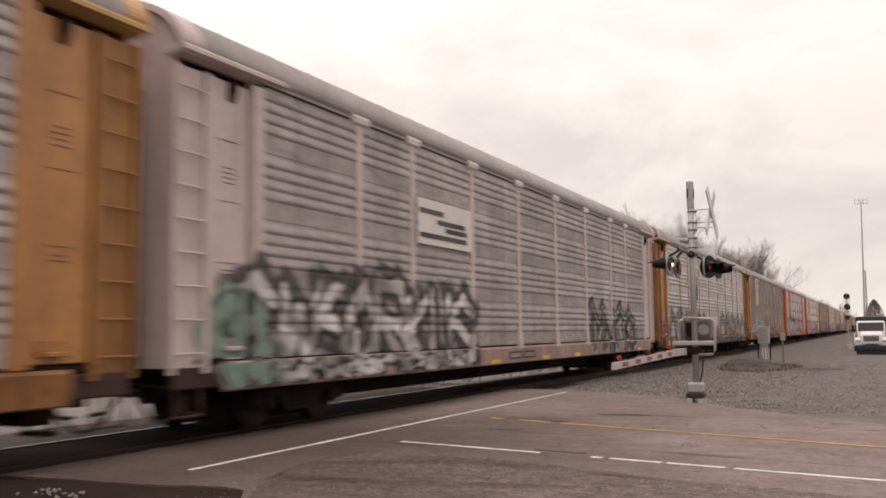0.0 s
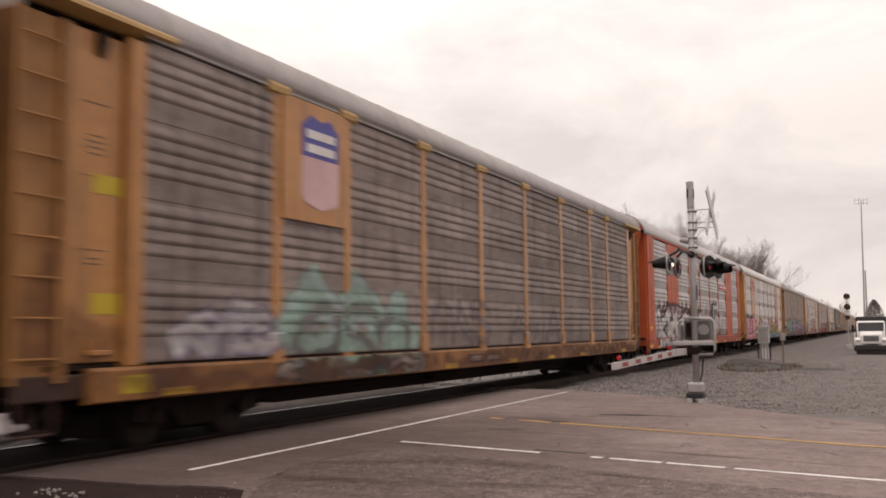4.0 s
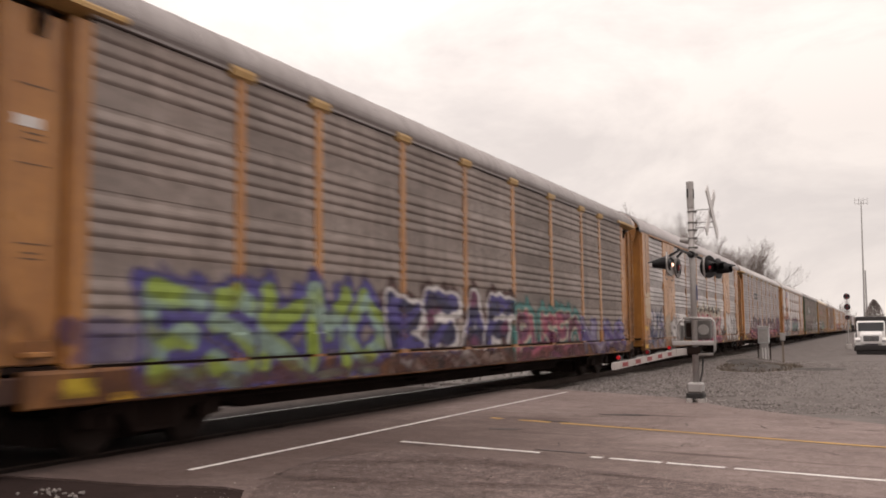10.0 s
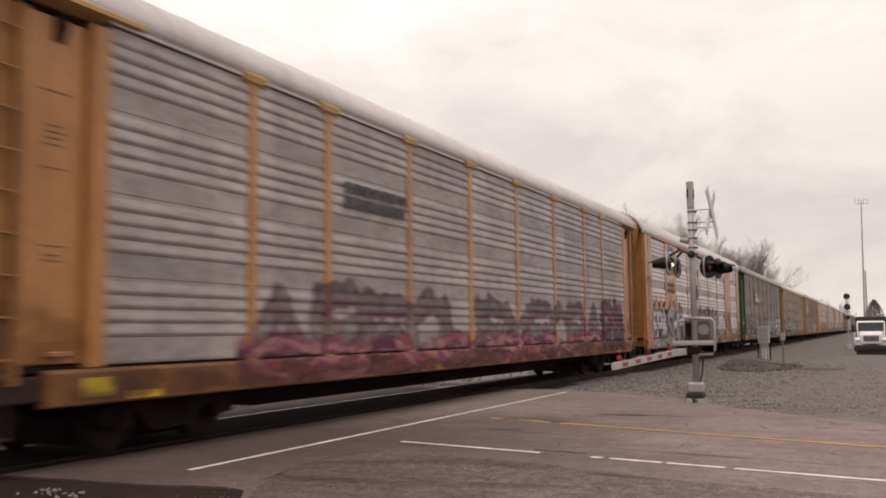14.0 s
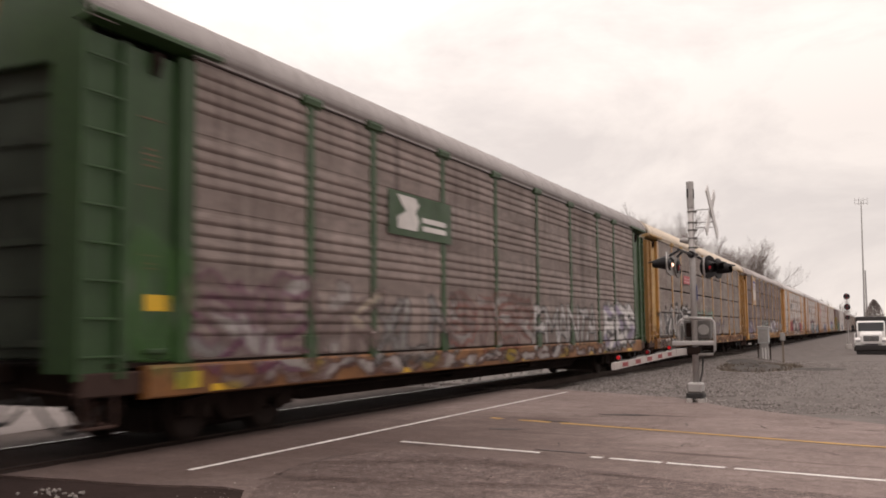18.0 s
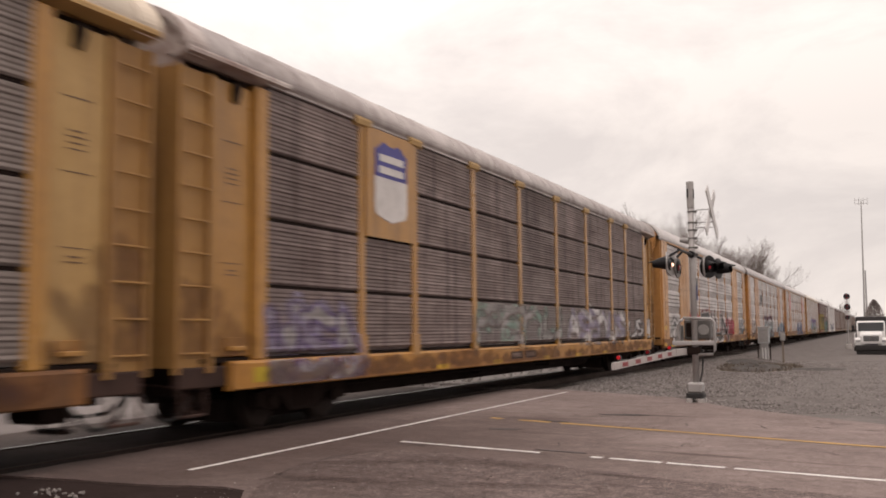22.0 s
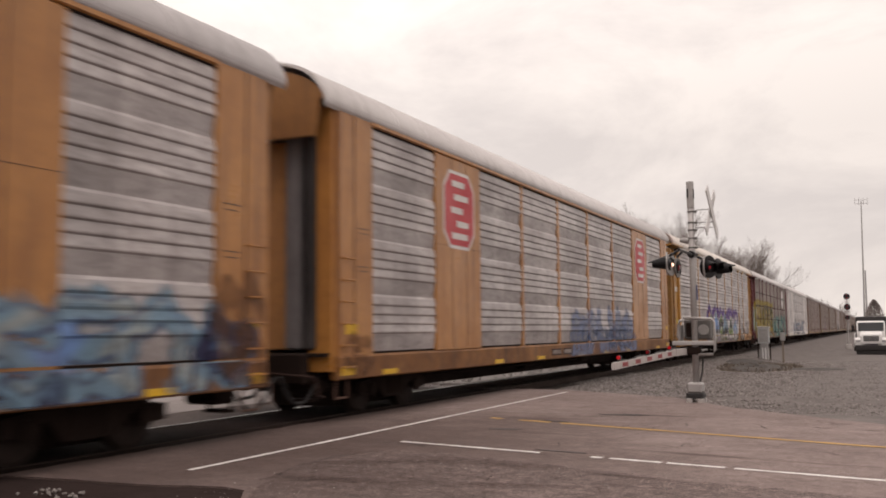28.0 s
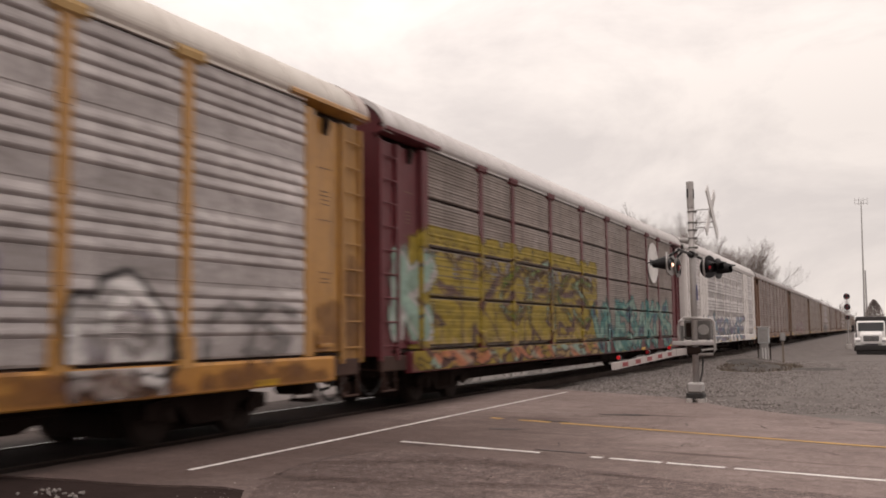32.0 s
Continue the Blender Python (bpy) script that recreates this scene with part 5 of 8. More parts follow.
sp("lamp_back", rod(B(), (0.13, 0.42, 2.31), (0.15, 0.42, 2.31), 0.185, n=28), GALV)
for y, x in ((-1.1, -0.2), (-0.85, -0.1), (0.45, 0.18), (1.0, 0.26)):
    sp("lamp_hanger", rod(B(), (0, y, 2.5), (x, y, 2.4), 0.02, n=8), LAMPBLACK)
# gate drive in its open guard frame
sp("gate_drive", box(B(), -0.19, 0.25, 0.06, 0.34, 1.05, 1.40, 0.03), DRIVE_G, "dark grey gate drive housing")
sp("drive_cover", rod(B(), (0.14, 0.03, 1.22), (0.14, 0.06, 1.22), 0.09, n=18), GALV2)
sp("drive_cover", box(B(), -0.15, -0.03, 0.03, 0.06, 1.10, 1.34, 0.01), UNDER, "dark cover")


def bent(name, points, r, mat, label=""):
    sp(name, tube(B(), points, r, 10), mat, label, smooth=True)


bent("guard_tube", ((-0.24, -0.05, 1.0), (-0.265, -0.05, 1.12), (-0.265, -0.05, 1.28), (-0.24, -0.05, 1.36), (-0.18, -0.05, 1.40)), 0.024, GALV, "pale bent guard tube")
bent("guard_tube", ((-0.18, -0.05, 1.42), (0.29, -0.05, 1.40), (0.335, -0.05, 1.34), (0.335, -0.05, 0.88), (0.30, -0.05, 0.81), (0.06, -0.05, 0.80)), 0.024, GALV, "pale bent guard tube")
sp("frame_bar", box(B(), -0.37, 0.33, -0.08, 0.0, 0.955, 1.03, 0.012), GALV, "pale frame bar")
sp("counterweight", box(B(), -0.14, 0.09, -0.07, 0.08, 0.80, 0.93, 0.02), UNDER, "dark iron counterweight")
sp("counterweight_arm", box(B(), -0.27, -0.235, 0.0, 0.3, 0.99, 1.30, 0.01), GALV2, "grey counterweight arm")
bm = B()
pts = [Vector((0.08, 0, 0.95)), Vector((0.12, 0.02, 0.7)), Vector((0.1, 0.03, 0.5)), Vector((0.06, 0.02, 0.34))]
for a, b in zip(pts, pts[1:]):
    rod(bm, a, b, 0.014, n=6)
sp("cable", bm, BLACKR, "black cable down the mast")
sp("sign_plate", box(B(), 0.058, 0.066, -0.03, 0.03, 1.72, 1.98, 0.002), BLUEM, "small blue plate")
# the arm, in alternating bands
AX = -0.16
bm = B()
extrude(bm, [(AX - 0.03, 0.80), (AX + 0.03, 0.80), (AX + 0.03, 0.91), (AX - 0.03, 0.91)], -0.95, 0.1)
arm = sp("gate_arm", bm, GATE_W, "white gate arm with red bands")
nb = 11
y0, y1 = -0.95, -4.85
for i in range(nb):
    a, b = y0 + (y1 - y0) * i / nb, y0 + (y1 - y0) * (i + 1) / nb
    h = 0.05 - 0.008 * i / nb
    zc0, zc1 = 0.855 - 0.075 * i / nb, 0.855 - 0.075 * (i + 1) / nb
    bm = B()
    va = [bm.verts.new((AX + sx * 0.022, a, zc0 + sz * h)) for sx, sz in ((-1, -1), (1, -1), (1, 1), (-1, 1))]
    vb = [bm.verts.new((AX + sx * 0.022, b, zc1 + sz * h)) for sx, sz in ((-1, -1), (1, -1), (1, 1), (-1, 1))]
    bm.faces.new(va), bm.faces.new(vb[::-1])
    for k in range(4):
        bm.faces.new((va[k], vb[k], vb[(k + 1) % 4], va[(k + 1) % 4]))
    bmesh.ops.recalc_face_normals(bm, faces=bm.faces)
    band = part("arm_band", bm, GATE_W, arm)
    if i % 2:
        m0, m1 = (zc0 + zc1) / 2 - h * 0.62, (zc0 + zc1) / 2 + h * 0.62
        part("red_patch", box(B(), AX + 0.020, AX + 0.026, b + 0.03, a - 0.03, m0, m1, 0.003), GATE_R, band, "faded red patch")
        part("red_patch", box(B(), AX - 0.026, AX - 0.020, b + 0.03, a - 0.03, m0, m1, 0.003), GATE_R, band, "faded red patch")
for y, lit in ((-1.35, True), (-2.9, False), (-4.55, True)):
    z = 0.92 + (y + 0.95) * 0.019
    bm = rod(B(), (AX, y - 0.02, z + 0.03), (AX, y + 0.03, z + 0.03), 0.03, n=14)
    lamp = part("arm_lamp", bm, LAMPBLACK, arm)
    part("lamp_lens", rod(B(), (AX, y - 0.035, z + 0.03), (AX, y - 0.02, z + 0.03), 0.026, n=14), LENS_ON if lit else LENS, lamp)
bm = B()
pts = [Vector((AX, -0.9, 0.94))] + [Vector((AX, -0.9 - 0.62 * i, 0.925 - 0.012 * i - 0.03 * (i % 2))) for i in range(1, 7)]
for a, b in zip(pts, pts[1:]):
    rod(bm, a, b, 0.009, n=5)
part("arm_cable", bm, BLACKR, arm)

true_size(sig)

# ================= trackside cabinet and post =================
cab = tagged(new("relay_cabinet"), "small pale grey trackside relay cabinet on a post base", "cabinet")
cab.location = (*at(4.1, 51.5), -0.47)
part("cabinet_body", box(B(), -0.27, 0.27, -0.22, 0.22, 0.85, 1.64, 0.02), surface("pale_grey_enamel", (0.40, 0.41, 0.41), 0.5, dark=(0.32, 0.32, 0.32), bump=0.02), cab)
part("cabinet_roof", box(B(), -0.31, 0.31, -0.26, 0.26, 1.64, 1.72, 0.02), GALV, cab)
part("cabinet_door", box(B(), -0.22, 0.22, -0.235, -0.22, 0.92, 1.58, 0.01), GALV2, cab)
part("cabinet_base", box(B(), -0.2, 0.2, -0.16, 0.16, 0.0, 0.85, 0.02), GALV2, cab)
for x in (-0.06, 0.08):
    part("conduit", rod(B(), (x, -0.2, 0.0), (x, -0.2, 0.62), 0.035, n=10), SIGNW, cab, "white conduit")
for x in (-0.3, 0.3):
    part("leg", box(B(), x - 0.03, x + 0.03, -0.03, 0.03, 0.0, 0.85, 0.006), UNDER, cab)
mp_ = tagged(new("marker_post"), "weathered wooden post with a small grey box on top", "post")
mp_.location = (*at(5.2, 49.5), -0.47)
part("post", box(B(), -0.05, 0.05, -0.05, 0.05, -0.1, 1.1, 0.01), surface("grey_timber", (0.20, 0.16, 0.13), 0.9, fine=25.0), mp_)
part("box", box(B(), -0.12, 0.12, -0.09, 0.09, 1.0, 1.4, 0.02), GALV2, mp_)

true_size(cab)
true_size(mp_)
WEED = surface("dry_weeds", (0.15, 0.12, 0.095), 0.95, dark=(0.10, 0.08, 0.065))
verts, faces = [], []
rw = random.Random(6)
for i in range(900):
    a, d = rw.uniform(0, 6.28), rw.random() ** 0.5
    x, y = 4.5 + math.cos(a) * d * 1.7, 46.5 + math.sin(a) * d * 7.5
    z = ground_height(x, y) + 0.10 * (1 - d)
    h, w = rw.uniform(0.02, 0.16), rw.uniform(0.02, 0.07)
    dx, dy = rw.uniform(-0.12, 0.12), rw.uniform(-0.12, 0.12)
    o = len(verts)
    verts += [(x - w, y, z - 0.05), (x + w, y, z - 0.05), (x + dx, y + dy, z + h)]
    faces.append((o, o + 1, o + 2))
DAMP = surface("damp_dark_gravel", (0.062, 0.052, 0.047), 0.95, dark=(0.036, 0.030, 0.027), blotch=0.9, fine=12.0, bump=0.8)
for cx, cy, rx, ry, top, q in ((4.6, 45.0, 1.45, 4.6, 0.24, 4), (6.9, 45.5, 1.5, 2.2, 0.05, 7), (3.3, 52.0, 1.1, 5.0, 0.16, 9)):
    k, rings_ = 44, 7
    bm = B()
    rows = []
    for j in range(rings_ + 1):
        row = []
        for i in range(k):
            a = 2 * math.pi * i / k
            r = (1 + 0.35 * noise.noise((math.cos(a) * 1.7 + q, math.sin(a) * 1.7, q))) * j / rings_
            x, y = cx + rx * r * math.cos(a), cy + ry * r * math.sin(a)
            bulge = top * (1 - (j / rings_) ** 2) * (0.6 + 0.8 * noise.noise((x * 1.9, y * 0.9, q)) + 0.3 * noise.noise((x * 5, y * 3, q)))
            row.append(bm.verts.new((x, y, ground_height(x, y) + 0.05 * noise.noise((x * 0.5, y * 0.35, 3.0)) + 0.03 + max(bulge, 0) - 0.06 * (j == rings_))))
        rows.append(row)
    for r0, r1 in zip(rows, rows[1:]):
        for i in range(k):
            bm.faces.new((r0[i], r0[(i + 1) % k], r1[(i + 1) % k], r1[i]))
    bmesh.ops.remove_doubles(bm, verts=bm.verts, dist=0.0005)
    bmesh.ops.recalc_face_normals(bm, faces=bm.faces)
    tagged(part("damp_patch", bm, DAMP), "damp dark mound of gravel and dirt near the cabinet", "ground patch", kind="structure")
me = bpy.data.meshes.new("dry_weeds")
me.from_pydata(verts, [], faces)
me.materials.append(WEED)
tagged(new("dry_weeds", me), "low dark dry weeds around the cabinet", "weeds", kind="stuff")

# ================= parked dump truck and van =================
TRUCKW = surface("truck_white", (0.74, 0.72, 0.71), 0.35, dark=(0.66, 0.64, 0.63), bump=0.0, spec=0.5)
GLASS = surface("dark_windscreen", (0.02, 0.022, 0.024), 0.12, dark=(0.015, 0.016, 0.018), bump=0, spec=0.3)
CHROME = surface("dull_chrome", (0.45, 0.44, 0.44), 0.3, 0.8, bump=0)
TYRE = surface("tyre_rubber", (0.02, 0.019, 0.019), 0.85)
DUMPB = surface("black_dump_body", (0.022, 0.018, 0.018), 0.6)
trk = tagged(new("dump_truck"), "white dump truck with a black bed parked on the gravel", "truck")
trk.location = (*at(8.99, 80.0), ground_height(*at(8.99, 80.0)))


def wedge(bm, prof, w, x0=0.0):
    """A (y, z) outline drawn out across x."""
    a = [bm.verts.new((x0 - w, y, z)) for y, z in prof]
    b = [bm.verts.new((x0 + w, y, z)) for y, z in prof]
    n = len(prof)
    bm.faces.new(a), bm.faces.new(b[::-1])
    for i in range(n):
        bm.faces.new((a[i], a[(i + 1) % n], b[(i + 1) % n], b[i]))
    bmesh.ops.recalc_face_normals(bm, faces=bm.faces)
    return bm


hood = wedge(B(), [(0.0, 0.75), (0.0, 1.35), (0.15, 1.5), (1.3, 1.66), (1.3, 0.75)], 0.72)
bmesh.ops.bevel(hood, geom=hood.edges[:], offset=0.07, segments=2, affect="EDGES")
part("hood", hood, TRUCKW, trk)
for s in (-1, 1):
    fe = wedge(B(), [(0.1, 0.62), (0.1, 1.05), (0.35, 1.2), (1.15, 1.2), (1.3, 0.85), (1.3, 0.62), (1.1, 0.62), (0.95, 0.95), (0.45, 0.95), (0.3, 0.62)], 0.2, s * 0.86)
    fend = part("fender", fe, TRUCKW, trk)
    part("headlight", box(B(), s * 0.86 - 0.15, s * 0.86 + 0.15, 0.05, 0.12, 0.88, 1.06, 0.02), CHROME, fend, "clear headlight")
    mir = part("mirror", box(B(), s * 1.2 - 0.09, s * 1.2 + 0.09, 1.4, 1.48, 1.65, 2.1, 0.02), LAMPBLACK, trk)
    part("mirror_arm", rod(B(), (s * 0.95, 1.5, 1.95), (s * 1.2, 1.45, 1.95), 0.02, n=6), LAMPBLACK, mir)
cabm = wedge(B(), [(1.25, 0.75), (1.25, 1.62), (1.62, 2.32), (1.8, 2.38), (2.9, 2.38), (2.9, 0.75)], 0.95)
bmesh.ops.bevel(cabm, geom=cabm.edges[:], offset=0.06, segments=2, affect="EDGES")
part("cab", cabm, TRUCKW, trk)
part("windscreen", wedge(B(), [(1.235, 1.66), (1.575, 2.27), (1.62, 2.25), (1.28, 1.64)], 0.86), GLASS, trk)
gr = part("grille", box(B(), -0.5, 0.5, -0.04, 0.02, 0.95, 1.32, 0.03), LAMPBLACK, trk)
for k in range(5):
    part("grille_bar", box(B(), -0.46, 0.46, -0.055, -0.04, 0.99 + k * 0.07, 1.01 + k * 0.07), CHROME, gr)
part("bumper", box(B(), -1.08, 1.08, -0.24, -0.04, 0.30, 0.68, 0.04), DUMPB, trk, "black front bumper")
part("lower_valance", box(B(), -1.0, 1.0, -0.12, 0.1, 0.02, 0.32, 0.03), DUMPB, trk)
for x, y in ((-0.86, 0.7), (0.86, 0.7), (-0.8, 5.0), (0.8, 5.0)):
    bm = rod(B(), (x - 0.15, y, 0.48), (x + 0.15, y, 0.48), 0.48, n=24)
    wl_ = part("wheel", bm, TYRE, trk)
    part("rim", rod(B(), (x - 0.16, y, 0.48), (x + 0.16, y, 0.48), 0.26, n=18), CHROME, wl_)
bed = part("dump_body", box(B(), -1.02, 1.02, 3.1, 6.9, 1.2, 2.62, 0.05), DUMPB, trk, "black steel dump body")
part("cab_guard", box(B(), -1.0, 1.0, 2.7, 3.1, 2.35, 2.70, 0.04), DUMPB, bed)
for k in range(5):
    part("bed_rib", box(B(), -1.06, 1.06, 3.3 + k * 0.8, 3.4 + k * 0.8, 1.2, 2.6, 0.02), DUMPB, bed)
part("chassis", box(B(), -0.45, 0.45, 1.0, 7.0, 0.55, 0.9, 0.03), UNDER, trk)

for o in trk.children_recursive:
    o.data.transform(Matrix.Diagonal((1.08, 1.0, 1.1, 1.0)))
true_size(trk)
van = tagged(new("parked_van"), "pale grey van parked beyond the dump truck", "van")
van.location = (*at(8.2, 99.0), ground_height(*at(8.2, 99.0)))
vb = wedge(B(), [(0.0, 0.35), (0.0, 0.85), (0.7, 1.05), (1.2, 1.65), (1.5, 1.78), (4.3, 1.78), (4.4, 0.35)], 0.85)
bmesh.ops.bevel(vb, geom=vb.edges[:], offset=0.08, segments=2, affect="EDGES")
part("body", vb, surface("pale_van_paint", (0.42, 0.40, 0.39), 0.4, bump=0), van)
part("windscreen", wedge(B(), [(0.72, 1.10), (1.18, 1.63), (1.22, 1.61), (0.76, 1.08)], 0.72), GLASS, van)
for s in (-1, 1):
    part("headlight", box(B(), s * 0.6 - 0.14, s * 0.6 + 0.14, -0.03, 0.03, 0.62, 0.78, 0.02), CHROME, van)
    for y in (0.8, 3.5):
        part("wheel", rod(B(), (s * 0.78 - 0.1, y, 0.33), (s * 0.78 + 0.1, y, 0.33), 0.33, n=20), TYRE, van)

true_size(van)

# ================= railway signal, radio mast =================
rsig = tagged(new("railway_signal"), "tall railway colour-light signal with black round heads", "railway signal")
rsig.location = (*at(6.58, 110.0), ground_height(*at(6.58, 110.0)))
part("mast", rod(B(), (0, 0.1, 0), (0, 0.1, 5.7), 0.07, n=12), GALV, rsig)
part("base", box(B(), -0.3, 0.3, -0.2, 0.4, 0, 0.5, 0.04), CONC, rsig)
for z, r, lit in ((5.60, 0.33, True), (4.48, 0.33, False), (3.35, 0.25, False)):
    bm = rod(B(), (0, 0.0, z), (0, -0.05, z), r, n=24)
    hd = part("signal_head", bm, LAMPBLACK, rsig, "black round signal head")
    for q in (0.15, -0.17):
        part("hood", rod(B(), (0, -0.28, z + q), (0, -0.05, z + q), r * 0.3, n=14), LAMPBLACK, hd)
        part("lens", rod(B(), (0, -0.30, z + q), (0, -0.285, z + q), r * 0.22, n=14), LENS, hd)
for z in (4.95, 3.7):
    part("number_plate", box(B(), -0.16, 0.16, -0.02, 0.02, z - 0.12, z + 0.12, 0.01), SIGNW, rsig)
for s in (-0.22, 0.22):
    part("ladder_stile", rod(B(), (s, 0.35, 0.3), (s, 0.35, 5.4), 0.02, n=6), GALV, rsig)

true_size(rsig)
twr = tagged(new("radio_mast"), "slender pale radio mast with an antenna frame on top", "radio mast")
twr.location = (*at(6.45, 260.0), -1.15)
part("pole", rod(B(), (0, 0, 0), (0.55, 0, 34.2), 0.26, 0.11, n=12), GALV2, twr)
bm = B()
for z in (33.6, 34.5):
    rod(bm, (-0.9, 0, z), (2.0, 0, z), 0.05, n=6)
for x in (-0.9, 0.0, 1.1, 2.0):
    rod(bm, (x, 0, 33.2), (x, 0, 35.0), 0.05, n=6)
part("antenna_frame", bm, GALV2, twr)
tw2 = tagged(new("utility_pole"), "plain pale utility pole beside the radio mast", "pole")
tw2.location = (*at(7.05, 262.0), -1.15)
part("pole", rod(B(), (0, 0, 0), (0.1, 0, 16.6), 0.26, 0.16, n=10), GALV2, tw2)

true_size(twr)
true_size(tw2)

# ================= trees =================
BARK = surface("grey_brown_bark", (0.185, 0.15, 0.138), 0.95, dark=(0.125, 0.10, 0.09), fine=8.0, bump=0.3)


def bare_tree(x, y, height, seed, spread=0.42, depth=6, label="bare leafless winter tree with fine grey-brown twigs"):
    """A leafless tree: tapered trunk and limbs, then ever finer twigs."""
    rn = random.Random(seed)
    root = tagged(new("bare_tree"), label, "tree", "bare trees behind the track")
    root.location = (x, y, ground_height(x, y) - 0.1)
    limbs, twigs = ([], []), ([], [])

    def stick(store, a, b, r0, r1, n):
        v, f = store
        d = (b - a).normalized()
        side = d.cross(Vector((0.3, 0.5, 0.8))).normalized()
        up = d.cross(side)
        o = len(v)
        for p, r in ((a, r0), (b, r1)):
            for i in range(n):
                t = 2 * math.pi * i / n
                v.append(tuple(p + side * (r * math.cos(t)) + up * (r * math.sin(t))))
        for i in range(n):
            f.append((o + i, o + (i + 1) % n, o + n + (i + 1) % n, o + n + i))

    def grow(p, d, length, r, level):
        segs = 3 if level < 2 else 2
        q = p
        for i in range(segs):
            d = (d + Vector((rn.uniform(-1, 1), rn.uniform(-1, 1), rn.uniform(-0.15, 0.6))) * 0.16).normalized()
            e = q + d * (length / segs)
            r1 = r * 0.82
            stick(limbs if level < 3 else twigs, q, e, r, r1, 7 if level < 2 else 4 if level < 4 else 3)
            if level < depth and (level > 0 or i > 0):
                for k in range(rn.choice((1, 2, 2)) if level < 2 else rn.choice((1, 2, 2))):
                    turn_ = Vector((rn.uniform(-1, 1), rn.uniform(-1, 1), rn.uniform(-0.25, 0.9))).normalized()
                    grow(e, (d * (1 - spread) + turn_ * (spread + 0.25)).normalized(), length * rn.uniform(0.5, 0.75), r1 * 0.56, level + 1)
            q, r = e, r1
        if level < depth:
            grow(q, d, length * 0.66, r, level + 1)

    grow(Vector((0, 0, 0)), Vector((0, 0, 1)), height * 0.36, height * 0.017, 0)
    tall = height / max(p[2] for p in limbs[0] + twigs[0])
    for name, (v, f) in (("trunk", limbs), ("crown", twigs)):
        v = [(p[0] * tall, p[1] * tall, p[2] * tall) for p in v]
        me = bpy.data.meshes.new(name)
        me.from_pydata(v, [], f)
        me.materials.append(BARK)
        hang(name, me, root)
    return root


grove = [(-18.9, 110, 15.6), (-17.6, 112, 16.5), (-16.6, 108, 14.6), (-15.4, 112, 14.9), (-14.2, 109, 14.4), (-13.0, 112, 15.6), (-12.0, 108, 15.4), (-11.2, 113, 14.6), (-10.2, 109, 13.2), (-9.2, 113, 12.6), (-8.4, 108, 12.2), (-9.0, 118, 12.9), (-8.6, 122, 12.4), (-9.0, 132, 13.4), (-8.2, 130, 12.8), (-7.4, 130, 12.6), (-6.5, 131, 13.8), (-9.6, 200, 12.4), (-8.8, 200, 11.6), (-8.2, 204, 10.2), (-7.4, 206, 9.2), (-7.0, 210, 8.4), (-5.8, 350, 12.0), (-7.5, 340, 11.8), (-4.6, 420, 12.5), (-3.4, 430, 11.5)]
for i, (x, y, h) in enumerate(grove):
    bare_tree(*at(x, y), (h + (1.0 if y < 150 else 0.6)) * K, 40 + i, spread=0.36, depth=6 if y < 150 else 5)


# Crown colour is lightened to carry the haze of distance.
CONIFER = surface("hazed_evergreen", (0.26, 0.215, 0.20), 0.95, dark=(0.20, 0.165, 0.155))


def evergreen(x, y, height, width, seed):
    rn = random.Random(seed)
    root = tagged(new("evergreen_tree"), "dull brownish evergreen tree with a ragged rounded crown", "tree")
    root.location = (x, y, ground_height(x, y) - 0.1)
    part("trunk", rod(B(), (0, 0, 0), (0, 0, height * 0.9), 0.16, 0.03, n=8), BARK, root)
    v, f = [], []
    for i in range(5200):
        t = rn.random() ** 0.8
        z = height * (0.06 + 0.94 * t)
        r = width * (1 - t ** 1.6) ** 0.75 * (0.45 + 0.55 * rn.random()) + 0.05
        a = rn.uniform(0, 6.283)
        c = Vector((r * math.cos(a), r * math.sin(a), z))
        o = len(v)
        for k in range(3):
            v.append(tuple(c + Vector((rn.uniform(-1, 1), rn.uniform(-1, 1), rn.uniform(-0.6, 0.6))) * 0.20))
        f.append((o, o + 1, o + 2))
    me = bpy.data.meshes.new("crown")
    me.from_pydata(v, [], f)
    me.materials.append(CONIFER)
    hang("crown", me, root)


evergreen(*at(9.1, 150), 7.4, 2.6, 3)
evergreen(*at(12.0, 155), 6.5, 3.0, 5)

v, f = [], []
rf = random.Random(17)
for i in range(5200):
    y = rf.uniform(430, 640)
    x = rf.uniform(-60, 130)
    top = 5.0 + 3.0 * noise.noise((x * 0.05, y * 0.01, 2.0))
    z = rf.uniform(-1, 1) * 0.5 + top * rf.random() ** 0.6
    o = len(v)
    for k in range(3):
        v.append((x + rf.uniform(-1.6, 1.6), y + rf.uniform(-1.6, 1.6), z + rf.uniform(-1.2, 1.2)))
    f.append((o, o + 1, o + 2))
me = bpy.data.meshes.new("distant_woods")
me.from_pydata(v, [], f)
me.materials.append(BARK)
tagged(new("distant_woods", me), "low grey-brown band of distant leafless woods", "woods", kind="stuff")

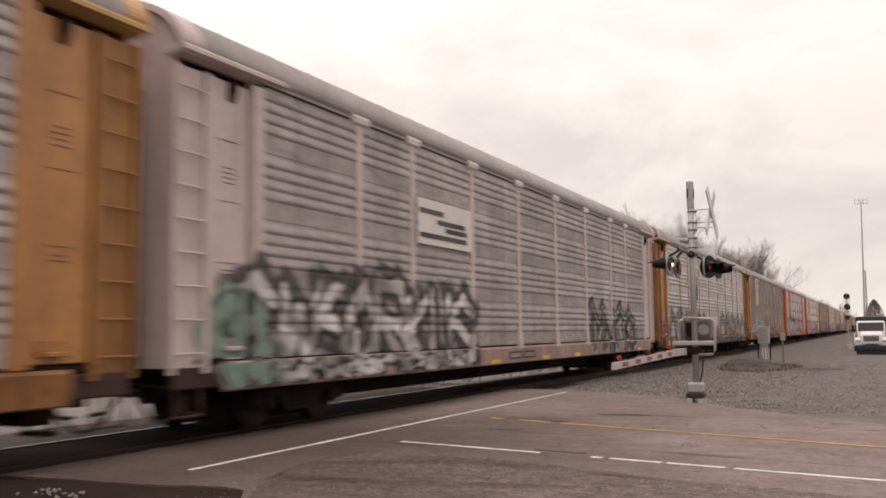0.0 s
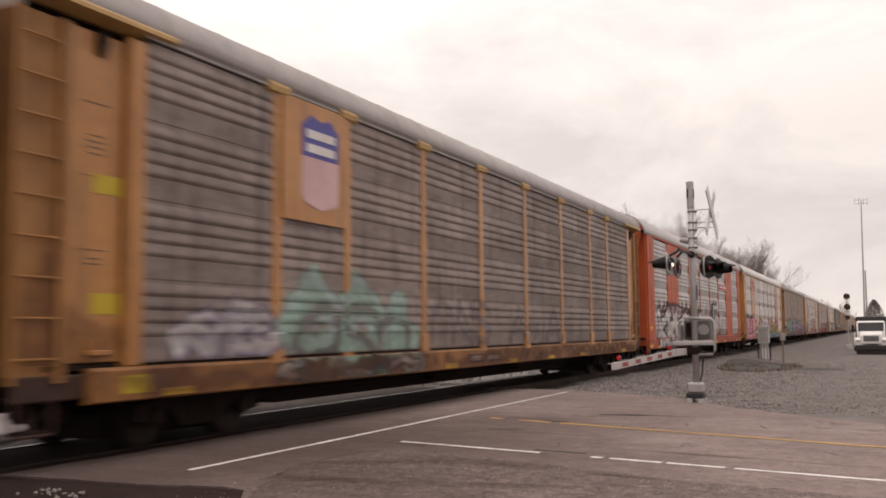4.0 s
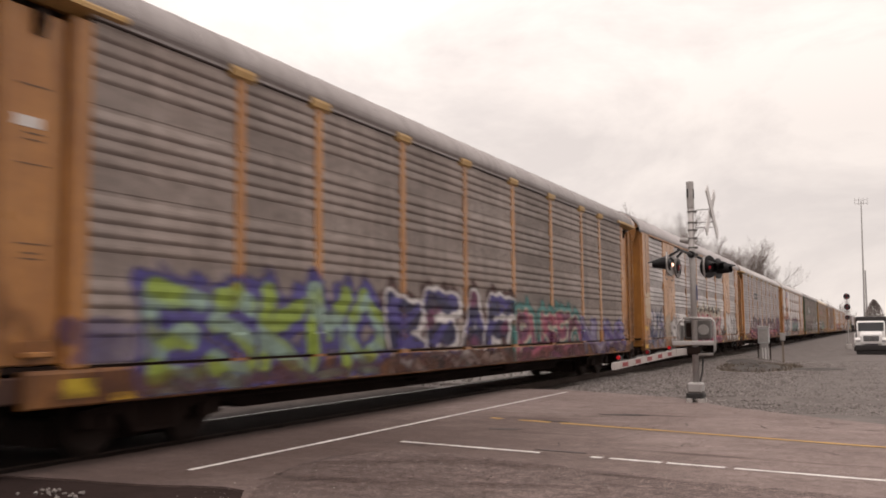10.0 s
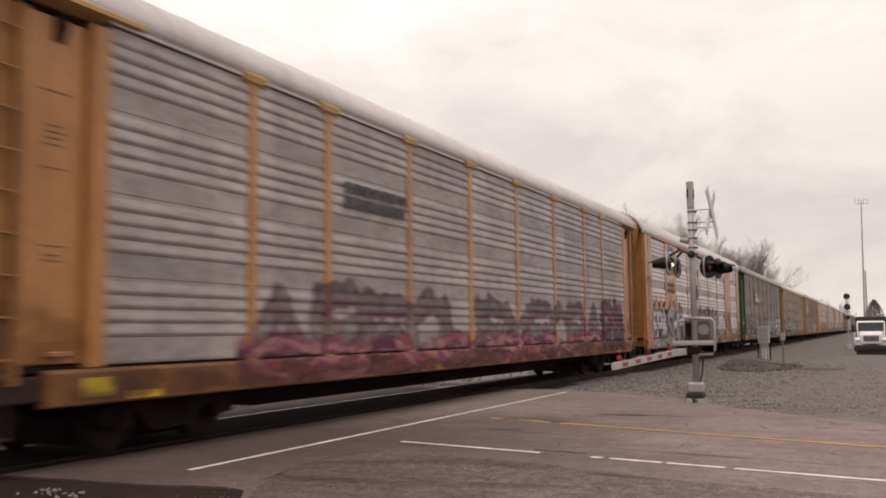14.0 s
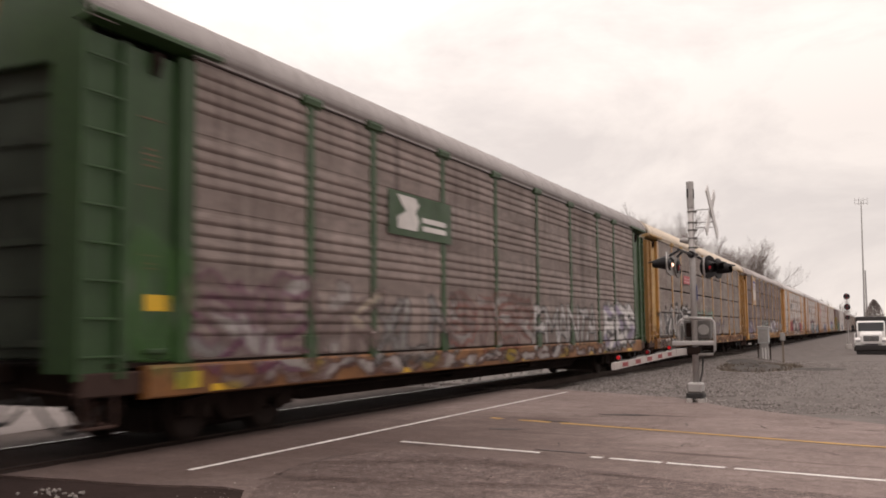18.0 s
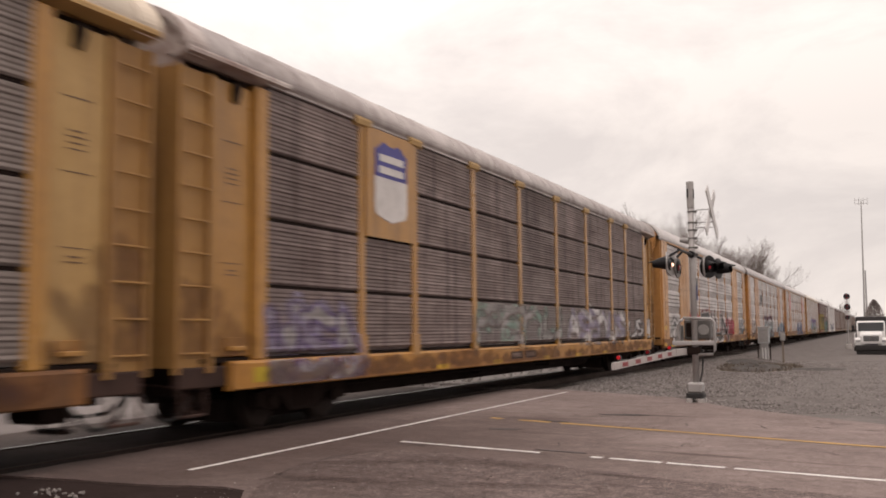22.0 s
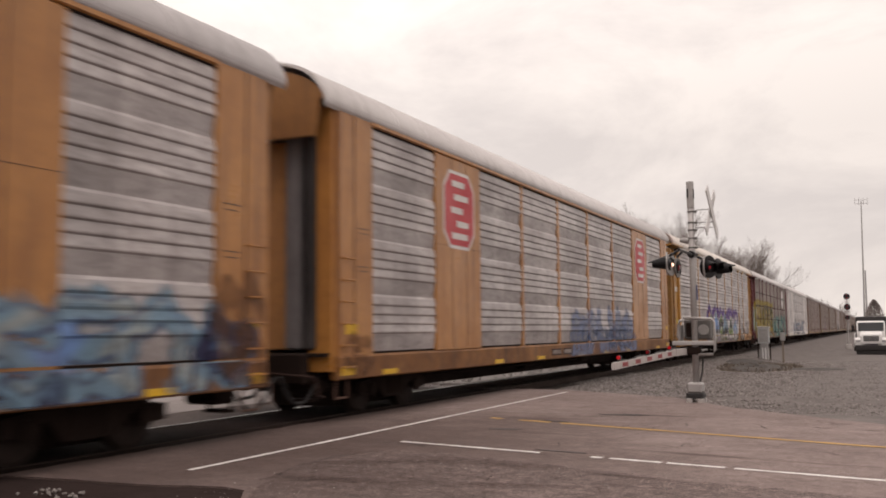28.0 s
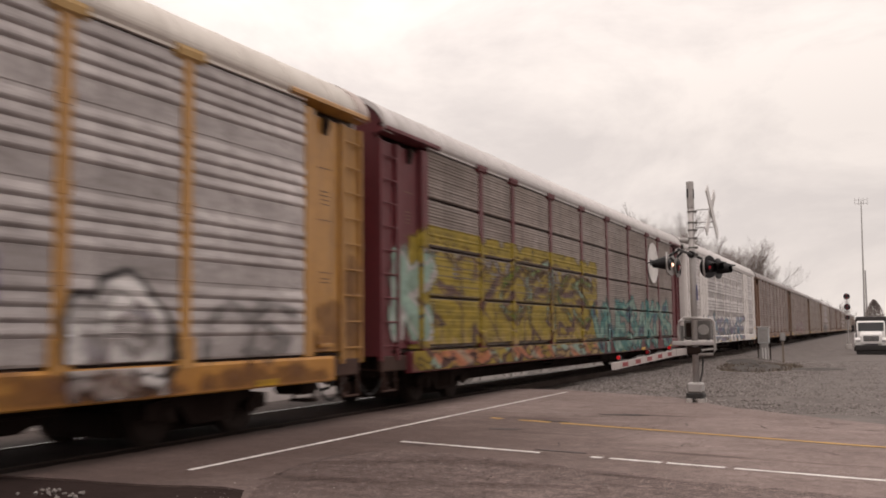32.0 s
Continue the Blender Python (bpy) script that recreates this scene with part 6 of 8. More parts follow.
# ================= train =================
TRAIN = [
    (0, "B", "soft", YEL, SCR_M, ROOF_G, "yellow autorack freight car with a corrugated side", {"band": YEL2, "cap": YEL2}),
    (1, "B", "soft", PINKW, SCR_M, ROOF_G, "faded pinkish-white autorack freight car with black and grey graffiti", {"band": PINKW}),
    (2, "B", "soft", YEL, SCR_LM, ROOF_G, "yellow autorack freight car with blue and pink graffiti", {"cap": WHITE, "band": PEEL}),
    (3, "B", "soft", YEL, SCR_B, ROOF_G, "yellow autorack freight car with grimy brown screens and a shield emblem", {"cap": WHITE, "band": PEEL}),
    (4, "A", "new", ORANGE, SCR_LM, ROOF_L, "orange-red autorack freight car with white and black graffiti", {}),
    (5, "A", "new", YEL, SCR_LL, ROOF_W, "yellow autorack freight car with pink, red and green graffiti", {}),
    (6, "B", "soft", YEL, SCR_W, ROOF_G, "yellow autorack freight car with bright green and purple graffiti", {"cap": WHITE, "band": PEEL}),
    (7, "A", "new", YEL, SCR_L, ROOF_L, "yellow autorack freight car with cream and pink graffiti", {}),
    (8, "B", "soft", YEL, SCR_M, ROOF_W, "yellow autorack freight car with pink and purple graffiti", {"cap": WHITE, "band": PEEL}),
    (9, "A", "new", YEL, SCR_LL, ROOF_W, "yellow autorack freight car with a shield emblem and blue graffiti", {}),
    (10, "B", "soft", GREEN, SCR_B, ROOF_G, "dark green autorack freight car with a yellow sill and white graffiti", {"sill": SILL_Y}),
    (11, "B", "old", YEL2, SCR_W, ROOF_C, "yellow autorack freight car with dark tiered screens and a cream roof", {"plate_paint": YEL_P, "band": ROOF_C, "cap": CREAM_CAP, "gutter": YEL_P}),
    (12, "B", "old", YEL2, SCR_BD, ROOF_P, "yellow autorack freight car with brown tiered screens and a shield emblem", {"band": PEEL, "cap": PEEL, "gutter": PEEL, "sill": SILL_C}),
    (13, "A", "new", YEL3, SCR_L, ROOF_W, "yellow autorack freight car with red and black graffiti", {}),
    (14, "A", "new", YEL, SCR_L, ROOF_L, "yellow autorack freight car with purple and teal graffiti", {}),
    (15, "A", "new", YEL, SCR_L, ROOF_W, "yellow autorack freight car with two red emblems and blue graffiti", {}),
    (16, "B", "soft", YEL2, SCR_L, ROOF_I, "yellow autorack freight car with blue and green graffiti", {"sill": SILL_C, "cap": WHITE, "band": PEEL}),
    (17, "B", "old", MAROON, SCR_W, ROOF_W, "maroon autorack freight car with large yellow graffiti", {}),
    (18, "A", "new", WHITE, SCR_L, ROOF_W, "white autorack freight car with light screens", {}),
    (19, "B", "soft", BROWNP, SCR_B, ROOF_G, "brown autorack freight car", {}),
    (20, "B", "soft", YEL_F, SCR_B, ROOF_G, "faded yellow autorack freight car with brown screens", {}),
    (21, "B", "soft", YEL_F, SCR_W, ROOF_G, "faded yellow autorack freight car with weathered screens", {}),
    (22, "A", "new", YEL_F, SCR_M, ROOF_L, "faded yellow autorack freight car with grey screens", {}),
    (23, "B", "soft", YEL_F, SCR_B, ROOF_G, "faded yellow autorack freight car with brown screens", {}),
    (24, "B", "soft", BROWNP, SCR_W, ROOF_G, "brown autorack freight car", {}),
    (25, "A", "new", YEL_F, SCR_M, ROOF_L, "faded yellow autorack freight car with grey screens", {}),
    (26, "B", "soft", YEL_F, SCR_W, ROOF_G, "faded yellow autorack freight car with weathered screens", {}),
    (27, "B", "soft", YEL_F, SCR_M, ROOF_W, "faded yellow autorack freight car with grey screens", {}),
    (28, "A", "new", YEL_F, SCR_W, ROOF_G, "faded yellow autorack freight car with weathered screens", {}),
    (29, "B", "soft", YEL_F, SCR_B, ROOF_G, "faded yellow autorack freight car with brown screens", {}),
]
ROOTS = {}
for k, kind, ribs, paint, screen, roof, label, extra in TRAIN:
    ROOTS[k] = autorack(k, kind, ribs, paint, screen, roof, label, **extra)

# ================= emblems and graffiti on the cars =================
SPRAY, SPRAY_RGB = {}, {}
for key, rgb in (("coral", (0.66, 0.29, 0.20)), ("ash", (0.30, 0.285, 0.28)), ("slate", (0.085, 0.08, 0.08)), ("steel", (0.115, 0.165, 0.20)), ("rose", (0.44, 0.10, 0.16)), ("frost", (0.37, 0.43, 0.44)), ("salmon", (0.86, 0.38, 0.42)), ("chalk", (0.50, 0.465, 0.455)), ("plum", (0.16, 0.04, 0.10)), ("indigo", (0.085, 0.07, 0.26)), ("dun", (0.21, 0.15, 0.14)), ("sand", (0.46, 0.37, 0.20)),
                 ("k", (0.028, 0.024, 0.026)), ("w", (0.80, 0.76, 0.75)), ("mint", (0.30, 0.44, 0.37)), ("blue", (0.075, 0.12, 0.22)), ("sky", (0.20, 0.33, 0.44)), ("pink", (0.64, 0.27, 0.31)),
                 ("hot", (0.42, 0.07, 0.19)), ("red", (0.34, 0.035, 0.05)), ("brick", (0.30, 0.075, 0.05)), ("purple", (0.11, 0.06, 0.22)), ("lil", (0.34, 0.29, 0.40)), ("lime", (0.30, 0.42, 0.07)), ("green", (0.075, 0.20, 0.05)),
                 ("teal", (0.055, 0.21, 0.20)), ("cream", (0.55, 0.46, 0.37)), ("orange", (0.55, 0.20, 0.10)), ("yel", (0.35, 0.25, 0.022)), ("brown", (0.10, 0.042, 0.038)), ("navy", (0.028, 0.026, 0.075)), ("mar", (0.13, 0.022, 0.05)), ("haze", (0.20, 0.25, 0.40)), ("deep", (0.05, 0.075, 0.13)), ("tan", (0.42, 0.29, 0.13)), ("rust", (0.16, 0.065, 0.03)), ("cherry", (0.52, 0.05, 0.085)), ("ivory", (0.80, 0.76, 0.62)), ("azure", (0.20, 0.36, 0.72)), ("royal", (0.05, 0.10, 0.36)), ("olive", (0.16, 0.26, 0.035)), ("violet", (0.15, 0.065, 0.33))):
    rgb = tuple(c * 0.78 for c in rgb)
    SPRAY_RGB[key] = rgb
    if key in ("k", "w", "coral"):
        SPRAY[key] = surface("spray_" + key, rgb, 0.6, dark=tuple(c * 0.75 for c in rgb), streak=0.25, streak_col=tuple(c * 0.5 for c in rgb), bump=0.03)


def skin(kind, ribs, y, z):
    """How far the car's side stands out at a place (y along it, z up)."""
    prof = rib_profile(ribs)
    x = np.interp(z, [q for _, q in prof], [p for p, _ in prof])
    ay = np.abs(y)
    posts, w = (A_POSTS, 0.08) if kind == "A" else (B_POSTS, 0.10)
    for q in posts:
        x = np.where(np.abs(y - q) < w + 0.02, X_POST + 0.004, x)
        if kind == "B":
            x = np.where((np.abs(y - q) < 0.17) & (z < 1.22), 1.58, x)
    if kind == "A":
        x = np.where(((ay > 7.23) & (ay < 9.62)) | (ay > 12.20), X_PANEL, x)
    else:
        x = np.where((ay > 12.20) & (ay < 12.52), X_POST, x)
        x = np.where(ay >= 12.52, 1.46, x)
    x = np.where(z < 0.875, X_SILL + 0.006, x)
    return x + 0.006


LAYERS = {}
# letter skeletons on a grid five wide and seven high: places as two digits, strokes parted by "/"
GLYPHS = {
    "A": "00 26 40/12 32", "B": "00 06 35 03 41 00", "C": "45 26 03 20 41", "D": "00 06 35 42 20 00", "E": "46 06 00 40/03 33", "F": "46 06 00/03 33", "G": "45 26 03 20 41 43 23",
    "H": "00 06/40 46/03 43", "K": "00 06/46 03 40", "L": "06 00 40", "M": "00 06 23 46 40", "N": "00 06 40 46", "O": "20 02 04 26 44 42 20", "P": "00 06 36 44 33 03",
    "R": "00 06 36 44 33 03 40", "S": "45 26 05 04 42 41 20 01", "T": "06 46/26 20", "U": "06 01 20 41 46", "V": "06 20 46", "W": "06 10 24 30 46", "X": "00 46/06 40", "Y": "06 23 46/23 20",
    "Z": "06 46 00 40", "n": "00 04 26 44 40", "m": "00 05 16 24 36 45 40/24 20", "-": "01 32 13 44", "|": "20 26", "w": "03 10 23 30 43", "q": "40 45 26 04 02 21 42",
}


def paint_material():
    """Sprayed paint: the colour lies on the sheet, thinned and chalked by weather."""
    m = bpy.data.materials.new("spray_paint")
    m.use_nodes = True
    n, l = m.node_tree.nodes, m.node_tree.links
    b = n["Principled BSDF"]
    b.inputs["Roughness"].default_value, b.inputs["Specular IOR Level"].default_value = 0.6, 0.3
    at_ = n.new("ShaderNodeAttribute")
    at_.attribute_name = "paint"
    tc = n.new("ShaderNodeTexCoord")

    def noise_map(scale, detail, stretch3, lo, hi, a, z):
        mp = n.new("ShaderNodeMapping")
        mp.inputs["Scale"].default_value = stretch3
        l.new(tc.outputs["Object"], mp.inputs["Vector"])
        t = n.new("ShaderNodeTexNoise")
        t.inputs["Scale"].default_value, t.inputs["Detail"].default_value, t.inputs["Roughness"].default_value = scale, detail, 0.65
        l.new(mp.outputs["Vector"], t.inputs["Vector"])
        r = n.new("ShaderNodeMapRange")
        r.inputs["From Min"].default_value, r.inputs["From Max"].default_value = lo, hi
        r.inputs["To Min"].default_value, r.inputs["To Max"].default_value = a, z
        l.new(t.outputs["Fac"], r.inputs["Value"])
        return r.outputs["Result"]

    tone = n.new("ShaderNodeMix")
    tone.data_type, tone.blend_type = "RGBA", "MULTIPLY"
    tone.inputs["Factor"].default_value = 1.0
    l.new(at_.outputs["Color"], tone.inputs["A"])
    l.new(noise_map(2.6, 6, (1, 1, 1.6), 0.3, 0.7, 1.12, 0.80), tone.inputs["B"])
    l.new(tone.outputs["Result"], b.inputs["Base Color"])
    thin = n.new("ShaderNodeMath")
    thin.operation = "MULTIPLY"
    l.new(at_.outputs["Alpha"], thin.inputs[0])
    l.new(noise_map(1.6, 8, (1, 1.3, 2.2), 0.36, 0.66, 1.0, 0.58), thin.inputs[1])
    clear = n.new("ShaderNodeBsdfTransparent")
    both_ = n.new("ShaderNodeMixShader")
    l.new(thin.outputs["Value"], both_.inputs["Fac"])
    l.new(clear.outputs["BSDF"], both_.inputs[1])
    l.new(b.outputs["BSDF"], both_.inputs[2])
    l.new(both_.outputs["Shader"], n["Material Output"].inputs["Surface"])
    return m


PAINT_COAT = paint_material()


def spray(k, u0, u1, z0, z1, text, fill, line, halo="", seed=1, fat=0.13, wild=0.1, cell=0.045, swell=0.12, rim=0.045, rise=False, op=1.0, lift=0.0):
    """Sprayed piece on car k: fat looping shapes with outline, cast edge and cloud, lying on the corrugated side; rise: the fill colours follow one another upwards."""
    kind, ribs = TRAIN[k][1], TRAIN[k][2]
    rn = random.Random(seed * 101 + k)
    ny, nz = max(2, int((u1 - u0 + 0.8) / cell)), max(2, int((z1 - z0 + 0.7) / (cell * 0.9)))
    gy, gz = np.linspace(u0 - 0.4, u1 + 0.4, ny + 1), np.linspace(max(z0 - 0.15, 0.48), z1 + 0.45, nz + 1)
    cy, cz = np.meshgrid(gy, gz, indexing="ij")
    wob = 0.06 * np.sin(cy * 5.3 + seed) * np.sin(cz * 6.1 + seed * 2) + 0.04 * np.sin(cy * 11 + cz * 9 + seed)
    height = z1 - z0
    r = fat * height * 0.8
    letters = []
    n = len(text)
    step = (u1 - u0) / n
    for i, letter in enumerate(text):
        dist = np.full(cy.shape, 9.0)
        lean, up, tall = rn.uniform(-0.15, 0.2), rn.uniform(-0.06, 0.06) * height, rn.uniform(0.92, 1.04)
        for stroke in GLYPHS[letter].split("/"):
            pts = []
            for p in stroke.split():
                a, c = int(p[0]) / 4.0, int(p[1]) / 6.0 * tall
                pts.append((u0 + step * i + r * 0.8 + (a + lean * (c - 0.5)) * (step - r * 1.3) + rn.uniform(-1, 1) * wild * step, z0 + r + up + c * (height - 2 * r) + rn.uniform(-1, 1) * wild * height * 0.4))
            for (ay, az), (by, bz) in zip(pts, pts[1:]):
                dy, dz = by - ay, bz - az
                t = np.clip(((cy - ay) * dy + (cz - az) * dz) / (dy * dy + dz * dz + 1e-6), 0, 1)
                dist = np.minimum(dist, np.hypot(cy - ay - t * dy, cz - az - t * dz) - r * (0.8 + 0.4 * t))
        letters.append(dist + wob * 0.6)
    dist = np.minimum.reduce(letters)
    edge = max(0.035, rim * height)
    cast = np.full(dist.shape, 9.0)
    sy, sz = max(1, int(0.07 * height / cell)), max(1, int(0.07 * height / cell))
    cast[sy:, :-sz] = dist[:-sy, sz:]

    def cover(d, soft):
        return np.clip(0.5 - d / soft, 0, 1)

    outer = np.array(SPRAY_RGB[halo or line])
    colour = np.broadcast_to(outer, (*dist.shape, 3)).copy()
    alpha = np.zeros(dist.shape)
    if halo:
        alpha = cover(dist - swell * height - wob * 2.2, 0.12)
    if rise:
        tone = (cz - z0) / height + wob * 1.6
    else:
        tone = 0.5 + 0.5 * np.sin(cy * 2.1 + seed * 1.7 + 1.5 * np.sin(cz * 3 + seed)) * np.cos(cz * 2.6 + seed + cy * 0.8)
    steps_ = np.clip(tone, 0, 0.999) * (len(fill) - 1)
    lo = steps_.astype(int)
    frac = np.clip((steps_ - lo - 0.5) * 2.5 + 0.5, 0, 1)[..., None]
    table = np.array([SPRAY_RGB[q] for q in fill])
    inner = table[lo] * (1 - frac) + table[np.minimum(lo + 1, len(fill) - 1)] * frac
    for d in (cast, *letters):
        # every letter lies over the last one, with its own outline
        rimmed = cover(d - edge, 0.05)
        colour += (np.array(SPRAY_RGB[line]) - colour) * rimmed[..., None]
        alpha = np.maximum(alpha, rimmed)
        if d is not cast:
            inside = cover(d, 0.05)
            colour += (inner - colour) * inside[..., None]
    alpha *= op
    limit = 14.05 if kind == "B" else 13.36
    alpha[(np.abs(cy) > limit) | (cz < 0.50)] = 0.0
    LAYERS[k] = LAYERS.get(k, 0) + 1
    vx = skin(kind, ribs, cy, cz) + 0.0012 * LAYERS[k] + lift + (0.008 if ribs == "new" else 0.0)
    idx = np.arange((ny + 1) * (nz + 1)).reshape(ny + 1, nz + 1)
    mz = (gz[1:] + gz[:-1]) / 2
    most = np.maximum(np.maximum(alpha[:-1, :-1], alpha[1:, :-1]), np.maximum(alpha[1:, 1:], alpha[:-1, 1:]))
    on = (most > 0.02) & ~((mz > 0.855) & (mz < 0.905))[None, :]
    quads = np.stack([idx[:-1, :-1][on], idx[1:, :-1][on], idx[1:, 1:][on], idx[:-1, 1:][on]], axis=1)
    if not len(quads):
        return
    used, inv = np.unique(quads, return_inverse=True)
    co = np.stack([vx.ravel(), cy.ravel() * YS, cz.ravel()], axis=1)[used]
    me = bpy.data.meshes.new("graffiti")
    me.from_pydata(co.tolist(), [], inv.reshape(-1, 4).tolist())
    me.materials.append(PAINT_COAT)
    coat = me.color_attributes.new("paint", "FLOAT_COLOR", "POINT")
    coat.data.foreach_set("color", np.concatenate([colour.reshape(-1, 3)[used], alpha.reshape(-1, 1)[used]], axis=1).astype(np.float32).ravel())
    me.update()
    ob = hang("graffiti", me, ROOTS[k], "sprayed graffiti in " + " and ".join(dict.fromkeys(NAMES[q] for q in (fill[0], line))))
    ob.location.z = LIFT


NAMES = {"ash": "grey", "slate": "dark grey", "steel": "steel blue", "rose": "rose red", "frost": "frosty grey", "salmon": "salmon pink", "chalk": "chalky white", "plum": "plum", "indigo": "indigo", "dun": "dull brown", "sand": "sand yellow", "k": "black", "w": "white", "mint": "mint green", "blue": "dark blue", "sky": "light blue", "pink": "pink", "hot": "magenta", "red": "red", "brick": "brick red", "purple": "purple", "lil": "lilac", "lime": "lime green", "green": "green", "teal": "teal", "cream": "cream", "orange": "orange", "yel": "mustard yellow", "brown": "dark brown", "navy": "navy blue", "mar": "maroon", "haze": "faded blue", "deep": "deep blue", "tan": "tan yellow", "rust": "rust brown", "cherry": "cherry red", "ivory": "ivory", "azure": "azure blue", "royal": "royal blue", "olive": "olive green", "violet": "violet"}


def plate(k, name, outline, x, material, label="", thick=0.006, parent=None):
    """A thin flat piece on the side of car k, given by its outline (y, z)."""
    bm = B()
    a = [bm.verts.new((x, y * YS, z)) for y, z in outline]
    b = [bm.verts.new((x + thick, y * YS, z)) for y, z in outline]
    n = len(outline)
    bm.faces.new(a[::-1]), bm.faces.new(b)
    for i in range(n):
        bm.faces.new((a[i], a[(i + 1) % n], b[(i + 1) % n], b[i]))
    bmesh.ops.recalc_face_normals(bm, faces=bm.faces)
    ob = part(name, bm, material, parent or ROOTS[k], label)
    ob.location.z = LIFT
    return ob


def rect(y0, y1, z0, z1):
    return [(y0, z0), (y1, z0), (y1, z1), (y0, z1)]


def ring(cy, cz, ry, rz, n=20, a0=0, a1=360):
    return [(cy + ry * math.cos(radians(a0 + (a1 - a0) * i / n)), cz + rz * math.sin(radians(a0 + (a1 - a0) * i / n))) for i in range(n)]


def arc_band(cy, cz, ry, rz, w, a0, a1, n=16):
    out = [(cy + ry * math.cos(radians(a0 + (a1 - a0) * i / n)), cz + rz * math.sin(radians(a0 + (a1 - a0) * i / n))) for i in range(n + 1)]
    inn = [(cy + (ry - w) * math.cos(radians(a0 + (a1 - a0) * i / n)), cz + (rz - w) * math.sin(radians(a0 + (a1 - a0) * i / n))) for i in range(n + 1)]
    return out + inn[::-1]


def shield(k, y0, y1, z0, z1, x, field):
    """Shield emblem: plain field under a blue head with white bars."""
    w, h = y1 - y0, z1 - z0
    c = (y0 + y1) / 2
    body = [(y0, z0 + 0.16 * h), (y0 + 0.05 * w, z0 + 0.08 * h), (y0 + 0.25 * w, z0 + 0.04 * h), (c, z0), (y1 - 0.25 * w, z0 + 0.04 * h), (y1 - 0.05 * w, z0 + 0.08 * h), (y1, z0 + 0.16 * h), (y1, z0 + 0.55 * h), (y0, z0 + 0.55 * h)]
    head = [(y0, z0 + 0.55 * h), (y1, z0 + 0.55 * h), (y1 - 0.02 * w, z0 + 0.72 * h), (y1, z0 + 0.88 * h), (y1 - 0.12 * w, z0 + 0.93 * h), (y1 - 0.25 * w, z1), (c, z0 + 0.95 * h), (y0 + 0.25 * w, z1), (y0 + 0.12 * w, z0 + 0.93 * h), (y0, z0 + 0.88 * h), (y0 + 0.02 * w, z0 + 0.72 * h)]
    plate(k, "emblem_field", body, x, field, "shield emblem field")
    plate(k, "emblem_head", head, x, DECAL_B, "dark blue emblem head")
    for q in (0.60, 0.75):
        plate(k, "emblem_bar", rect(y0 + 0.12 * w, y1 - 0.12 * w, z0 + q * h, z0 + (q + 0.09) * h), x + 0.007, DECAL_W)


def bars(k, y0, y1, z0, z1, rows, x, material, seed=3):
    """Writing too blurred to read, as plain bars."""
    rn = random.Random(seed)
    h = (z1 - z0) / (rows * 1.4)
    for i in range(rows):
        z = z1 - i * h * 1.4 - h
        y = y0
        while y < y1 - 0.1:
            w = rn.uniform(0.12, 0.3)
            plate(k, "lettering", rect(y, min(y + w, y1), z, z + h), x, material)
            y += w + 0.06


XP, XS = X_PANEL + 0.003, X_SCR + 0.055
# labels and patches on the end plates
for z0, z1 in ((2.86, 3.08), (1.47, 1.71)):
    plate(3, "label_plate", rect(-12.98, -12.54, z0, z1), 1.441, LABEL_Y, "olive-yellow label")
plate(10, "label_plate", rect(-13.03, -12.54, 1.52, 1.72), 1.441, REFL, "yellow label")
plate(6, "label_plate", rect(-13.2, -12.85, 3.44, 3.56), 1.441, DECAL_W, "white label")
plate(16, "label_plate", rect(-13.1, -12.6, 2.9, 3.1), 1.441, DECAL_W, "white label")
plate(16, "label_plate", rect(-13.0, -12.56, 1.5, 1.7), 1.441, LABEL_Y, "olive-yellow label")
CREAM_P = surface("cream_patch_paint", (0.52, 0.40, 0.28), 0.6, dark=(0.40, 0.29, 0.19), blotch=0.8, mottle=0.5)
plate(7, "paint_patch", [(-13.1, 1.75), (-12.95, 1.62), (-12.7, 1.7), (-12.5, 1.6), (-12.34, 1.75), (-12.36, 2.3), (-12.32, 2.62), (-12.6, 2.68), (-12.85, 2.58), (-13.12, 2.66), (-13.16, 2.2)], XP - 0.002, CREAM_P, "patch of cream touch-up paint")
# car 1: white plate with dark stripes, grey wildstyle pieces
plate(1, "name_plate", rect(-7.25, -4.6, 2.94, 3.84), XS, WHITE, "off-white name plate")
for q, w0, w1 in ((3.60, 0.1, 1.2), (3.42, 0.9, 2.3), (3.28, 1.3, 2.4), (3.12, 0.1, 2.4)):
    plate(1, "name_stripe", rect(-7.25 + w0, -7.25 + w1, q - 0.05, q + 0.05), XS + 0.008, DECAL_K)
spray(1, -13.0, -9.6, 0.5, 2.1, "SWS", ["ash", "w", "ash"], "k", "slate", 3, 0.10, 0.12, swell=0.13)
spray(1, -9.9, -4.5, 0.5, 2.1, "ORKUS", ["ash", "chalk", "w", "ash"], "k", "slate", 5, 0.10, 0.12, swell=0.13)
spray(1, -12.6, -5.0, 0.5, 0.84, "S-wqnOSw", ["ash", "w"], "k", "", 15, 0.2, 0.2)
spray(1, -13.3, -12.2, 0.5, 1.75, "Sq", ["mint"], "slate", "mint", 8, 0.14, 0.2, swell=0.06, op=0.8)
spray(1, 5.0, 10.6, 0.5, 1.85, "MNnO", ["k"], "chalk", "k", 7, 0.13, 0.1, swell=0.16)
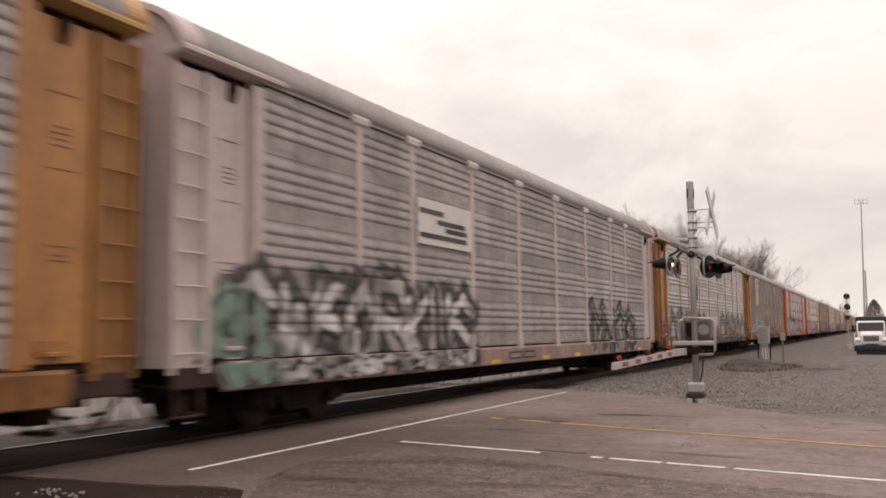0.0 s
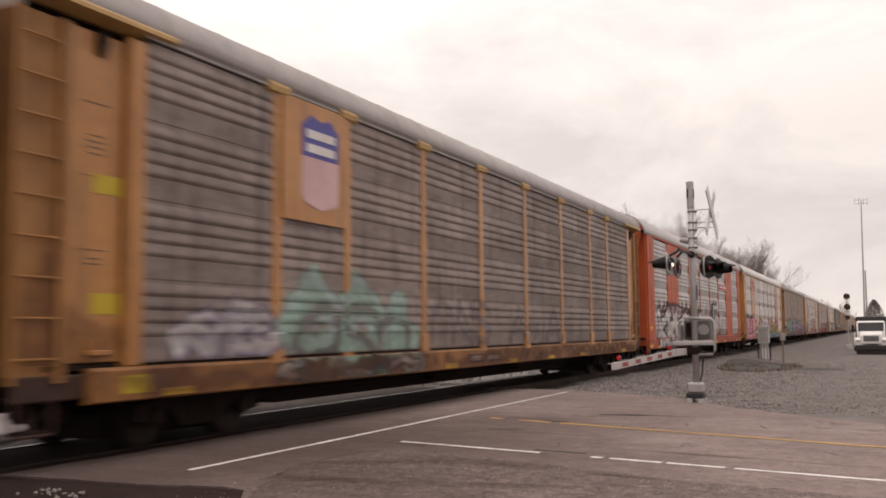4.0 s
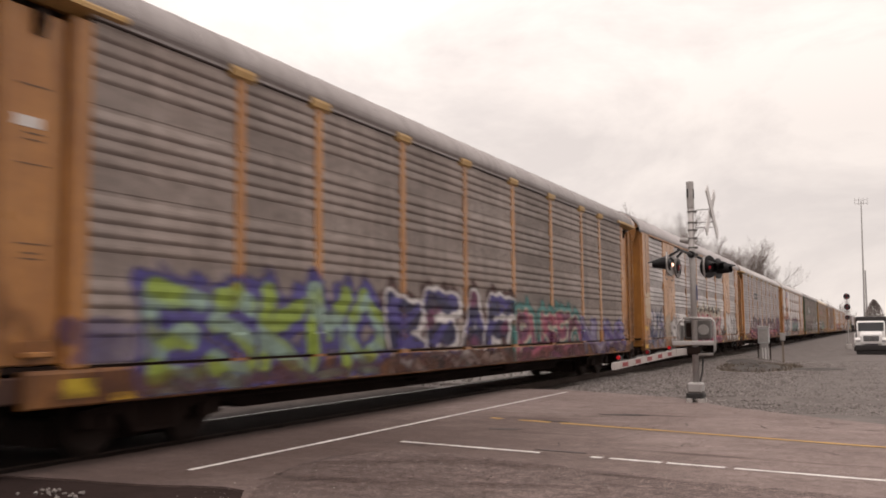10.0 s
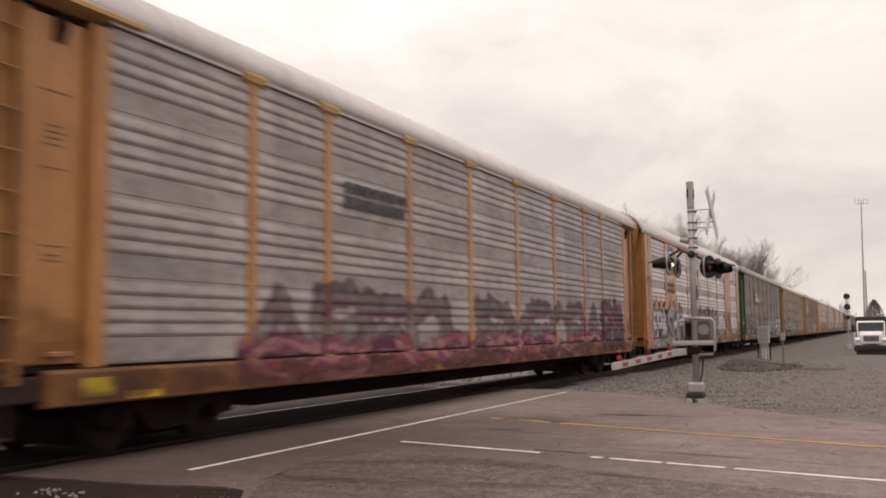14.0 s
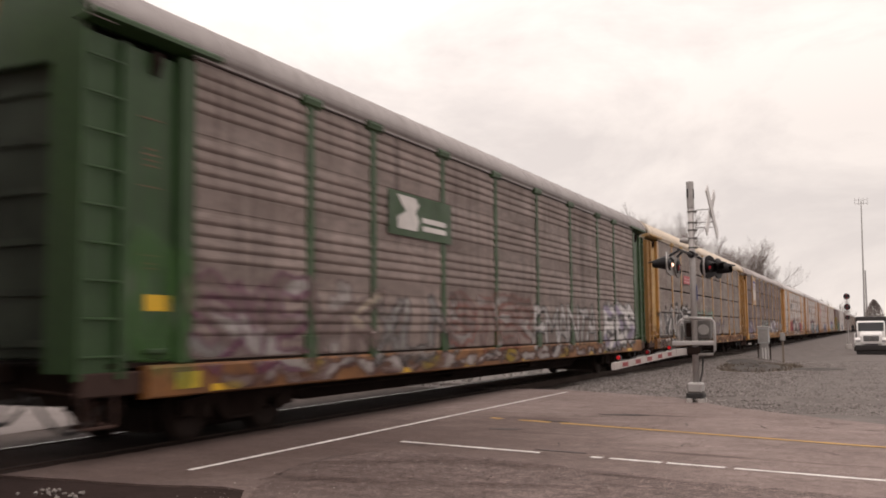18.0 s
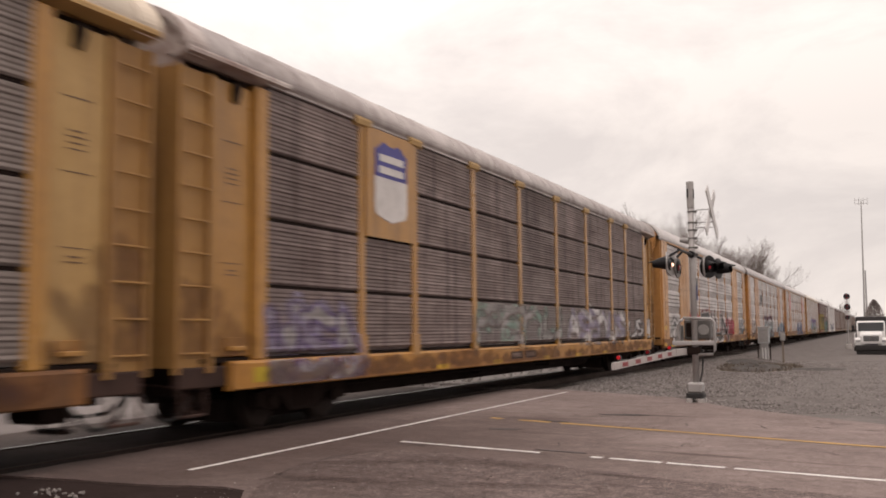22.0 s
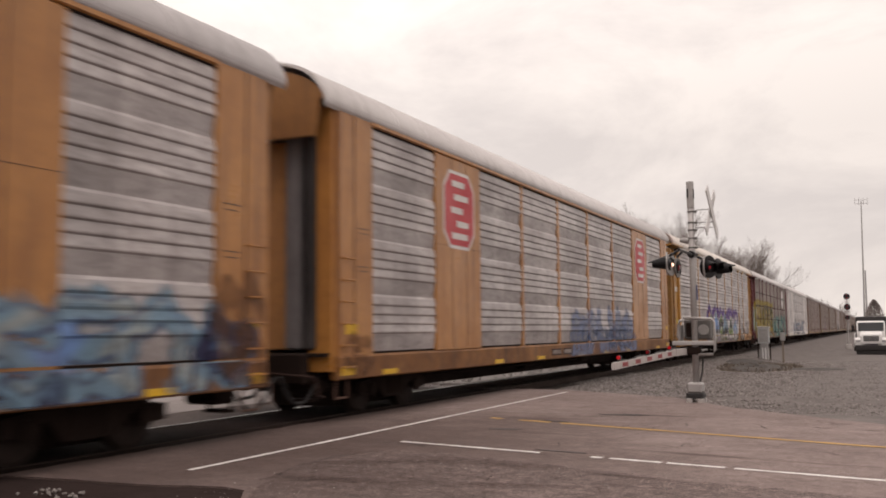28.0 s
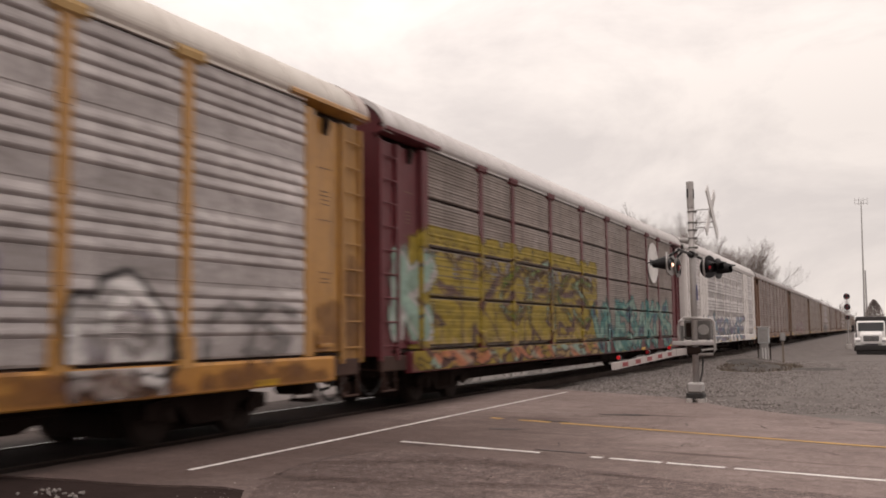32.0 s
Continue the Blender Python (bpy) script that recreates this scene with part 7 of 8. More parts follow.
# car 2: dark red mark, blue and yellow pieces
plate(2, "mark_bar", rect(-6.9, -5.05, 3.62, 3.76), XS, DECAL_DR)
for q in (-6.68, -6.03, -5.40):
    plate(2, "mark_stem", rect(q, q + 0.19, 3.08, 3.62), XS, DECAL_DR)
spray(2, -12.2, -7.5, 0.5, 2.05, "nOn", ["steel", "sand", "steel", "steel"], "deep", "steel", 3, 0.10, 0.15, swell=0.07, op=0.85)
spray(2, -12.0, -7.4, 0.55, 1.75, "n-qn", ["sand", "steel"], "steel", "", 23, 0.045, 0.2, op=0.9)
spray(2, -7.3, -2.5, 0.5, 2.0, "nOn", ["steel", "deep", "sand", "steel"], "deep", "steel", 9, 0.10, 0.15, swell=0.07, op=0.85)
spray(2, -7.0, -2.7, 0.55, 1.7, "nqn-", ["sand", "pink"], "steel", "", 29, 0.04, 0.2, op=0.9)
spray(2, -9.55, -9.2, 0.95, 2.2, "|", ["rose"], "rose", "", 11, 0.1, 0.1, op=0.7)
spray(2, -7.6, -7.2, 0.95, 2.1, "|", ["rose"], "rose", "", 12, 0.1, 0.1, op=0.7)
spray(2, -4.6, -4.1, 0.95, 1.8, "|", ["pink"], "pink", "", 13, 0.12, 0.1, op=0.7)
spray(2, -13.4, -12.3, 0.85, 1.7, "X-", ["hot"], "pink", "", 14, 0.09, 0.2)
spray(2, -1.5, 1.3, 0.8, 1.6, "-A-", ["hot", "pink"], "hot", "", 4, 0.13, op=0.8)
spray(2, 1.8, 12.3, 0.5, 2.05, "nnOnn", ["steel", "sand", "steel"], "deep", "steel", 6, 0.10, 0.15, swell=0.07, op=0.85)
spray(2, 2.0, 12.0, 0.55, 1.7, "qn-nqn", ["sand", "steel"], "steel", "", 26, 0.04, 0.2)
spray(2, 4.6, 5.6, 1.0, 1.7, "A", ["hot"], "pink", "", 16, 0.14, op=0.8)
spray(2, -10.0, 11.0, 0.5, 0.8, "-wS-nwO-wSqn", ["sand", "steel", "tan"], "dun", "", 17, 0.2, 0.2, op=0.8)
# car 3: shield on a yellow plate, white and mint pieces
plate(3, "emblem_plate", rect(-9.36, -7.49, 2.95, 4.84), X_SCR + 0.056, YEL, "yellow emblem plate")
shield(3, -8.85, -7.75, 3.15, 4.65, X_SCR + 0.066, DECAL_P)
spray(3, -11.8, -9.5, 0.95, 1.55, "wSnUS", ["chalk", "w"], "lil", "", 3, 0.15, 0.2, op=0.85)
spray(3, -10.7, -9.6, 1.25, 1.75, "Ow", ["chalk"], "lil", "", 4, 0.2, 0.2, op=0.7)
spray(3, -9.2, -4.8, 0.5, 2.05, "COA", ["mint"], "frost", "mint", 5, 0.17, 0.1, swell=0.06, op=0.95)
spray(3, -9.0, -5.0, 0.7, 1.7, "qSn", ["slate", "dun"], "dun", "", 25, 0.025, 0.2, op=0.7)
spray(3, -4.2, -1.0, 1.0, 1.9, "nAS", ["ash", "lil"], "dun", "", 8, 0.05, op=0.6)
spray(3, 0.2, 4.2, 1.0, 1.8, "AwA", ["ash", "chalk"], "dun", "", 18, 0.05, op=0.5)
spray(3, -9.4, -4.9, 0.5, 0.8, "qwSn", ["k", "chalk"], "k", "", 12, 0.2, op=0.85)
# car 4: white and black pieces, drip shape
plate(4, "name_plate", rect(4.75, 7.2, 3.42, 3.70), XS, DECAL_R, "red and white name plate")
plate(4, "name_stripe", rect(4.85, 7.1, 3.53, 3.60), XS + 0.008, DECAL_W)
spray(4, -11.5, -1.6, 0.5, 2.1, "KRESAW", ["w", "chalk", "w", "w"], "k", "k", 3, 0.155, 0.1, rim=0.055, swell=0.06)
spray(4, -11.3, -2.0, 1.85, 2.4, "VXVwVXwV", ["k"], "brick", "", 23, 0.09, 0.2)
spray(4, -11.3, -1.8, 0.5, 0.85, "-w-Snw-S-w", ["k", "chalk", "w"], "slate", "", 24, 0.2, 0.2)
spray(4, -1.4, 1.5, 0.5, 2.1, "WU", ["w", "ash", "w"], "brick", "chalk", 5, 0.12, 0.1, swell=0.07)
spray(4, 3.4, 6.6, 0.9, 2.1, "SwO", ["mar"], "dun", "", 8, 0.02, 0.2, op=0.4)
for a, s in ((0.0, "k"), (0.012, "w"), (0.024, "k")):
    m = a * 14
    plate(4, "graffiti_drip", [(2.05 - 0.15 + m, 0.8 + m), (2.3 - m, 0.9 + m), (2.7 - m, 1.9), (3.35 - m, 2.25), (3.3 - m, 2.62 - m), (2.95, 2.7 - m), (2.6, 2.5 - m), (2.25, 2.68 - m), (1.85 + m, 2.55 - m), (1.8 + m, 2.1)], XS + 0.03 + a, SPRAY[s])
# car 5: red looped mark, pink, red, lilac and green pieces
plate(5, "mark_loop", arc_band(-8.92, 4.16, 0.36, 0.42, 0.13, 40, 320), XP, DECAL_R)
plate(5, "mark_band", [(-8.62, 3.78), (-8.48, 3.78), (-8.30, 4.5), (-7.72, 3.78), (-7.52, 3.78), (-7.52, 4.54), (-7.66, 4.54), (-7.68, 4.0), (-8.22, 4.62), (-8.44, 4.62)], XP, DECAL_R)
bars(5, -9.2, -7.6, 3.55, 3.68, 1, XP, DECAL_R)
spray(5, -12.9, -8.3, 0.55, 1.95, "OLAO", ["sky"], "sky", "sky", 2, 0.16, 0.1, swell=0.1, op=0.9)
spray(5, -12.9, -8.4, 0.5, 2.0, "BAAH", ["k"], "k", "k", 33, 0.25, 0.03, swell=0.09, rim=0.02)
spray(5, -12.8, -8.5, 0.52, 1.95, "BAAH", ["salmon", "pink", "salmon", "salmon"], "mar", "salmon", 33, 0.235, 0.03, swell=0.045, rim=0.022, lift=0.018)
spray(5, -8.3, -3.0, 0.52, 1.9, "EHOT", ["brick", "brick", "orange", "brick"], "w", "", 5, 0.17, 0.06, rim=0.07)
spray(5, -7.6, -3.4, 0.5, 0.85, "-wS-", ["brick", "orange", "slate"], "dun", "", 25, 0.22, 0.2)
spray(5, -3.4, 1.3, 0.52, 1.75, "ARES", ["purple", "lil", "lil"], "w", "", 7, 0.13, 0.12, rise=True)
spray(5, 1.6, 8.6, 0.5, 1.72, "HEROSN", ["sky", "lime", "lime", "tan", "tan", "sand"], "mar", "cherry", 9, 0.125, 0.1, swell=0.13, rise=True)
spray(5, 2.0, 8.4, 0.5, 0.95, "nOSnwO", ["lime", "sky", "lime"], "blue", "", 13, 0.17, 0.2)
spray(5, 2.2, 8.0, 0.48, 0.7, "-w-nS-w", ["sky", "blue"], "blue", "", 15, 0.26, 0.2)
# car 6: lime letters in a purple cloud and more
spray(6, -11.3, -5.3, 0.6, 2.0, "ESKMO", ["lime", "mint", "lime", "lime"], "indigo", "indigo", 3, 0.135, 0.08, swell=0.1, rim=0.06)
spray(6, -12.6, -11.0, 0.8, 1.6, "--", ["indigo", "lil"], "indigo", "", 23, 0.12, 0.2, op=0.5)
spray(6, -11.2, -5.4, 0.5, 0.72, "w-nw-w", ["indigo", "mint"], "indigo", "", 24, 0.25, 0.2, op=0.8)
spray(6, -5.0, 1.3, 0.5, 2.05, "BEAF", ["navy", "indigo", "navy", "plum"], "w", "brown", 5, 0.17, 0.05, rim=0.05, swell=0.09)
spray(6, -4.9, 1.2, 0.5, 0.85, "w-SwOw-S", ["k", "brown", "chalk", "k"], "brown", "brown", 35, 0.2, 0.15, swell=0.3)
spray(6, 1.5, 7.1, 0.5, 1.75, "RUSEn", ["plum", "rose", "plum", "mar"], "cream", "teal", 7, 0.14, 0.15, swell=0.2, rim=0.035)
spray(6, 1.8, 7.0, 0.5, 0.88, "w-SqwnS", ["plum", "rose"], "mar", "plum", 27, 0.2, 0.2, swell=0.15)
spray(6, 7.2, 12.2, 0.5, 1.55, "NUAS", ["lil", "purple", "lil", "lil"], "indigo", "lil", 9, 0.14, 0.15, swell=0.05, rim=0.05)
# car 7: bracketed mark, white, cream and pink pieces
for y, d in ((-9.15, 1), (-7.62, -1)):
    plate(7, "mark_bracket", [(y, 3.28), (y + d * 0.32, 3.28), (y + d * 0.32, 3.36), (y + d * 0.09, 3.36), (y + d * 0.09, 3.92), (y + d * 0.32, 3.92), (y + d * 0.32, 4.0), (y, 4.0)], XP, DECAL_K)
for q in (-8.78, -8.42, -8.06):
    plate(7, "mark_bar", rect(q, q + 0.28, 3.48, 3.80), XP, DECAL_K)
spray(7, -12.7, -9.8, 0.52, 1.6, "AMS", ["chalk", "lil", "ash"], "ash", "lil", 3, 0.15, 0.12, swell=0.1, op=0.65)
spray(7, -12.6, -9.8, 0.75, 1.95, "wUnS", ["navy", "purple"], "blue", "", 23, 0.025, 0.25, rim=0.02, op=0.85)
spray(7, -9.5, -8.5, 0.9, 1.75, "nO", ["cream"], "cream", "cream", 5, 0.22, swell=0.05, op=0.85)
spray(7, -8.4, -6.4, 0.6, 1.75, "SO", ["w", "chalk"], "k", "w", 7, 0.15, 0.12, swell=0.05)
spray(7, -6.4, -4.6, 0.8, 1.5, "wn", ["ash", "navy"], "k", "", 9, 0.03, 0.2, op=0.5)
spray(7, -4.5, -3.3, 0.9, 1.9, "SE", ["mar", "dun"], "slate", "dun", 25, 0.15, 0.1, swell=0.05, op=0.8)
spray(7, -2.8, 5.6, 0.52, 2.15, "CSKENX", ["rose", "salmon", "salmon", "pink", "ivory"], "brick", "ivory", 11, 0.13, 0.12, swell=0.14, rise=True)
spray(7, -2.6, 5.2, 0.7, 1.9, "qS-nwq", ["mint", "ivory"], "dun", "", 14, 0.04, 0.25, op=0.9)
spray(7, -2.4, 5.0, 2.1, 2.35, "VwVXVwV", ["k"], "k", "", 24, 0.07, 0.2, op=0.7)
spray(7, -2.6, 5.6, 0.5, 0.9, "S-wnOqw-", ["rose", "plum", "mint"], "rose", "rose", 15, 0.17, 0.2, swell=0.05)
spray(7, 5.8, 7.3, 0.55, 1.35, "X-", ["mint", "brick"], "rose", "", 16, 0.07, 0.2, op=0.8)
spray(7, 6.0, 7.2, 0.9, 1.4, "wS", ["slate"], "dun", "", 19, 0.05, 0.2, op=0.6)
spray(7, 7.5, 9.5, 0.5, 2.05, "||", ["w"], "slate", "", 13, 0.31, 0.02, rim=0.025)
spray(7, 9.8, 12.2, 0.5, 1.9, "NA", ["w", "chalk", "w"], "k", "w", 17, 0.17, 0.08, swell=0.07)
# car 8: plain mark, magenta band, purple piece
bars(8, -6.9, -4.6, 3.25, 3.75, 2, XS, DECAL_K, 5)
spray(8, -9.6, 9.0, 0.6, 2.0, "AREnUSMEnRA", ["rose", "ash", "dun", "slate"], "plum", "", 3, 0.11, 0.12, rise=True, op=0.8)
spray(8, -9.4, 9.0, 0.5, 1.2, "OSnwq-SnOwSn", ["rose", "pink", "plum"], "mar", "rose", 5, 0.13, 0.2, swell=0.06, op=0.8)
spray(8, 9.3, 11.9, 0.7, 2.05, "RMS", ["plum", "mar", "plum", "rose"], "k", "k", 7, 0.10, 0.15, swell=0.09)
# car 9: shield, slogan bars, navy letters with orange flames, teal piece
shield(9, -8.98, -7.76, 3.35, 4.78, XP, DECAL_P)
bars(9, -9.3, -7.6, 2.7, 3.2, 2, XP, surface("decal_brown", (0.12, 0.05, 0.03), 0.6), 7)
for q in (-11.6, -10.7, -9.75, -8.6, -7.4):
    plate(9, "graffiti_flame", [(q - 0.32, 2.05), (q + 0.32, 2.05), (q + 0.12, 2.38), (q, 2.68), (q - 0.12, 2.38)], XS + 0.012, SPRAY["coral"])
spray(9, -12.3, -9.5, 0.6, 2.2, "GPA", ["chalk", "w", "chalk"], "navy", "", 3, 0.12, 0.05, rim=0.10, op=0.9)
spray(9, -9.4, -6.2, 0.5, 2.2, "SHG", ["chalk", "ash", "w"], "navy", "navy", 5, 0.13, 0.05, swell=0.06, rim=0.07)
spray(9, -12.9, -6.2, 0.5, 0.85, "-w-nSw-", ["ash", "chalk", "lil"], "ash", "", 9, 0.25, op=0.8)
spray(9, -13.3, -12.4, 0.5, 1.5, "|-", ["salmon"], "orange", "salmon", 19, 0.16, swell=0.1, op=0.8)
spray(9, -2.9, 4.3, 0.75, 1.95, "|||||||", ["teal", "teal", "steel"], "ivory", "plum", 7, 0.30, 0.02, swell=0.24, rim=0.04, rise=True)
spray(9, -3.3, 4.6, 0.5, 0.84, "-------", ["slate", "brown"], "slate", "slate", 18, 0.3, 0.1, swell=0.5, op=0.9)
spray(9, -2.7, 4.1, 0.5, 0.95, "VAVAVAV", ["rose", "pink"], "cream", "slate", 8, 0.09, 0.06, swell=0.2)
spray(9, -3.9, -2.6, 0.9, 1.7, "UA", ["ash"], "navy", "", 11, 0.05, 0.2, op=0.8)
spray(9, 4.6, 7.1, 0.9, 2.0, "||n", ["slate"], "dun", "", 12, 0.02, 0.3, op=0.7)
plate(9, "graffiti_loop", arc_band(-12.85, 2.75, 0.48, 0.55, 0.09, 20, 150), XP, SPRAY["k"])
# car 10: white mark on a green plate, washed-out white and red pieces
plate(10, "emblem_plate", rect(-6.9, -4.1, 3.02, 3.84), XS, GREEN, "green emblem plate")
plate(10, "emblem_mark", [(-6.55, 3.15), (-5.75, 3.15), (-5.65, 3.35), (-5.8, 3.5), (-5.65, 3.65), (-5.8, 3.78), (-6.55, 3.78), (-6.4, 3.62), (-6.2, 3.5), (-6.55, 3.36)], XS + 0.008, DECAL_W)
for q in (3.18, 3.34):
    plate(10, "emblem_bar", rect(-5.5, -4.4, q, q + 0.1), XS + 0.008, DECAL_W)
spray(10, -11.5, 10.0, 0.5, 0.82, "wSnqwS-nOwqSn-wSq", ["yel", "dun", "chalk", "k"], "brown", "", 21, 0.18, 0.2, op=0.85)
spray(10, -12.3, -9.6, 0.8, 2.0, "SVE", ["chalk", "dun", "ash"], "plum", "", 3, 0.11, 0.15, op=0.8)
spray(10, -9.4, -7.2, 0.9, 2.0, "WK", ["chalk", "dun", "cream"], "dun", "", 5, 0.10, 0.15, op=0.8)
spray(10, -7.4, -4.0, 0.7, 1.9, "XLN", ["chalk", "ash", "dun"], "slate", "", 7, 0.09, 0.15, op=0.8)
spray(10, -4.1, 1.0, 0.9, 2.0, "STER", ["chalk", "dun", "chalk"], "brick", "", 9, 0.10, 0.15, op=0.62)
spray(10, 1.1, 7.0, 0.85, 1.9, "FMANTA", ["w", "chalk", "w"], "slate", "", 11, 0.085, 0.1, op=0.95)
spray(10, 8.0, 12.0, 0.7, 2.05, "EES", ["lil", "w", "lil"], "slate", "chalk", 13, 0.14, swell=0.05)
spray(10, -13.4, -12.6, 0.7, 2.4, "q", ["ash", "green"], "green", "", 14, 0.07, 0.2, op=0.45)
# car 11: red name plate, black and white letters, mint piece
plate(11, "name_plate", rect(-7.0, -4.65, 3.30, 3.66), XS, DECAL_R, "red name plate")
for q in (3.38, 3.52):
    plate(11, "name_stripe", rect(-6.9, -4.75, q, q + 0.03), XS + 0.008, DECAL_P)
spray(11, -12.3, -4.8, 0.5, 2.1, "LKUSER", ["k", "slate", "k"], "w", "k", 3, 0.115, 0.08, rim=0.045, swell=0.1)
spray(11, -12.5, -5.0, 0.5, 0.85, "-w-Vw-S", ["k", "chalk"], "ash", "", 23, 0.2, 0.2, op=0.85)
spray(11, -4.4, 1.1, 0.5, 2.0, "GUOT", ["mint"], "k", "mint", 5, 0.14, 0.06, swell=0.09, rim=0.03)
spray(11, 1.4, 5.3, 0.95, 1.7, "DOnY", ["lil", "chalk"], "dun", "", 7, 0.08, op=0.75)
# car 12: shield, lilac and white pieces
plate(12, "emblem_plate", rect(-9.36, -7.49, 2.90, 4.84), X_SCR + 0.056, YEL2, "yellow emblem plate")
shield(12, -9.05, -7.80, 3.2, 4.65, X_SCR + 0.066, DECAL_W)
spray(12, -12.2, -9.6, 0.55, 1.75, "WSA", ["lil", "chalk", "lil"], "purple", "lil", 3, 0.10, 0.15, swell=0.1, op=0.8)
spray(12, -12.0, -9.8, 0.5, 0.8, "w-w", ["chalk"], "lil", "chalk", 4, 0.2, op=0.85)
spray(12, -4.2, 9.0, 0.92, 1.8, "OSOnOS", ["chalk", "ash"], "chalk", "chalk", 15, 0.2, 0.2, swell=0.1, cell=0.07, op=0.28)
spray(12, -4.3, 1.7, 0.95, 1.8, "PEnU", ["mint", "chalk", "ash"], "dun", "mint", 5, 0.12, 0.1, swell=0.04, op=0.8)
spray(12, 2.4, 9.0, 0.9, 1.85, "ASEnUS", ["w", "lil", "w"], "dun", "chalk", 7, 0.15, 0.12, swell=0.05, op=0.95)
spray(12, 9.6, 11.8, 0.95, 1.6, "US", ["w"], "k", "", 9, 0.09, op=0.9)
spray(12, 12.56, 13.38, 0.95, 1.6, "nV", ["w", "chalk"], "chalk", "chalk", 12, 0.16, 0.15, swell=0.08, op=0.85)
# car 13: black mark, red and black pieces
for y0, y1, q in ((-7.0, -6.2, 3.62), (-7.1, -6.4, 3.42), (-7.0, -5.6, 3.26)):
    plate(13, "mark_stripe", rect(y0, y1, q, q + 0.09), XS, DECAL_K)
for q in (-6.0, -5.4):
    plate(13, "mark_bar", [(q, 3.2), (q + 0.4, 3.2), (q + 0.5, 3.7), (q + 0.1, 3.7)], XS, DECAL_K)
spray(13, -11.7, -10.3, 0.95, 1.75, "n", ["w", "chalk"], "k", "k", 3, 0.12, 0.1, swell=0.06)
spray(13, -11.6, -10.5, 0.5, 1.3, "O", ["w", "chalk", "w"], "slate", "", 4, 0.26, 0.05, rim=0.04)
spray(13, -11.45, -10.65, 0.6, 1.25, "|", ["w"], "w", "w", 15, 0.34, 0.03, swell=0.05)
spray(13, -11.3, -10.7, 0.75, 1.1, "w", ["dun"], "slate", "", 14, 0.1, 0.15, op=0.7)
for y0, y1, seed in ((-7.6, -4.3, 8), (4.4, 7.3, 7)):
    spray(13, y0, y1, 0.88, 1.8, "DO", ["cherry", "red"], "red", "cherry", seed, 0.2, 0.05, swell=0.12)
spray(13, -4.3, 4.9, 0.52, 2.0, "TAUN", ["k", "slate", "k"], "w", "red", 5, 0.165, 0.06, swell=0.07, rim=0.045)
spray(13, 9.7, 12.2, 0.95, 1.9, "AS", ["sky", "w"], "k", "", 9, 0.10, op=0.8)
# car 14: black mark, teal letters in a purple cloud
for y0, y1, q in ((-6.5, -5.6, 3.64), (-6.6, -5.9, 3.46), (-6.9, -5.9, 3.30), (-7.0, -4.95, 3.06)):
    plate(14, "mark_stripe", rect(y0, y1, q, q + 0.08), XS, DECAL_K)
for q in (-5.95, -5.45):
    plate(14, "mark_bar", [(q, 3.2), (q + 0.36, 3.2), (q + 0.46, 3.78), (q + 0.1, 3.78)], XS, DECAL_K)
spray(14, -3.9, 2.5, 0.55, 1.95, "AMUSES", ["steel", "frost", "frost", "w"], "slate", "plum", 3, 0.125, 0.06, swell=0.2, rim=0.05, rise=True)
spray(14, -3.6, 2.3, 0.55, 0.9, "VAVAVAV", ["lil", "chalk"], "steel", "", 13, 0.1, 0.2, op=0.7)
spray(14, 6.5, 12.7, 0.5, 1.6, "WUSEnA", ["sky", "frost", "sky", "azure"], "blue", "sky", 5, 0.125, 0.15, swell=0.06, rim=0.03, op=0.92)
spray(14, 8.2, 9.6, 0.5, 1.0, "Vw", ["blue", "sky"], "navy", "", 6, 0.14, 0.15)
spray(14, 11.9, 12.9, 0.7, 1.5, "O", ["navy", "k"], "blue", "", 7, 0.18, 0.15)
spray(14, -12.3, -9.7, 0.7, 1.9, "SnO", ["slate", "ash"], "dun", "", 9, 0.07, 0.2, op=0.6)
# car 15: two red emblems, faded blue wash
for y0, y1 in ((-9.25, -7.62), (7.62, 9.25)):
    c, w = (y0 + y1) / 2, (y1 - y0) / 2
    for e, mat, x in ((0.0, DECAL_W, XP), (0.07, DECAL_R, XP + 0.007)):
        plate(15, "emblem", [(c - w + e, 3.3 + e * 0.5), (c - w * 0.6 + e * 0.3, 2.96 + e), (c + w * 0.6 - e * 0.3, 2.96 + e), (c + w - e, 3.3 + e * 0.5), (c + w - e, 4.26 - e * 0.5), (c + w * 0.6 - e * 0.3, 4.6 - e), (c - w * 0.6 + e * 0.3, 4.6 - e), (c - w + e, 4.26 - e * 0.5)], x, mat)
    for q, a, b in ((4.26, -0.5, 0.3), (3.98, -0.35, 0.55), (3.70, -0.55, 0.2), (3.42, -0.2, 0.55), (3.16, -0.5, 0.5)):
        plate(15, "emblem_bar", rect(c + a * w, c + b * w, q, q + 0.13), XP + 0.014, DECAL_W)
spray(15, -0.3, 7.1, 0.5, 1.75, "BnUAS", ["haze"], "haze", "haze", 3, 0.15, 0.12, swell=0.12, op=0.7)
spray(15, 0.5, 6.6, 0.7, 1.3, "WnSE", ["blue"], "haze", "", 6, 0.07, 0.2, op=0.6)
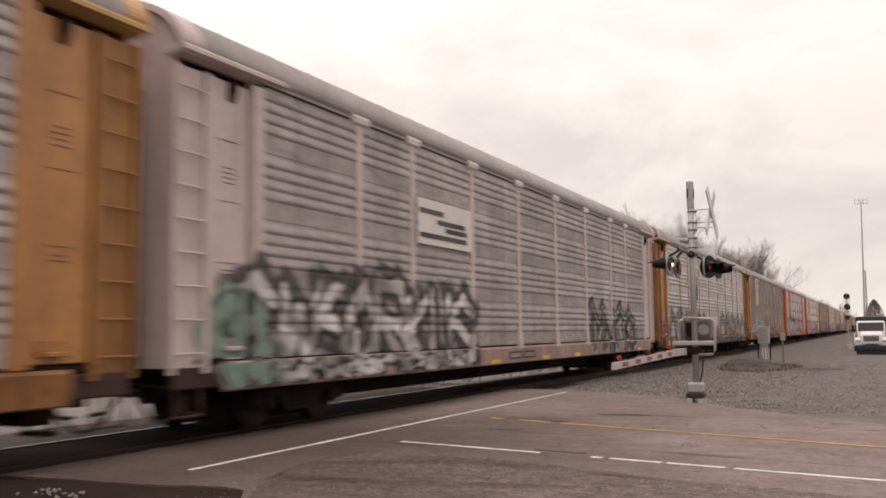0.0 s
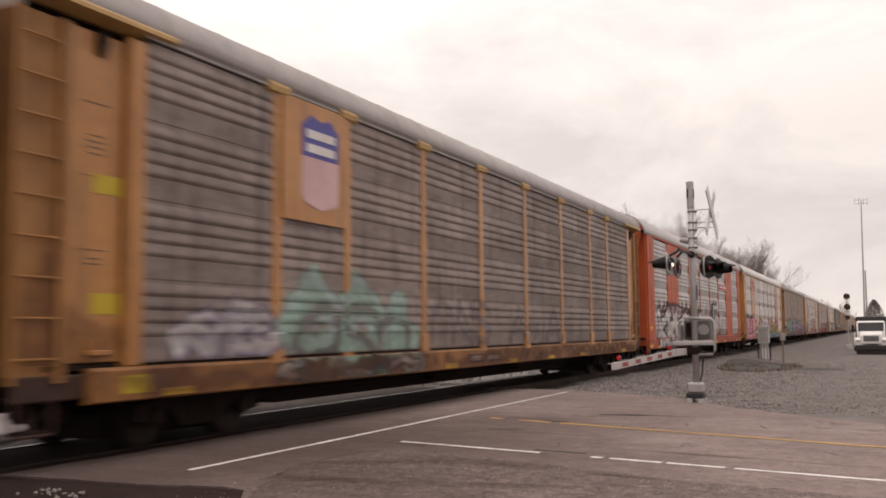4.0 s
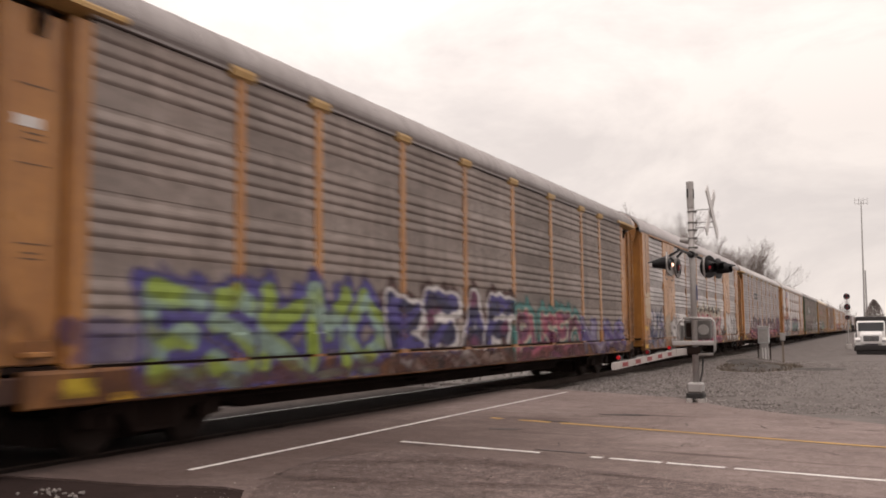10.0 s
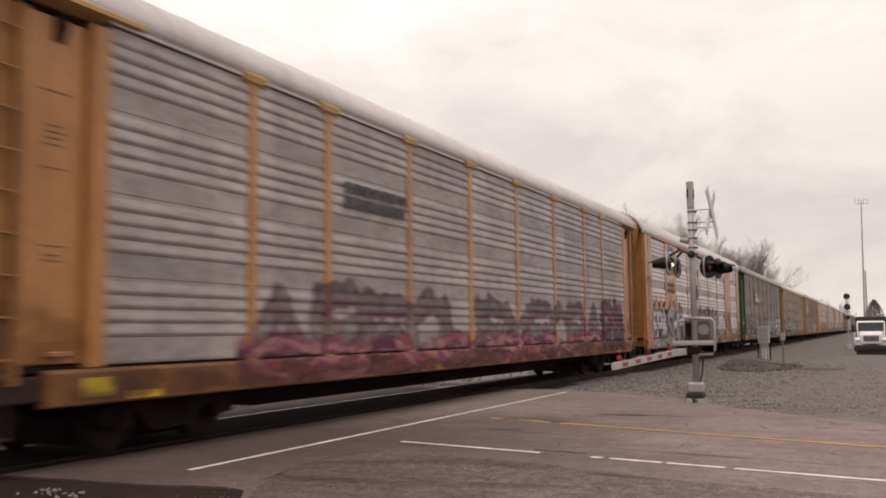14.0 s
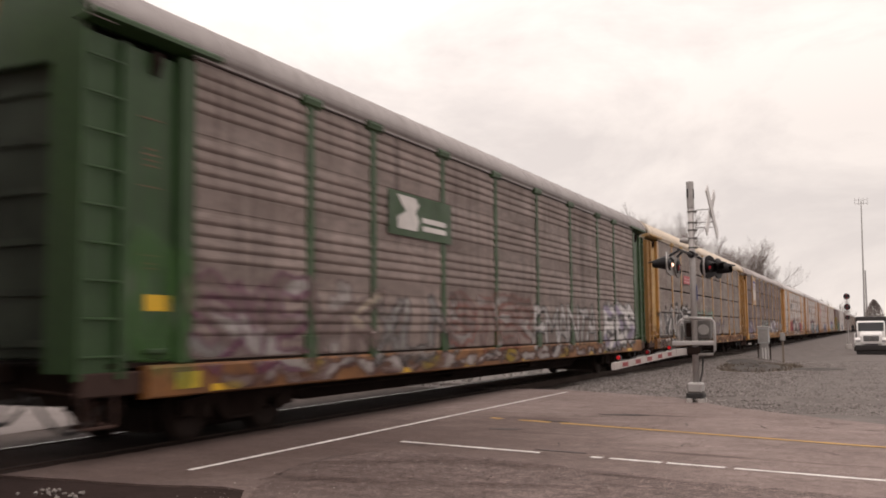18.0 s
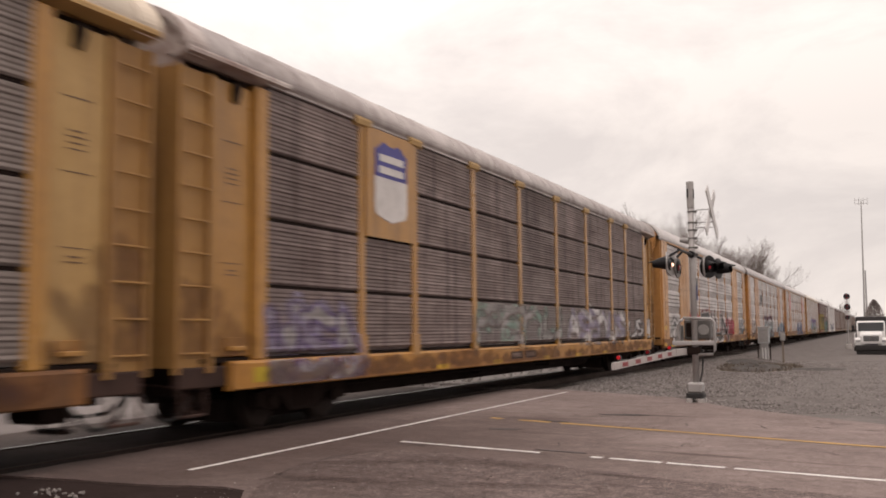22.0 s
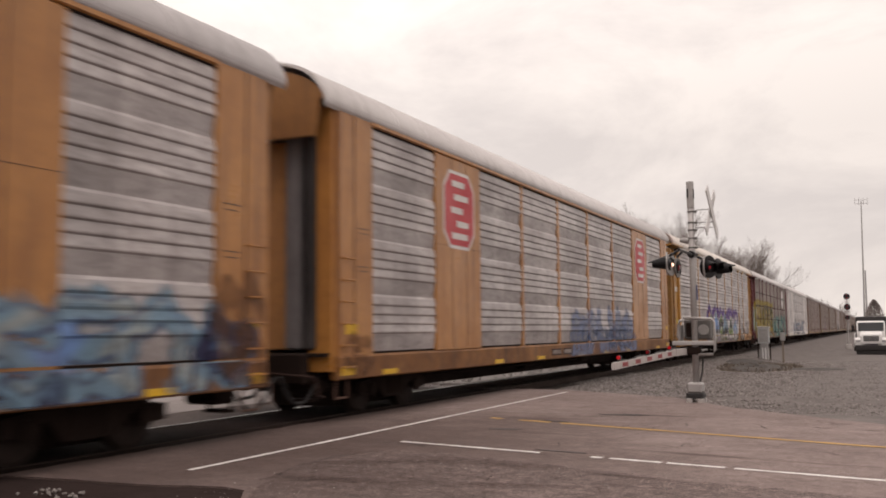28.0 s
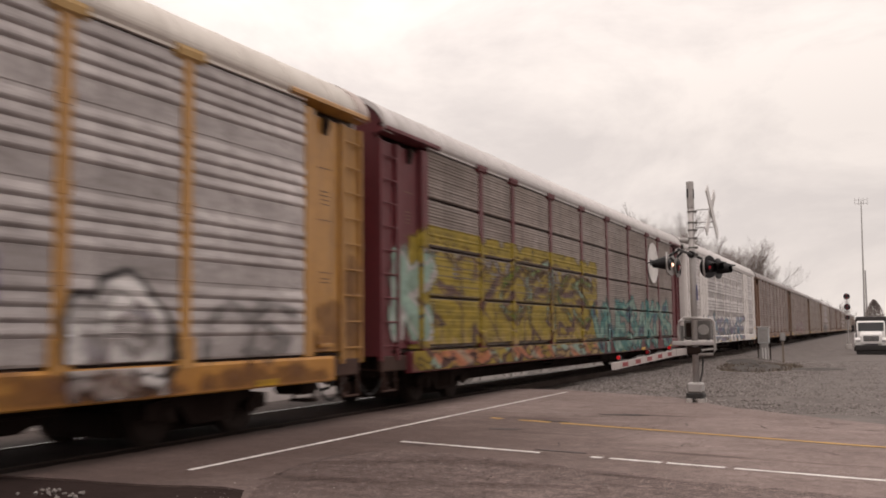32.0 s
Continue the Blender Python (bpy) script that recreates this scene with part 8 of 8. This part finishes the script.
# car 16: purple, blue, white and green piece
spray(16, -5.2, 6.2, 1.5, 2.4, "q-nSqO-qnSn", ["violet"], "violet", "", 5, 0.16, 0.25, op=0.85)
spray(16, -4.8, 5.8, 0.5, 1.75, "OSOSOSOS", ["w", "chalk", "w"], "w", "w", 6, 0.22, 0.15, swell=0.06)
spray(16, -5.6, -4.4, 0.5, 1.5, "V", ["chalk", "violet"], "violet", "lil", 13, 0.15, swell=0.2)
spray(16, -5.0, -3.2, 0.5, 1.95, "O", ["olive", "k", "olive", "olive"], "w", "", 23, 0.22, 0.1, rim=0.05, rise=True)
spray(16, -3.4, -0.9, 0.5, 2.0, "A", ["k", "k", "azure", "sky"], "w", "", 3, 0.2, 0.1, rise=True)
spray(16, -1.2, 0.3, 0.5, 1.95, "O", ["olive", "olive", "k", "olive"], "w", "", 14, 0.24, 0.1, rim=0.05, rise=True)
spray(16, 0.0, 2.4, 0.5, 2.0, "A", ["k", "k", "sky", "sky"], "chalk", "", 8, 0.2, 0.1, rim=0.05, rise=True)
spray(16, 2.3, 4.3, 0.5, 1.95, "A", ["olive", "olive", "k", "olive"], "w", "", 18, 0.19, 0.1, rim=0.06, rise=True)
spray(16, 4.3, 6.0, 0.5, 1.75, "O", ["royal", "azure", "sky", "k"], "w", "azure", 19, 0.15, 0.1, swell=0.06)
spray(16, -5.0, 5.6, 0.5, 0.84, "VAwVA-VwAV", ["k", "olive", "w", "violet"], "w", "w", 28, 0.2, 0.2, swell=0.3)
spray(16, 7.55, 8.95, 0.5, 2.0, "O", ["w", "chalk", "w"], "k", "", 7, 0.24, 0.04, rim=0.06)
spray(16, 7.85, 8.65, 0.8, 1.65, "|", ["w"], "w", "", 11, 0.3, 0.02, rim=0.02)
spray(16, 7.75, 8.75, 1.0, 1.5, "wS", ["lil", "ash"], "dun", "", 9, 0.05, 0.15, op=0.6)
spray(16, 7.5, 9.0, 0.5, 0.76, "nUn", ["w"], "k", "", 10, 0.22, 0.12)
spray(16, 9.8, 11.8, 0.9, 1.8, "nS", ["ash"], "slate", "", 19, 0.03, 0.15, op=0.6)
# car 17: mustard piece with teal ends, white disc
plate(17, "emblem_disc", ring(8.4, 3.85, 0.95, 0.8), XS, DECAL_W, "white disc emblem")
plate(17, "emblem_bar", rect(7.75, 9.05, 3.72, 3.95), XS + 0.008, DECAL_K)
spray(17, -12.6, -0.2, 0.6, 2.9, "SKOREZ", ["tan", "yel", "yel", "yel"], "brown", "yel", 3, 0.15, 0.1, swell=0.26, rim=0.025, rise=True)
spray(17, -12.4, -0.4, 2.35, 3.0, "nnAnVAnn", ["yel", "ash", "yel"], "brown", "", 4, 0.09, 0.2, op=0.85)
spray(17, -12.9, -0.2, 0.5, 0.92, "wS-nVqnS-", ["yel", "mint", "orange", "yel"], "brown", "", 5, 0.18, 0.2)
spray(17, -13.5, -12.2, 1.2, 2.8, "K", ["mint"], "chalk", "mint", 7, 0.15, 0.1, swell=0.08)
spray(17, -8.0, -0.6, 1.3, 2.9, "qnKS", ["mint", "olive"], "brown", "", 9, 0.035, 0.25, op=0.75)
spray(17, -0.4, 11.4, 0.6, 2.2, "VNESAKnS", ["teal", "mint", "deep"], "teal", "teal", 11, 0.10, 0.15, swell=0.05, op=0.9)
# cars 18 and later, seen from afar
spray(18, -9.0, 7.0, 0.6, 1.9, "WUSEnAKRE", ["sky", "lil"], "ash", "", 3, 0.11, 0.2, cell=0.08, op=0.8)
spray(20, -8.0, 6.0, 0.6, 1.8, "SKUREnA", ["pink", "chalk"], "ash", "", 3, 0.1, 0.2, cell=0.1, op=0.8)
spray(22, -9.0, 2.0, 0.6, 1.8, "KOSEnA", ["chalk", "ash"], "slate", "", 3, 0.1, 0.2, cell=0.1, op=0.8)

# rust and grime worn into the lower ends
for k, u0, u1, z0, z1, seed in ((14, 12.3, 13.2, 0.55, 1.9, 3), (9, 12.2, 13.2, 0.6, 1.7, 4), (9, 7.4, 9.4, 0.9, 2.1, 6), (13, 12.4, 13.2, 0.55, 1.3, 5), (15, -13.2, -12.4, 0.5, 1.2, 7), (7, -8.4, -7.6, 0.5, 0.9, 8), (5, 12.3, 13.2, 0.5, 1.5, 9), (4, 12.4, 13.2, 0.5, 1.4, 10)):
    spray(k, u0, u1, z0, z1, "qS", ["rust"], "rust", "", 30 + seed, 0.05, 0.3, op=0.55)

for k in (2, 3, 6, 8, 11, 12, 16):
    for u0, u1, z0, z1, text, seed in ((12.62, 13.34, 0.95, 1.7, "Sq", 51) if k != 12 else (12.9, 13.34, 2.0, 2.6, "-", 51), (13.5, 14.0, 0.95, 2.4, "S", 52), (-13.36, -12.6, 0.95, 1.45, "q-", 53), (-14.0, -13.5, 0.95, 2.0, "O", 54)):
        spray(k, u0, u1, z0, z1, text, ["rust", "brown"], "rust", "", seed, 0.10, 0.45, op=0.42)
    spray(k, -12.4, 12.6, 0.5, 0.82, "S-wq-nS-w-Sq-w-n-qSw-S-", ["rust", "brown", "rust"], "rust", "", 55, 0.12, 0.4, op=0.6, cell=0.07)


# ================= movement =================


def motions():
    """The train rolls towards and past the camera; its wheels turn as it goes."""
    stops = [i * 2.0 for i in range(17)]
    for k, (root, wheels) in enumerate(CARS):
        y = car_start(k)
        walk(root, [(t, pose(0, y - travelled(t), 0)) for t in stops])
    turn = [(i / FPS, -travelled(i / FPS) / 0.42) for i in range(32 * FPS + 1)]
    for root, wheels in CARS[:18]:
        for wheel in wheels:
            x, y, z = wheel.location
            walk(wheel, [(t, Matrix.LocRotScale((x, y, z), Euler((-a, 0, 0)), None)) for t, a in turn])


motions()
